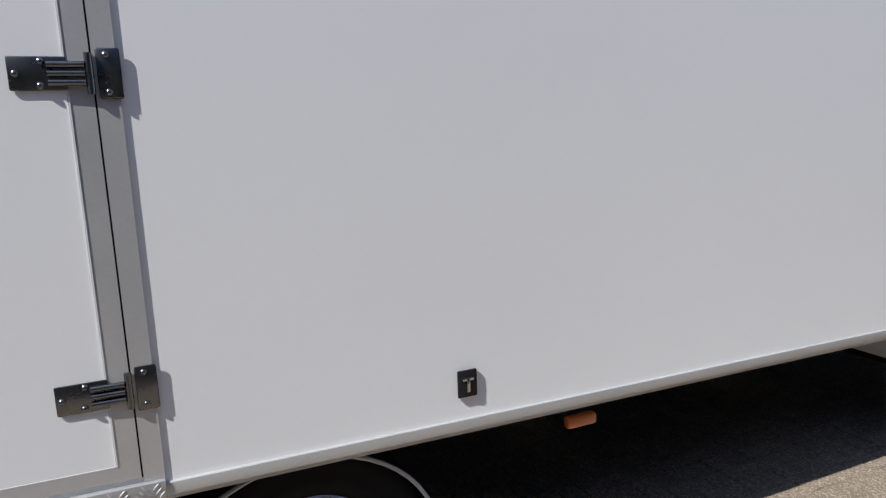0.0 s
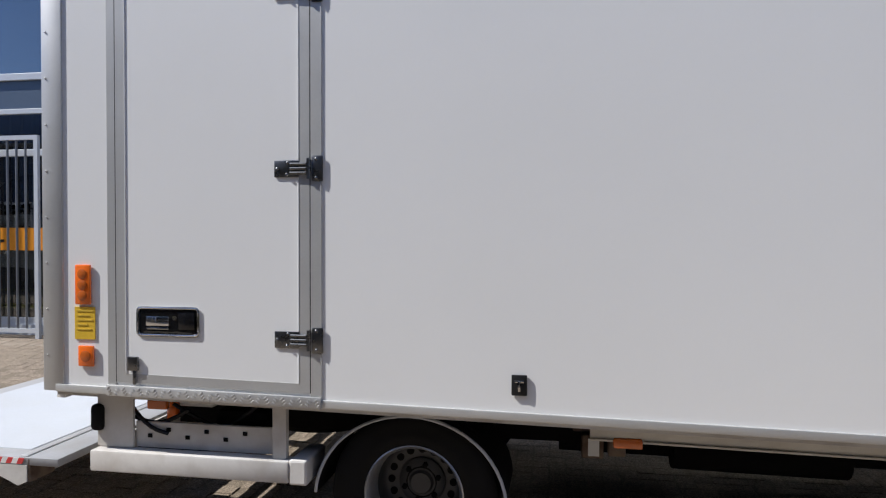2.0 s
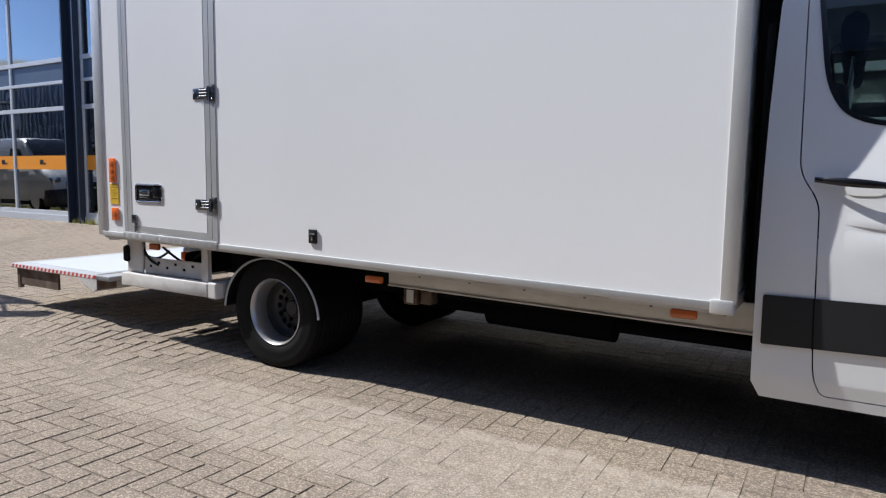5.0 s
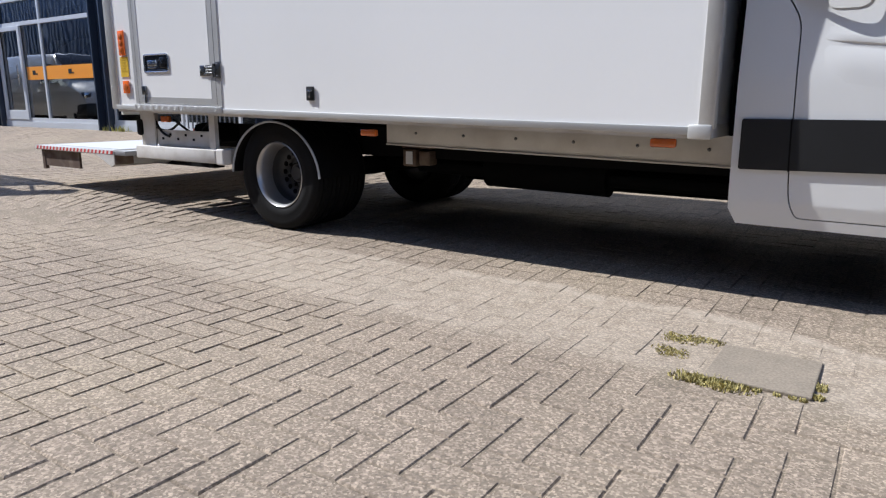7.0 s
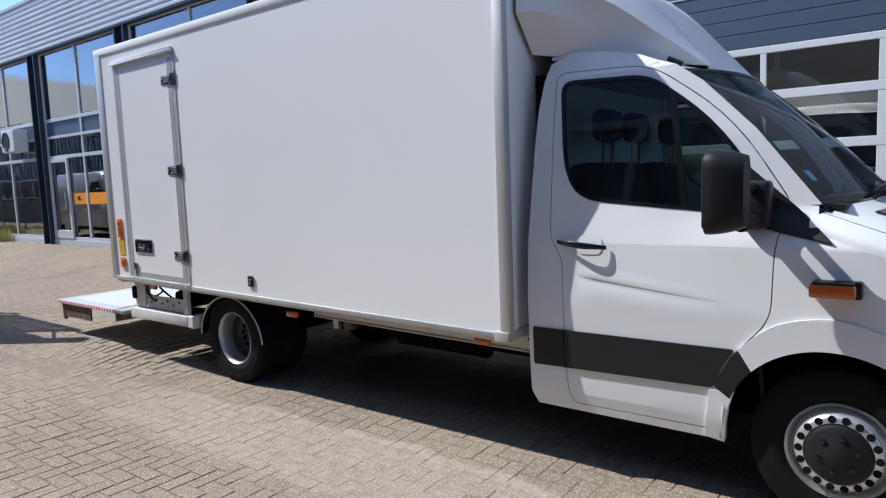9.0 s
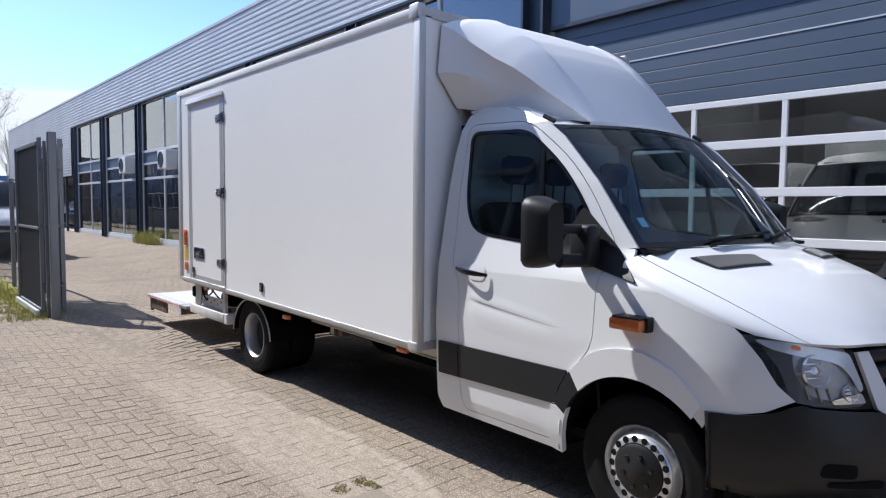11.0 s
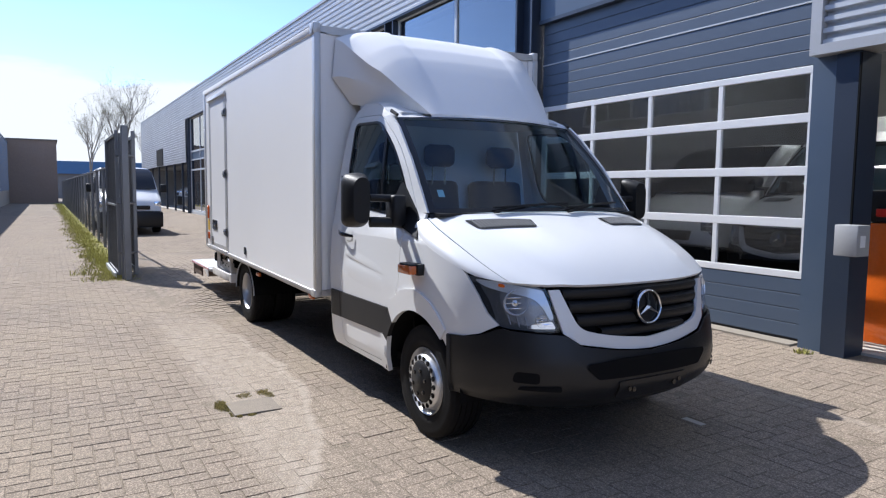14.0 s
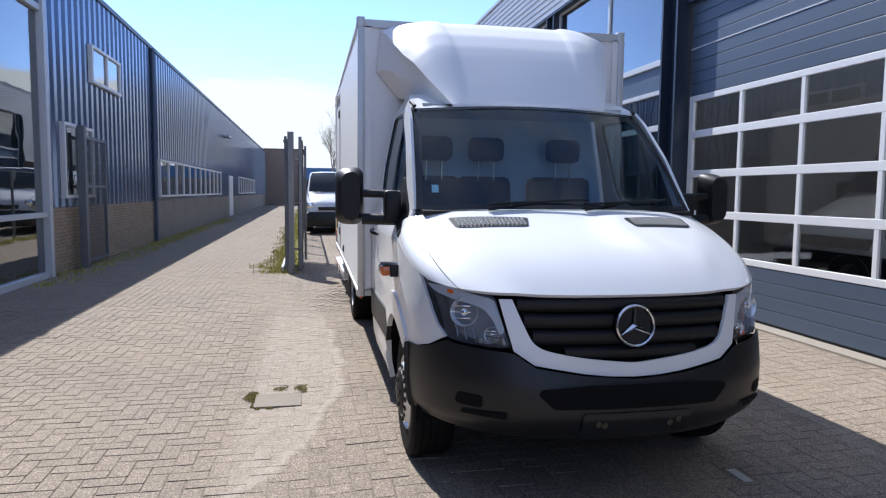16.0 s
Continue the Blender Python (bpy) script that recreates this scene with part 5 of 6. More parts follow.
for ex in (dx0 + .043, dx1 - .049):
    part("door_bead", raked(boxes((ex, ex + .003, YS - .005, YS, dz0 + .038, dz1 - .02))), M_PAINT, sd)
for gx0 in (dx0 - .004, dx1):
    part("door_gap", raked(boxes((gx0, gx0 + .004, YS - .0026, YS, dz0, dz1))), M_DARK, sd)
part("drip_rail", boxes((dx0 - .065, dx1 + .035, YS - .026, YS, dz1 + .035, dz1 + .055), (dx0 - .065, dx1 + .035, YS - .014, YS, dz1 + .055, dz1 + .08), bevel=.004), M_PAINT, sd, "white drip rail over the door", smooth=30)
bm = raked(boxes((dx0 - .043, dx1 + .05, YS - .016, YS + .01, .716, .762), bevel=.003))
step = part("door_sill", bm, M_ALU, sd, "chequer plate sill", smooth=30)
bm = bmesh.new()
for i in range(27):
    for j in range(3):
        x = dx0 - .028 + .0358 * i
        z = .739 + .011 * (j - 1) + .0175 * (2.93 - x)
        m = Matrix.Translation((x + .006 * (j - 1) * (1 if i % 2 else -1), YS - .0165, z)) @ Matrix.Rotation(radians(45 if i % 2 else -45), 4, "Y") @ Matrix.Diagonal((.011, .0016, .0028, 1))
        bmesh.ops.create_uvsphere(bm, u_segments=8, v_segments=5, radius=1, matrix=m)
tagged(part("tread_bump", bm, M_ALU, step, smooth=60), kind="stuff")
hxr = -.108
for hz in (1.045, 1.742, 2.462):
    bm = boxes((hxr - .145, hxr - .04, YS - .008, YS - .003, hz - .034, hz + .034), bevel=.003)
    hg = part("hinge", bm, M_HINGE, sd, "polished steel strap hinge", smooth=35)
    bm = bmesh.new()
    for dz in (-.018, 0, .018):
        rod(bm, (hxr - .075, YS - .010, hz + dz), (hxr - .006, YS - .012, hz + dz), .007, 8)
    rod(bm, (hxr + .002, YS - .010, hz - .042), (hxr + .002, YS - .010, hz + .042), .008, 10)
    part("hinge_knuckle", bm, M_HINGE, hg, smooth=50)
    part("hinge_plate", boxes((hxr + .016, hxr + .062, YS - .009, YS - .003, hz - .052, hz + .052), bevel=.004), M_HINGE, hg, smooth=35)
    for bx, bz in ((hxr - .132, hz), (hxr - .085, hz + .024), (hxr - .09, hz - .024), (hxr + .035, hz + .038), (hxr + .035, hz - .038)):
        bm = bmesh.new()
        bmesh.ops.create_uvsphere(bm, u_segments=10, v_segments=6, radius=.008, matrix=Matrix.Translation((bx, YS - .007, bz)))
        part("bolt", bm, M_HINGE, hg, smooth=60)
# recessed paddle handle
hx0, hx1, hz0, hz1 = -.876, -.586, 1.043, 1.170
out = rounded([(hx0, hz0), (hx1, hz0), (hx1, hz1), (hx0, hz1)], .024)
inn = inset(out, .011)
hd = part("door_handle", sheet(out, [inn], lambda u, v: (u, YS - .0045, v), .3), M_CHROME, sd, "black recessed paddle handle with a chrome rim", smooth=30, mods=(("SOLIDIFY", {"thickness": .003, "offset": 1.0}),))
part("handle_dish", sheet(inn, [], lambda u, v: (u, YS - .0028, v), .3), M_GLOSSBLACK, hd)
ring = inset(out, .006)
part("chrome_bead", tube([(u, YS - .005, v) for u, v in ring + ring[:1]], .0045, 10), M_CHROME, hd, smooth=60)
part("paddle", boxes((hx0 + .045, hx0 + .150, YS - .008, YS - .003, hz0 + .045, hz1 - .042), bevel=.003), M_CHROME, hd, smooth=40)
part("paddle_lip", boxes((hx0 + .050, hx0 + .150, YS - .009, YS - .003, hz0 + .030, hz0 + .040), bevel=.002), M_STEEL, hd, smooth=40)
part("dish_rim", boxes((hx0 + .035, hx1 - .035, YS - .006, YS - .003, hz0 + .015, hz0 + .022)), M_CHROME, hd)
part("lock", boxes((hx1 - .095, hx1 - .020, YS - .011, YS - .003, hz0 + .030, hz1 - .024), bevel=.005), M_GLOSSBLACK, hd, smooth=40)
part("key_barrel", rod(bmesh.new(), (hx1 - .112, YS - .010, hz0 + .080), (hx1 - .112, YS - .003, hz0 + .080), .010, 12), M_STEEL, hd, smooth=40)
part("lower_latch", boxes((-.915, -.865, YS - .016, YS - .003, .895, .955), (-.893, -.878, YS - .012, YS - .005, .835, .90), bevel=.004), M_HINGE, sd, "small steel latch", smooth=40)
# lever lock on the side panel
lk = part("panel_lock", boxes((.715, .775, YS - .010, YS, .855, .935), bevel=.004), M_BLACK, truck, "small black and chrome lever lock", smooth=40)
part("lever", boxes((.727, .763, YS - .014, YS - .009, .905, .915), (.740, .750, YS - .016, YS - .009, .872, .912), bevel=.002), M_STEEL, lk, smooth=40)
# lamps and sticker at the rear corner
bl = part("side_lamp_cluster", boxes((-1.165, -1.090, YS - .012, YS, 1.172, 1.345), bevel=.006), M_ORANGE, truck, "orange lamp cluster with three round lenses", smooth=40)
for z in (1.212, 1.258, 1.304):
    bm = bmesh.new()
    lathe(bm, [(.022, 0), (.022, .004), (.016, .006), (.0005, .0065)], Matrix.Translation((-1.128, YS - .010, z)) @ Matrix.Rotation(radians(90), 4, "X"), 20)
    part("lens", bm, M_AMBER, bl, smooth=50)
bl2 = part("side_marker_lamp", boxes((-1.152, -1.077, YS - .012, YS, .905, .995), bevel=.006), M_ORANGE, truck, "single orange side lamp", smooth=40)
bm = bmesh.new()
lathe(bm, [(.024, 0), (.024, .004), (.016, .006), (.0005, .0065)], Matrix.Translation((-1.115, YS - .010, .950)) @ Matrix.Rotation(radians(90), 4, "X"), 20)
part("lens", bm, M_AMBER, bl2, smooth=50)
stick = part("side_sticker", boxes((-1.172, -1.075, YS - .003, YS + .001, 1.022, 1.162)), M_YELLOW, truck, "yellow sticker with small print")
part("print_bar", boxes(*[(-1.160, -1.160 + w, YS - .005, YS - .003, 1.142 - .02 * i, 1.148 - .02 * i) for i, w in enumerate((.08, .06, .075, .05, .07))]), surface("brown_print", (.66, .44, .04), .6), stick)

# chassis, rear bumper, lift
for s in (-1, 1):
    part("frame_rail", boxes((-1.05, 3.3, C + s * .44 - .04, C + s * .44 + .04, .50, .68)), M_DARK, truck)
for s in (-1, 1):
    beam = part("outer_beam", raked(boxes((1.03, 3.05, C + s * .735 - .02, C + s * .735 + .02, .562, .705), (1.03, 3.05, C + s * .735 - .03, C + s * .735 + .03, .562, .572), bevel=.003)), M_BEAM, truck, "cream painted steel beam under the box", smooth=30)
    for k in range(6):
        bm = bmesh.new()
        bx = 1.25 + .33 * k
        bmesh.ops.create_uvsphere(bm, u_segments=10, v_segments=6, radius=.009, matrix=Matrix.Translation((bx, C + s * .756, .64 + .0175 * (2.93 - bx))))
        part("bolt", bm, M_HINGE, beam, smooth=60)
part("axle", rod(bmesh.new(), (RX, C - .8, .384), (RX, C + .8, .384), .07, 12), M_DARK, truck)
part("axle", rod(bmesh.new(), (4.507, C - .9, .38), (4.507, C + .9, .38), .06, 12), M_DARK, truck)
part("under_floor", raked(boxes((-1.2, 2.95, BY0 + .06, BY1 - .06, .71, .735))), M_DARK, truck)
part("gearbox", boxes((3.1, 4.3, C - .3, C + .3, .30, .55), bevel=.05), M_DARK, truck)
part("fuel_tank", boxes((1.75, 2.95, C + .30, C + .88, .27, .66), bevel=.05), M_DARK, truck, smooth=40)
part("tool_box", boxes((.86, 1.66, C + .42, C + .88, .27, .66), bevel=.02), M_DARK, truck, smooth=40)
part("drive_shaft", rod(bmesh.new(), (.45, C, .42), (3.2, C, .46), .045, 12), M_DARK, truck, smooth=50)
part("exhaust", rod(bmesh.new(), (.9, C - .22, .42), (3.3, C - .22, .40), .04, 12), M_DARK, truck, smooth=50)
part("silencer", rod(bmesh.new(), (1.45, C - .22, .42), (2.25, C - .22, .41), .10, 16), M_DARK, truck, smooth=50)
sp = bmesh.new()
lathe(sp, [(.20, -.09), (.33, -.10), (.35, -.06), (.35, .06), (.33, .10), (.20, .09)], Matrix.Translation((-.45, C + .1, .50)), 32, closed=True)
part("spare_wheel", sp, M_RUBBER, truck, smooth=50)
for x in (1.155, 2.78):
    part("side_marker", boxes((x - .055, x + .055, C - 1.08, C - 1.05, .662, .700), bevel=.009), M_AMBER, truck, "amber side marker lamp", smooth=40)
br = part("wheel_chock_bracket", boxes((.96, 1.20, C - .52, C - .44, .56, .69), (1.00, 1.10, C - .56, C - .46, .45, .56), (1.12, 1.20, C - .55, C - .46, .46, .55), bevel=.01), M_RUST, truck, "rusty white bracket under the box")
part("bracket_plate", boxes((1.03, 1.08, C - .566, C - .561, .465, .545)), M_PAINT, br)
# hydraulic frame behind the rear wheel
hy = part("lift_frame", boxes((-1.14, -1.125, C - 1.0, C - .86, .53, .795), (-1.14, -1.125, C - .86, C + 1.0, .44, .53), (-1.125, -.96, C - 1.005, C - .99, .53, .79), (-.96, -.30, C - .985, C - .97, .53, .645), bevel=.003), M_CHASSIS, truck, "white steel frame of the tail lift")
for i in range(6):
    part("frame_hole", boxes((-.90 + .09 * i, -.88 + .09 * i, C - .989, C - .984, .575 + .03 * (i % 2), .592 + .03 * (i % 2))), M_DARK, hy)
part("underrun_bar", boxes((-1.135, -.215, C - 1.06, C - .98, .435, .528), bevel=.008), M_CHASSIS, truck, "white underrun bar", smooth=30)
part("bar_end", boxes((-.215, -.135, C - 1.055, C - .82, .428, .535), bevel=.01), M_CHASSIS, truck)
part("bar_post", boxes((-.295, -.235, C - 1.03, C - 1.0, .528, .775)), M_CHASSIS, truck)
for a, b in (((-1.02, C - .98, .76), (-.80, C - .995, .60)), ((-.98, C - .97, .66), (-.72, C - .96, .70)), ((-.8, C - .95, .72), (-.35, C - .9, .58)), ((-.74, C - .93, .58), (-.40, C - .92, .73))):
    a, b = Vector(a), Vector(b)
    hose = tube([a.lerp(b, k / 8) + Vector((0, 0, -.04 * math.sin(math.pi * k / 8))) for k in range(9)], .009)
    part("hydraulic_hose", hose, M_BLACK, truck, smooth=60)
part("pump_cover", boxes((-.62, -.36, C - .93, C - .70, .56, .70), bevel=.04), M_DARK, truck, smooth=40)
part("white_cover", boxes((-1.10, -.82, C - .56, C - .46, .60, .67), bevel=.015), M_PAINT, truck, smooth=40)
part("rear_flasher", boxes((-1.04, -.985, C - .625, C - .585, .55, .645), bevel=.01), M_ORANGE, truck, "orange flasher behind the wheel", smooth=40)
part("rear_reflector", boxes((-.905, -.81, C - .99, C - .96, .70, .745), bevel=.008), M_AMBER, truck)
part("rubber_buffer", boxes((-1.16, -1.10, C - 1.03, C - .93, .60, .72), bevel=.02), M_RUBBER, truck, smooth=40)
# tail lift platform
lf = part("tail_lift", boxes((-2.69, -1.30, C - 1.05, C + 1.05, .437, .473), bevel=.004), M_LIFT_EDGE, truck, "worn white tail lift platform, lowered flat", smooth=30)
# paler inner plate: the sheen on the worn deck, put into its colour
part("deck_panel", boxes((-2.56, -1.52, C - .95, C + .95, .470, .477), bevel=.002), M_LIFT, lf, "worn deck panel, paler to carry the sheen on its middle")
part("hinge_strip", boxes((-1.50, -1.46, C - 1.04, C + 1.04, .471, .479), bevel=.003), M_ALU, lf)
bm = bmesh.new()
vs = [bm.verts.new(p) for p in ((-1.72, C - 1.054, .438), (-1.455, C - 1.054, .438), (-1.455, C - 1.054, .365), (-1.50, C - 1.054, .345), (-1.72, C + 1.05, .438), (-1.455, C + 1.05, .438), (-1.455, C + 1.05, .365), (-1.50, C + 1.05, .345))]
for f in ((0, 1, 2, 3), (4, 7, 6, 5), (0, 4, 5, 1), (1, 5, 6, 2), (2, 6, 7, 3), (3, 7, 4, 0)):
    bm.faces.new([vs[i] for i in f])
part("platform_heel", bm, M_CHASSIS, lf)
part("heel_end", boxes((-1.454, -1.44, C - 1.05, C - .90, .362, .468), bevel=.003), M_RUST, lf)
for i in range(44):
    x0 = -2.69 + i * .0275
    m = M_REDWHITE_R if i % 2 else M_REDWHITE_W
    tape = boxes((x0, x0 + .0275, C - 1.054, C - 1.0505, .444, .470))
    for v in tape.verts:
        v.co.x += .012 if v.co.z > .46 else 0
    part("hazard_tape", tape, m, lf)
part("side_flap", boxes((-2.58, -2.02, C - 1.03, C - 1.01, .30, .437), (-2.62, -2.58, C - 1.035, C - 1.005, .27, .437)), M_RUST, lf, "rusty brown folding flap")
for ya in (C - .55, C + .45):
    part("lift_arm", boxes((-1.7, -.9, ya, ya + .10, .33, .43)), M_DARK, lf)
# mudguards
for s in (-1, 1):
    bm = bmesh.new()
    arc = [(.285 + .405 * math.cos(radians(a)), .36 + .365 * math.sin(radians(a))) for a in np.linspace(4, 176, 25)]
    loft(bm, [[(x, C + s * .99, z) for x, z in arc], [(x, C + s * .58, z) for x, z in arc]])
    mg = part("mudguard", bm, M_DARK, truck, "dark mudguard with a bright edge", smooth=60, mods=(("SOLIDIFY", {"thickness": .006, "offset": 1.0}),))
    bm = bmesh.new()
    for (x, z), (x2, z2) in zip(arc, arc[1:]):
        rod(bm, (x, C + s * .992, z), (x2, C + s * .992, z2), .007, 6)
    part("guard_edge", bm, M_LIFT, mg, smooth=60)
for yy in (BY0 - .006, BY1 + .006):
    for k in range(10):
        bm = bmesh.new()
        bmesh.ops.create_uvsphere(bm, u_segments=8, v_segments=5, radius=.0045, matrix=Matrix.Translation((BX0 + .022, yy, .95 + .2 * k)))
        part("rivet", bm, M_ALU, cargo, smooth=60)
# near-black block that fills the gap behind the cab
part("gap_cover", boxes((2.975, 3.06, C - .74, C + .74, .60, 2.15)), M_DARK, truck, "dark block between cab and box")
# between cab and box
back_wall = boxes((3.085, 3.10, C - .90, C + .90, .50, 1.25), (3.10, 3.112, C - .90, C + .90, 1.25, 2.16))
for v in back_wall.verts:
    if v.co.z > 2:
        v.co.y = C + (v.co.y - C) * .82
part("cab_back", back_wall, M_PAINT, truck)
part("air_hose", rod(bmesh.new(), (3.02, C - .77, .75), (3.02, C - .77, 1.9), .02, 8), M_BLACK, truck)


# ---- yard: fence, gates, grass ----
def wires(bm, x0, x1, y, z0, z1, step, r, along="x"):
    """A welded mesh of upright and level wires."""
    n = int((x1 - x0) / step)
    for i in range(n + 1):
        x = x0 + (x1 - x0) * i / n
        box(bm, x - r, x + r, y - r, y + r, z0, z1)
    m = int((z1 - z0) / (step * 4))
    for j in range(m + 1):
        z = z0 + (z1 - z0) * j / m
        box(bm, x0, x1, y - r * .8 + r, y + r * 1.8, z - r, z + r)
    return bm


FNY = 0.98
fence = thing("fence", (-36, FNY, 0), "dark wire mesh fence on steel posts beside the alley", "fence", kind="structure")
n_pan = 24
for i in range(n_pan):
    x1 = -6.5 - 2.45 * i
    part("mesh_panel", wires(bmesh.new(), x1 - 2.45, x1, FNY, .10, 2.02, .10, .0016 if i < 8 else .0024), M_MESH, fence)
    part("post", boxes((x1 - .035, x1 + .035, FNY - .035, FNY + .035, 0, 2.08), bevel=.006), M_FENCE, fence)
part("top_rail", boxes((-6.5 - 2.45 * n_pan, -6.5, FNY - .02, FNY + .02, 2.02, 2.05)), M_FENCE, fence)

gate = thing("yard_gate", (-4.6, .9, 0), "open dark steel mesh gate folded along the fence", "gate")
leaf = part("gate_leaf", boxes((-6.44, -6.38, .70, .75, .06, 2.47), (-4.68, -4.62, .73, .78, .06, 2.54), bevel=.006), M_FENCE, gate, "mesh gate leaf in a steel frame")
for z0, z1 in ((.06, .12), (1.24, 1.28), (2.43, 2.48)):
    part("leaf_rail", boxes((-6.38, -4.68, .715, .760, z0, z1), bevel=.004), M_FENCE, leaf)
part("leaf_mesh", wires(bmesh.new(), -6.38, -4.68, .738, .12, 2.43, .035, .0045), M_MESH, leaf)
part("foot_rail", boxes((-6.44, -4.62, .66, .70, .02, .10), bevel=.004), M_LIGHTFRAME, leaf)
part("gate_post", boxes((-4.40, -4.29, .80, .91, 0, 2.60), bevel=.012), M_FENCE, gate, "square steel gate post")
part("guide_post", boxes((-4.50, -4.46, .77, .81, 0, 2.48), bevel=.006), M_FENCE, gate)
second_leaf = part("second_leaf", boxes((-4.71, -4.65, .99, 1.05, .05, 2.54), (-6.44, -6.38, 1.08, 1.13, .05, 2.48), bevel=.006), M_FENCE, gate)
for z0, z1 in ((.08, .14), (2.42, 2.48)):
    part("leaf_rail", boxes((-6.38, -4.71, 1.03, 1.07, z0, z1), bevel=.004), M_FENCE, second_leaf)
part("leaf_mesh", wires(bmesh.new(), -6.38, -4.71, 1.05, .14, 2.42, .045, .005), M_MESH, second_leaf)
for z in (.45, 1.3, 2.1):
    part("gate_hinge", rod(bmesh.new(), (-4.66, 1.02, z), (-4.36, .88, z), .018, 8), M_FENCE, gate)
    part("gate_hinge", rod(bmesh.new(), (-4.63, .755, z), (-4.36, .84, z), .018, 8), M_FENCE, gate)
part("gate_sign", boxes((-4.62, -4.50, .772, .778, 2.24, 2.40), bevel=.002), M_LIGHTFRAME, gate, "small pale plate at the top of the gate")

gate2 = thing("alley_gate", (-6.2, -3.05, 0), "open steel mesh gate standing against the blue hall", "gate")
part("gate_post", boxes((-5.76, -5.62, -3.12, -2.98, 0, 2.72), bevel=.01), M_FENCE, gate2, "square steel gate post")
lf2 = part("gate_leaf", boxes((-7.30, -7.24, -3.12, -3.06, .08, 2.55), (-6.02, -5.96, -3.12, -3.06, .08, 2.60), (-7.24, -6.02, -3.115, -3.065, .08, .14), (-7.24, -6.02, -3.115, -3.065, 2.49, 2.55), (-7.24, -6.02, -3.11, -3.07, 1.55, 1.60)), M_FENCE, gate2, "mesh gate leaf in a steel frame")
part("leaf_mesh", wires(bmesh.new(), -7.24, -6.02, -3.09, .14, 2.49, .05, .003), M_FENCE, lf2)
for z in (.5, 1.6, 2.3):
    part("gate_hinge", boxes((-5.97, -5.70, -3.08, -3.03, z - .03, z + .03)), M_FENCE, gate2)

bars = thing("bar_gate", (-5.98, 5.72, .3), "upright steel bar gate in front of the glass", "gate")
fr = part("gate_frame", boxes((-6.45, -6.40, 5.70, 5.74, .285, 2.62), (-4.99, -4.94, 5.70, 5.74, .285, 2.62), (-6.40, -4.99, 5.70, 5.74, .36, .41), (-6.40, -4.99, 5.70, 5.74, 2.57, 2.62)), M_LIGHTFRAME, bars)
for i in range(11):
    part("bar", rod(bmesh.new(), (-6.29 + .118 * i, 5.72, .40), (-6.29 + .118 * i, 5.72, 2.60), .013, 8), M_FENCE, bars)
part("lock", boxes((-6.46, -6.36, 5.66, 5.78, 1.25, 1.38), bevel=.01), M_STEEL, bars)


def blades(name, spots, label, category="grass", material=M_GRASS, wide=1.0, low=.01):
    """Tufts of grass blades; spots: x, y, radius, count, height."""
    vs, fs = [], []
    rnd = random.Random(7)
    for x, y, r, count, h in spots:
        for _ in range(count):
            a, d = rnd.uniform(0, 6.283), r * math.sqrt(rnd.random())
            px, py = x + d * math.cos(a), y + d * math.sin(a)
            z = gz(px, py) - low
            hh, t, w = h * rnd.uniform(.4, 1.2), rnd.uniform(0, 6.283), wide * rnd.uniform(.004, .009)
            lx, ly = rnd.uniform(-.5, .5) * hh, rnd.uniform(-.5, .5) * hh
            i = len(vs)
            cx, cy = w * math.cos(t), w * math.sin(t)
            vs += [(px - cx, py - cy, z), (px + cx, py + cy, z), (px + lx * .4 + cx * .7, py + ly * .4 + cy * .7, z + hh * .6), (px + lx * .4 - cx * .7, py + ly * .4 - cy * .7, z + hh * .6), (px + lx, py + ly, z + hh)]
            fs += [(i, i + 1, i + 2, i + 3), (i + 3, i + 2, i + 4)]
    me = bpy.data.meshes.new(name)
    me.from_pydata(vs, [], fs)
    me.materials.append(material)
    return tagged(new(name, me), label, category, kind="stuff")


rnd = random.Random(3)
bm = bmesh.new()
rows = []
for i in range(300):
    x = -5.0 - 60 * (i / 299) ** 1.2
    a, b = .47 + .07 * math.sin(x * 2.1) + .05 * rnd.uniform(-1, 1), 1.02 + .03 * rnd.uniform(-1, 1)
    if i < 3:
        a, b = .70, .78 + .05 * i
    rows.append([(x, a + (b - a) * k / 4, gz(x, a + (b - a) * k / 4) + (.004 if 0 < k < 4 else -.003)) for k in range(5)])
loft(bm, rows)
single("verge", bm, M_VERGE, "mossy yellow-green verge along the fence", "verge", "structure", smooth=60)
spots = []
for i in range(1500):
    x = -4.5 - 58 * (i / 1500) ** 1.25
    spots.append((x + rnd.uniform(-.3, .3), .62 + .20 * rnd.gauss(0, .8), .18, 26 if x > -25 else 16, .04 if rnd.random() < .88 else .11))
blades("grass", spots, "strip of yellow-green grass along the fence")
moss_at = [(2.99 + .10 * rnd.random(), .92 + .20 * rnd.random(), .035, 60, .007) for _ in range(12)] + [(3.10 + .22 * rnd.random(), .72 + .05 * rnd.random(), .04, 90, .014) for _ in range(14)]
moss_at += [(3.06 + .12 * rnd.random(), 1.10 + .03 * rnd.random(), .03, 60, .008) for _ in range(8)] + [(3.505, .80 + .10 * rnd.random(), .018, 60, .012) for _ in range(5)] + [(3.30 + .18 * rnd.random(), .762, .012, 30, .010) for _ in range(6)]
blades("moss", moss_at, "moss and short weeds round the concrete cover", "moss", M_MOSS, .45, .001)
blades("grass", [(-18.1 + 2.2 * rnd.random(), 5.72 + .12 * rnd.random(), .13, 22, .42) for _ in range(36)] + [(-9.4 + 1.2 * rnd.random(), 5.85, .06, 8, .12) for _ in range(10)] + [(4.48 + .08 * rnd.random(), 5.72, .06, 26, .05) for _ in range(4)],
       "tall weeds at the foot of the glazed wall")
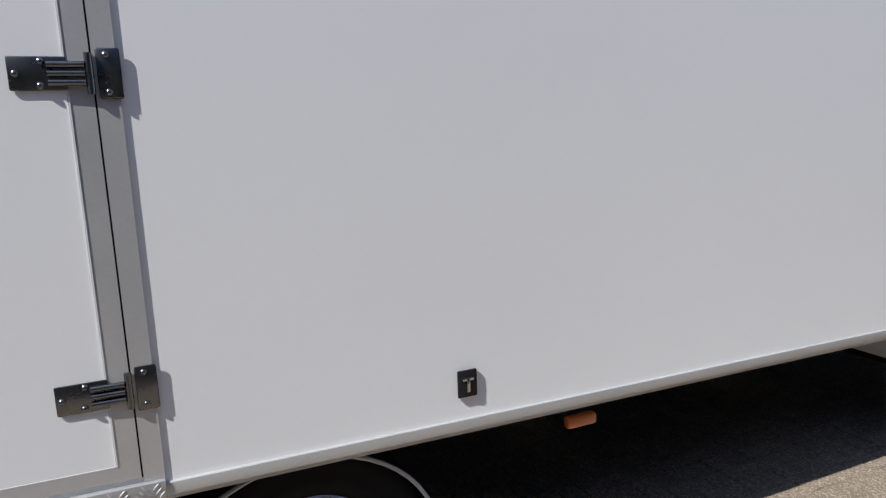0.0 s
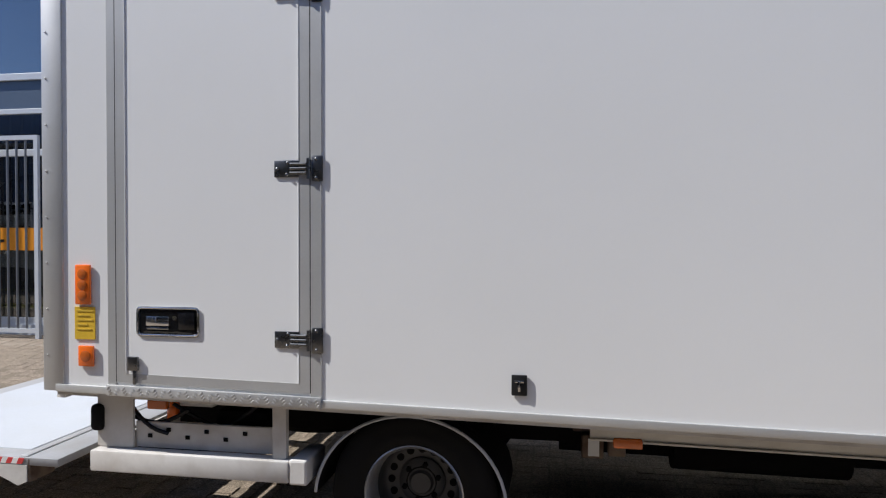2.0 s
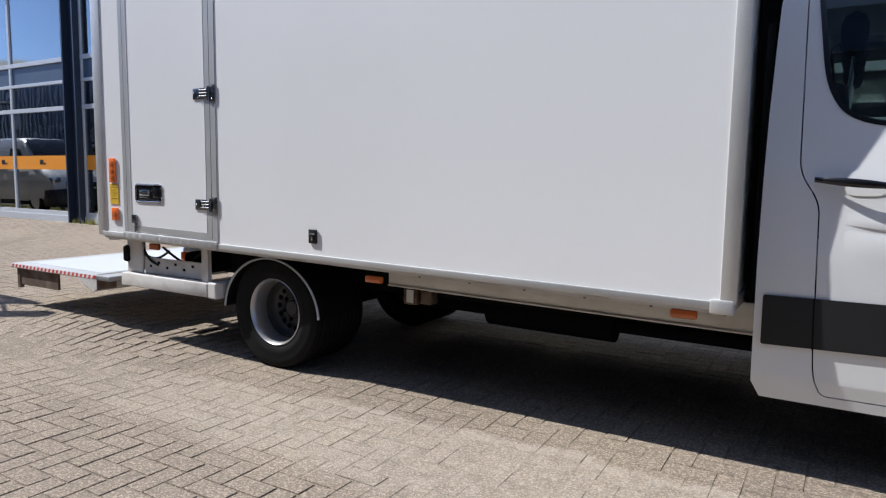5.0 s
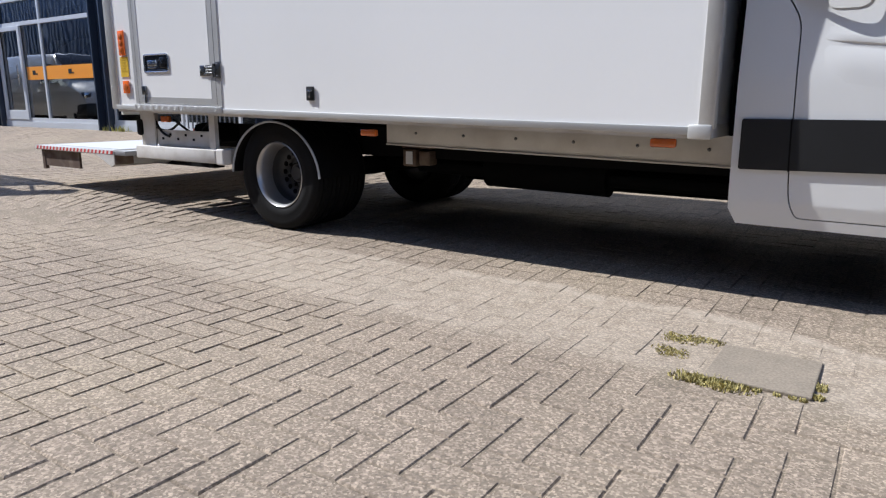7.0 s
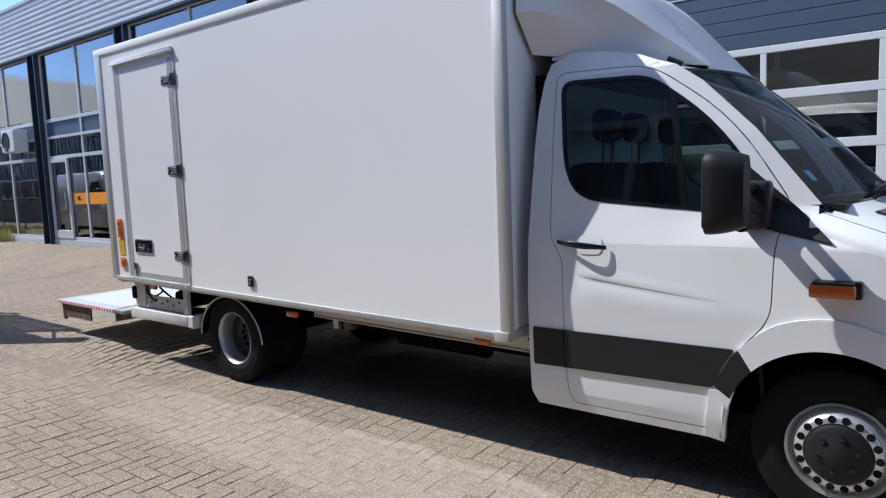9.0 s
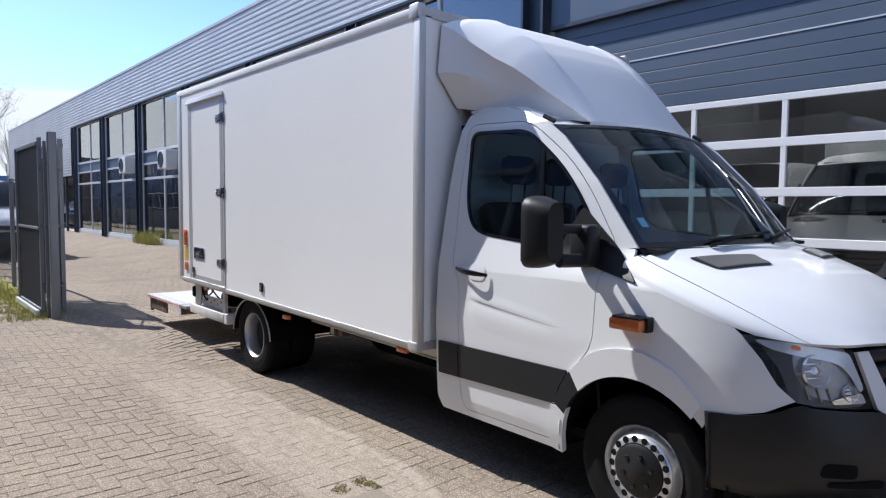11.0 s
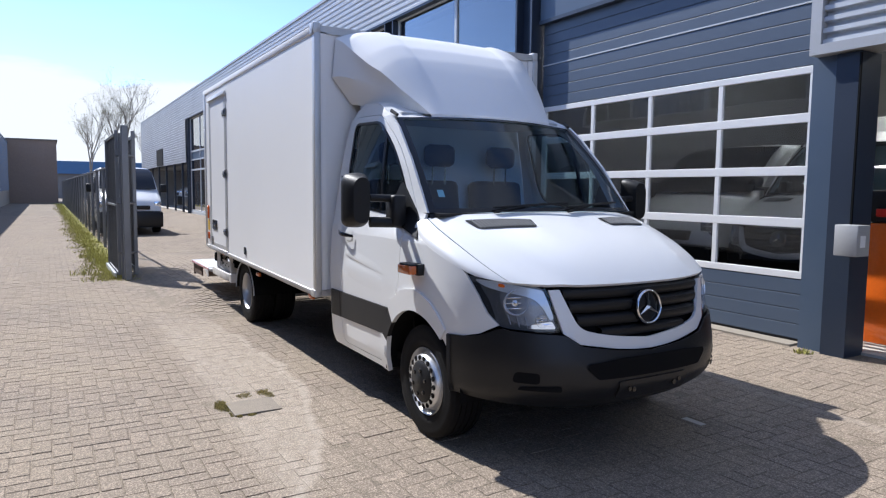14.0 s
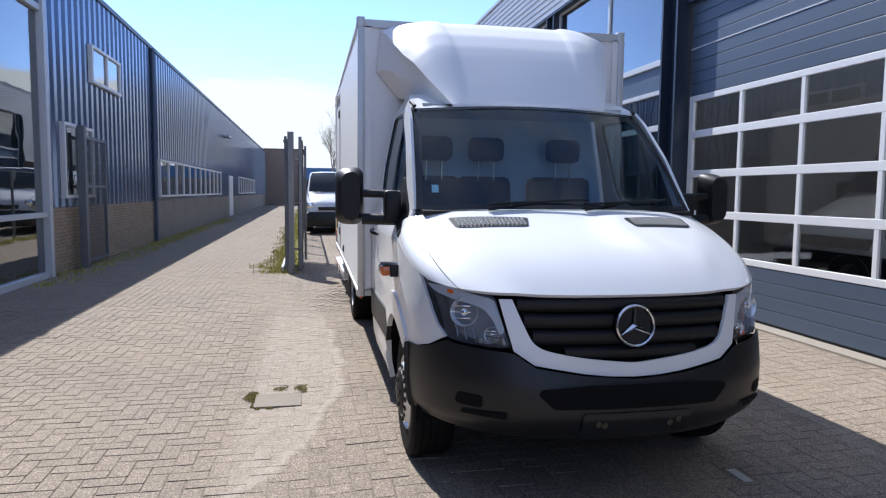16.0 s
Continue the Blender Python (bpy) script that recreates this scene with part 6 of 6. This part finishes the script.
blades("grass", [(-3.0 - 26 * rnd.random(), -3.1 + .5 * rnd.random() ** 2, .14, 14, .07) for _ in range(420)], "thin green weeds along the foot of the blue hall")

# brick base of the blue hall


def pieces(name, parent, spots, material, size):
    """Bricks on one shared mesh; spots: places of their middles."""
    w, d, h = size
    bm = box(bmesh.new(), -w / 2, w / 2, -d / 2, d / 2, -h / 2, h / 2)
    me = bpy.data.meshes.new(name)
    bm.to_mesh(me)
    bm.free()
    me.materials.append(material)
    for p in spots:
        ob = new(name, me)
        ob.parent = parent
        ob.matrix_parent_inverse = Matrix.Translation(-ORIGIN[parent])
        ob.location = p


part("base_wall", boxes((-12.5, -4.34, LY - .10, LY - .008, 0, 1.19)), M_MORTAR, hall)
rows_near, rows_far = [], []
for j in range(18):
    for i in range(38):
        x = -4.46 - .222 * i - (.111 if j % 2 else 0)
        if x > -12.4:
            (rows_near if i < 16 else rows_far).append((x, LY - .004 + random.Random(i * 31 + j).uniform(-.002, .002), .035 + .0655 * j))
pieces("brick", hall, rows_near, M_BRICKYEL, (.210, .02, .053))
bm = bmesh.new()
vs, fs = [], []
for x, y, z in rows_far:
    i = len(vs)
    for dz in (-.0265, .0265):
        vs += [(x - .105, y - .01, z + dz), (x + .105, y - .01, z + dz), (x + .105, y + .01, z + dz), (x - .105, y + .01, z + dz)]
    fs += [(i + 3, i + 2, i + 6, i + 7), (i + 4, i + 5, i + 6, i + 7), (i, i + 1, i + 2, i + 3), (i + 1, i + 2, i + 6, i + 5), (i, i + 3, i + 7, i + 4)]
me = bpy.data.meshes.new("brick_course")
me.from_pydata(vs, [], fs)
me.materials.append(M_BRICKYEL)
ob = new("brick_course", me)
ob.parent, ob.matrix_parent_inverse = hall, Matrix.Translation(-ORIGIN[hall])
tagged(ob, kind="stuff")
bm.free()


# ---- vans ----
def van(name, place, yaw, label, front_dark=True):
    """A panel van, its nose towards +x before it is turned."""
    old = XF[0]
    XF[0] = Matrix.Translation(place) @ Matrix.Rotation(radians(yaw), 4, "Z")
    v = thing(name, (-2.4, 0, 0), label, "van")
    prof = [(-5.0, .45, 2.10), (-4.9, .40, 2.16), (-2.2, .38, 2.18), (-1.75, .36, 2.14), (-1.45, .36, 1.98), (-1.15, .36, 1.70), (-.88, .36, 1.40), (-.60, .38, 1.26), (-.25, .42, 1.12), (-.08, .46, .98), (0, .50, .80)]
    rows = []
    for x, zb, zt in prof:
        w = .98 - (.10 * max(0, (x + 1.2) / 1.2) ** 2.2 if x > -1.2 else 0)
        tw = w - .16 * min(max((zt - 1.2) / .9, 0), 1)
        mid = min(1.25, zt - .05)
        pts = [(w * .96, zb), (w, zb + .12), (w, .85 if zt > .95 else zt - .08), (w * .985, mid), (tw, zt - .07), (tw - .08, zt), (tw * .45, zt + .03)]
        rows.append([(x, -y, z) for y, z in pts] + [(x, y, z) for y, z in pts[::-1]])
    bm = bmesh.new()
    vs = loft(bm, rows)
    bm.faces.new(vs[0]), bm.faces.new(vs[-1])
    part("body", bm, M_PAINT, v, smooth=40)
    bm = bmesh.new()
    loft(bm, [[(-1.72, y * .74, 2.135 - .02 * y * y) for y in (-1, -.5, 0, .5, 1)], [(-1.43, y * .80, 1.985) for y in (-1, -.5, 0, .5, 1)], [(-1.13, y * .83, 1.71) for y in (-1, -.5, 0, .5, 1)], [(-.89, y * .86, 1.43) for y in (-1, -.5, 0, .5, 1)]])
    bmesh.ops.translate(bm, verts=bm.verts, vec=(.03, 0, .03))
    part("windscreen", bm, M_GLOSSBLACK, v, "dark windscreen", smooth=60)
    for s in (-1, 1):
        bm = boxes((-2.2, -1.5, s * .93 - .02, s * .93 + .02, 1.32, 1.86))
        for vert in bm.verts:
            if vert.co.z > 1.6:
                vert.co.x = -2.15 if vert.co.x < -1.8 else -1.72
                vert.co.y -= s * .075
            elif vert.co.x > -1.8:
                vert.co.x = -1.22
            vert.co.y += s * .045
        part("side_window", bm, M_GLOSSBLACK, v)
        part("headlamp", boxes((-.42, -.055, s * .80 - .13, s * .80 + .09, .86, 1.07), bevel=.03), M_CHROME, v, smooth=40)
        part("mirror", boxes((-1.25, -1.10, s * 1.13 - .10, s * 1.13 + .10, 1.35, 1.62), bevel=.03), M_BLACK, v, smooth=40)
        for x in (-.85, -4.1):
            m = Matrix.Translation((x, s * .90, .335)) @ Matrix.Rotation(radians(-90 * s), 4, "X")
            bm = bmesh.new()
            lathe(bm, [(.335, -.18), (.335, .02), (.30, .05), (.21, .05), (.20, .03), (.0005, .03)], m, 28)
            part("wheel", bm, M_RUBBER, v, smooth=40)
            bm = bmesh.new()
            lathe(bm, [(.205, .035), (.19, .055), (.08, .045), (.0005, .05)], m, 28)
            part("rim", bm, M_RIM, v, smooth=40)
    part("bumper", boxes((-.55, .10, -.94, .94, .22, .74), bevel=.06), M_BUMPER, v, "dark front bumper", smooth=40)
    part("grille", boxes((-.12, .055, -.55, .55, .80, .93), bevel=.02), M_BUMPER, v, smooth=40)
    part("floor", boxes((-4.9, -.3, -.9, .9, .25, .45)), M_DARK, v)
    XF[0] = old
    return v


van("parked_van", (-15.6, 2.05, .055), 0, "white panel van with a dark bumper parked by the fence")
for vx, vy, turn in ((-31.5, 6.5, -90), (-35.6, 6.6, -93), (-7.15, 6.75, -100), (-10.55, 6.70, -96), (-12.85, 6.75, -97), (-15.6, 6.9, -94)):
    van("showroom_van", (vx, vy, .33), turn, "white panel van parked nose-first behind the glazed front")
van("workshop_van", (1.35, 7.3, .125), -90, "white van standing inside the workshop")

machine = thing("workshop_machine", (4.7, 6.8, .125), "orange workshop machine with red lamps inside the open bay", "machine")
part("cabinet", boxes((4.50, 4.98, 6.62, 7.02, .125, 1.30), bevel=.02), M_ORANGE, machine, smooth=40)
part("head", boxes((4.55, 4.93, 6.66, 6.98, 1.30, 1.62), bevel=.03), M_STRIPE, machine, smooth=40)
for lx in (4.62, 4.80):
    part("lamp", boxes((lx, lx + .10, 6.64, 6.665, 1.36, 1.44), bevel=.01), M_RED, machine, smooth=40)
# a second cab and body, set behind the right-hand door panes
old = XF[0]
XF[0] = Matrix.Translation((3.38 - C, 7.02 + 5.44, .125)) @ Matrix.Rotation(radians(-90), 4, "Z")
second = thing("second_cab", (4.2, C, 0), "white cab with a black grille set behind the garage door", "van")
cab(second, seats=False)
part("van_body", boxes((.2, 3.09, C - .98, C + .98, .45, 2.5), bevel=.08), M_PAINT, second, smooth=40)
for s in (-1, 1):
    wheel(second, 4.507, C + s * .94, s, up=.02)
    wheel(second, .8, C + s * .94, s, up=.02)
XF[0] = old


# ---- distance ----
def bare_tree(x, y, h, seed):
    t = thing("tree", (x, y, 0), "bare spring tree with fine branches and first buds", "tree", group="trees at the end of the alley")
    r = random.Random(seed)
    tips = []
    bm = bmesh.new()

    def grow(p, d, length, rad, depth):
        q = p + d * length
        a, b = rad, rad * .68
        m = Matrix.Translation(p) @ d.to_track_quat("Z", "Y").to_matrix().to_4x4()
        lathe(bm, [(a, 0), (b, length)], m, 6 if depth < 3 else 3)
        if depth >= 6 or rad < .006:
            tips.append(q)
            return
        for _ in range(3 if depth > 2 else 4):
            nd = (d + Vector((r.uniform(-1, 1), r.uniform(-1, 1), r.uniform(-.15, .6))) * (.55 if depth else .45)).normalized()
            grow(p + d * length * r.uniform(.55, 1.0), nd, length * r.uniform(.55, .78), b * r.uniform(.6, .85), depth + 1)
    grow(Vector((x, y, 0)), Vector((0, 0, 1)), h * .28, h * .010, 0)
    part("trunk", bm, M_BARK, t)
    vs, fs = [], []
    for p in tips:
        for _ in range(2):
            c = p + Vector((r.uniform(-.25, .25), r.uniform(-.25, .25), r.uniform(-.2, .2)))
            i = len(vs)
            for _ in range(3):
                vs.append(c + Vector((r.uniform(-.06, .06), r.uniform(-.06, .06), r.uniform(-.06, .06))))
            fs.append((i, i + 1, i + 2))
    me = bpy.data.meshes.new("crown")
    me.from_pydata(vs, [], fs)
    me.materials.append(M_BUD)
    ob = new("crown", me)
    ob.parent, ob.matrix_parent_inverse = t, Matrix.Translation(-ORIGIN[t])
    tagged(ob, kind="stuff")


bare_tree(-78, 7.6, 19.5, 5)
bare_tree(-84, 4.4, 17, 9)
bare_tree(-90, 11.5, 17, 12)
far = thing("far_shed", (-100, 6, 0), "low blue-roofed shed in the distance", "building", kind="structure")
part("wall", boxes((-110, -96, .8, 16, 0, 3.3)), M_INSIDE, far)
part("roof", boxes((-111, -95.5, .2, 16.5, 3.3, 5.0)), surface("far_blue_roof", (.06, .16, .33), .6), far)
far2 = thing("far_hall", (-95, -6, 0), "pale distant hall", "building", kind="structure")
part("wall", boxes((-140, -120, -60, 60, 0, 4.4)), M_CONCRETE, far2)
# an unseen plain hall, added to close the yard behind the camera
back = thing("unseen_closing_hall", (34, 0, 0), "plain grey hall, unseen, added to close the yard", "building", kind="structure")
part("wall", boxes((36, 48, -40, 40, 0, 5.0)), M_CLAD, back)

# ---- paving ----
pave = thing("pavement", (0, 1, 0), "herringbone paving of grey-brown concrete bricks", "pavement", kind="structure")
cover = single("cover_slab", boxes((3.185, 3.492, .775, 1.108, -.05, .010), bevel=.004), M_PLATE, "square grey concrete cover set in the paving", "cover")
single("paint_mark", boxes((5.08, 5.24, 3.40, 3.455, .030, .033)), M_CONCRETE, "short worn white paint mark on the paving", "mark")
BW, GAP = .1055, .0034
tints = random.Random(11)


def herringbone(x0, x1, y0, y1):
    """Middles and directions of bricks of a right-angled herringbone."""
    out = []
    for a in range(int(x0 / BW) - 2, int(x1 / BW) + 2):
        for b in range(int(y0 / BW) - 2, int(y1 / BW) + 2):
            c = (a - b) % 4
            if c == 0:
                out.append((a * BW + BW, b * BW + BW / 2, 0))
            elif c == 3:
                out.append((a * BW + BW / 2, b * BW + BW, 1))
    return [(x, y, d) for x, y, d in out if x0 <= x < x1 and y0 <= y < y1]


def brick_points(x, y, d, bevel=True):
    lx, ly = (2 * BW - GAP) / 2, (BW - GAP) / 2
    if d:
        lx, ly = ly, lx
    h = min(max(tints.gauss(0, .0009), -.0016), .003)
    tx, ty = tints.gauss(0, .004), tints.gauss(0, .004)
    z = gz(x, y)
    sl = (gz(x, y + .1) - gz(x, y - .1)) / .2
    top = [(x + sx * (lx - .004), y + sy * (ly - .004), z + h + sx * lx * tx + sy * ly * (ty + sl)) for sx, sy in ((-1, -1), (1, -1), (1, 1), (-1, 1))]
    low = [(x + sx * lx, y + sy * ly, z - .02 + sy * ly * sl) for sx, sy in ((-1, -1), (1, -1), (1, 1), (-1, 1))]
    return top + low


def joined(name, spots):
    vs, fs = [], []
    for x, y, d in spots:
        i = len(vs)
        vs += brick_points(x, y, d)
        fs += [(i, i + 1, i + 2, i + 3), (i + 4, i + 5, i + 1, i), (i + 5, i + 6, i + 2, i + 1), (i + 6, i + 7, i + 3, i + 2), (i + 7, i + 4, i, i + 3)]
    me = bpy.data.meshes.new(name)
    me.from_pydata(vs, [], fs)
    me.materials.append(M_PAVER)
    ob = new(name, me)
    ob.parent, ob.matrix_parent_inverse = pave, Matrix.Translation(-ORIGIN[pave])
    return tagged(ob, kind="stuff")


def courses(x0, x1, y0, y1):
    """Middles of bricks laid in straight courses along x, each second one shifted by half."""
    out, j = [], 0
    y = y0 + BW / 2
    while y < y1:
        x = x0 + (BW if j % 2 else 0)
        while x < x1 - BW * .9:
            out.append((x + BW, y, 0))
            x += 2 * BW
        y, j = y + BW, j + 1
    return out


def near(x, y):
    return 1.75 < x < 4.15 and -.75 < y < 1.55


def slab(x, y):
    return 3.08 < x < 3.56 and .72 < y < 1.16


all_spots = [p for p in herringbone(-9.0, 12.0, -3.15, 5.85) if not slab(p[0], p[1]) and not (p[0] < -4.60 and p[1] < .62)]
joined("paving_field", [p for p in all_spots if not near(p[0], p[1])])
far_spots = courses(-34.0, -4.66, -3.15, .60) + [p for p in herringbone(-30.0, -9.0, 1.15, 5.85)]
joined("paving_field", far_spots)
mesh_of = {}
for d in (0, 1):
    lx, ly = (2 * BW - GAP) / 2, (BW - GAP) / 2
    if d:
        lx, ly = ly, lx
    me = bpy.data.meshes.new("brick")
    c4 = ((-1, -1), (1, -1), (1, 1), (-1, 1))
    me.from_pydata([(sx * (lx - .005), sy * (ly - .005), 0) for sx, sy in c4] + [(sx * lx, sy * ly, -.005) for sx, sy in c4] + [(sx * lx, sy * ly, -.03) for sx, sy in c4], [],
                   [(0, 1, 2, 3)] + [(4 + i, 4 + (i + 1) % 4, (i + 1) % 4, i) for i in range(4)] + [(8 + i, 8 + (i + 1) % 4, 4 + (i + 1) % 4, 4 + i) for i in range(4)])
    me.materials.append(M_PAVER_ONE)
    mesh_of[d] = me
for x, y, d in all_spots:
    if near(x, y):
        ob = new("brick", mesh_of[d])
        ob.parent, ob.matrix_parent_inverse = pave, Matrix.Translation(-ORIGIN[pave])
        ob.matrix_basis = Matrix.Translation((x, y, gz(x, y) + min(max(tints.gauss(0, .0009), -.0012), .003))) @ Matrix.Rotation(tints.gauss(0, .004) + math.atan((gz(x, y + .05) - gz(x, y - .05)) / .1), 4, "X") @ Matrix.Rotation(tints.gauss(0, .004), 4, "Y") @ Matrix.Rotation(tints.gauss(0, .008), 4, "Z")
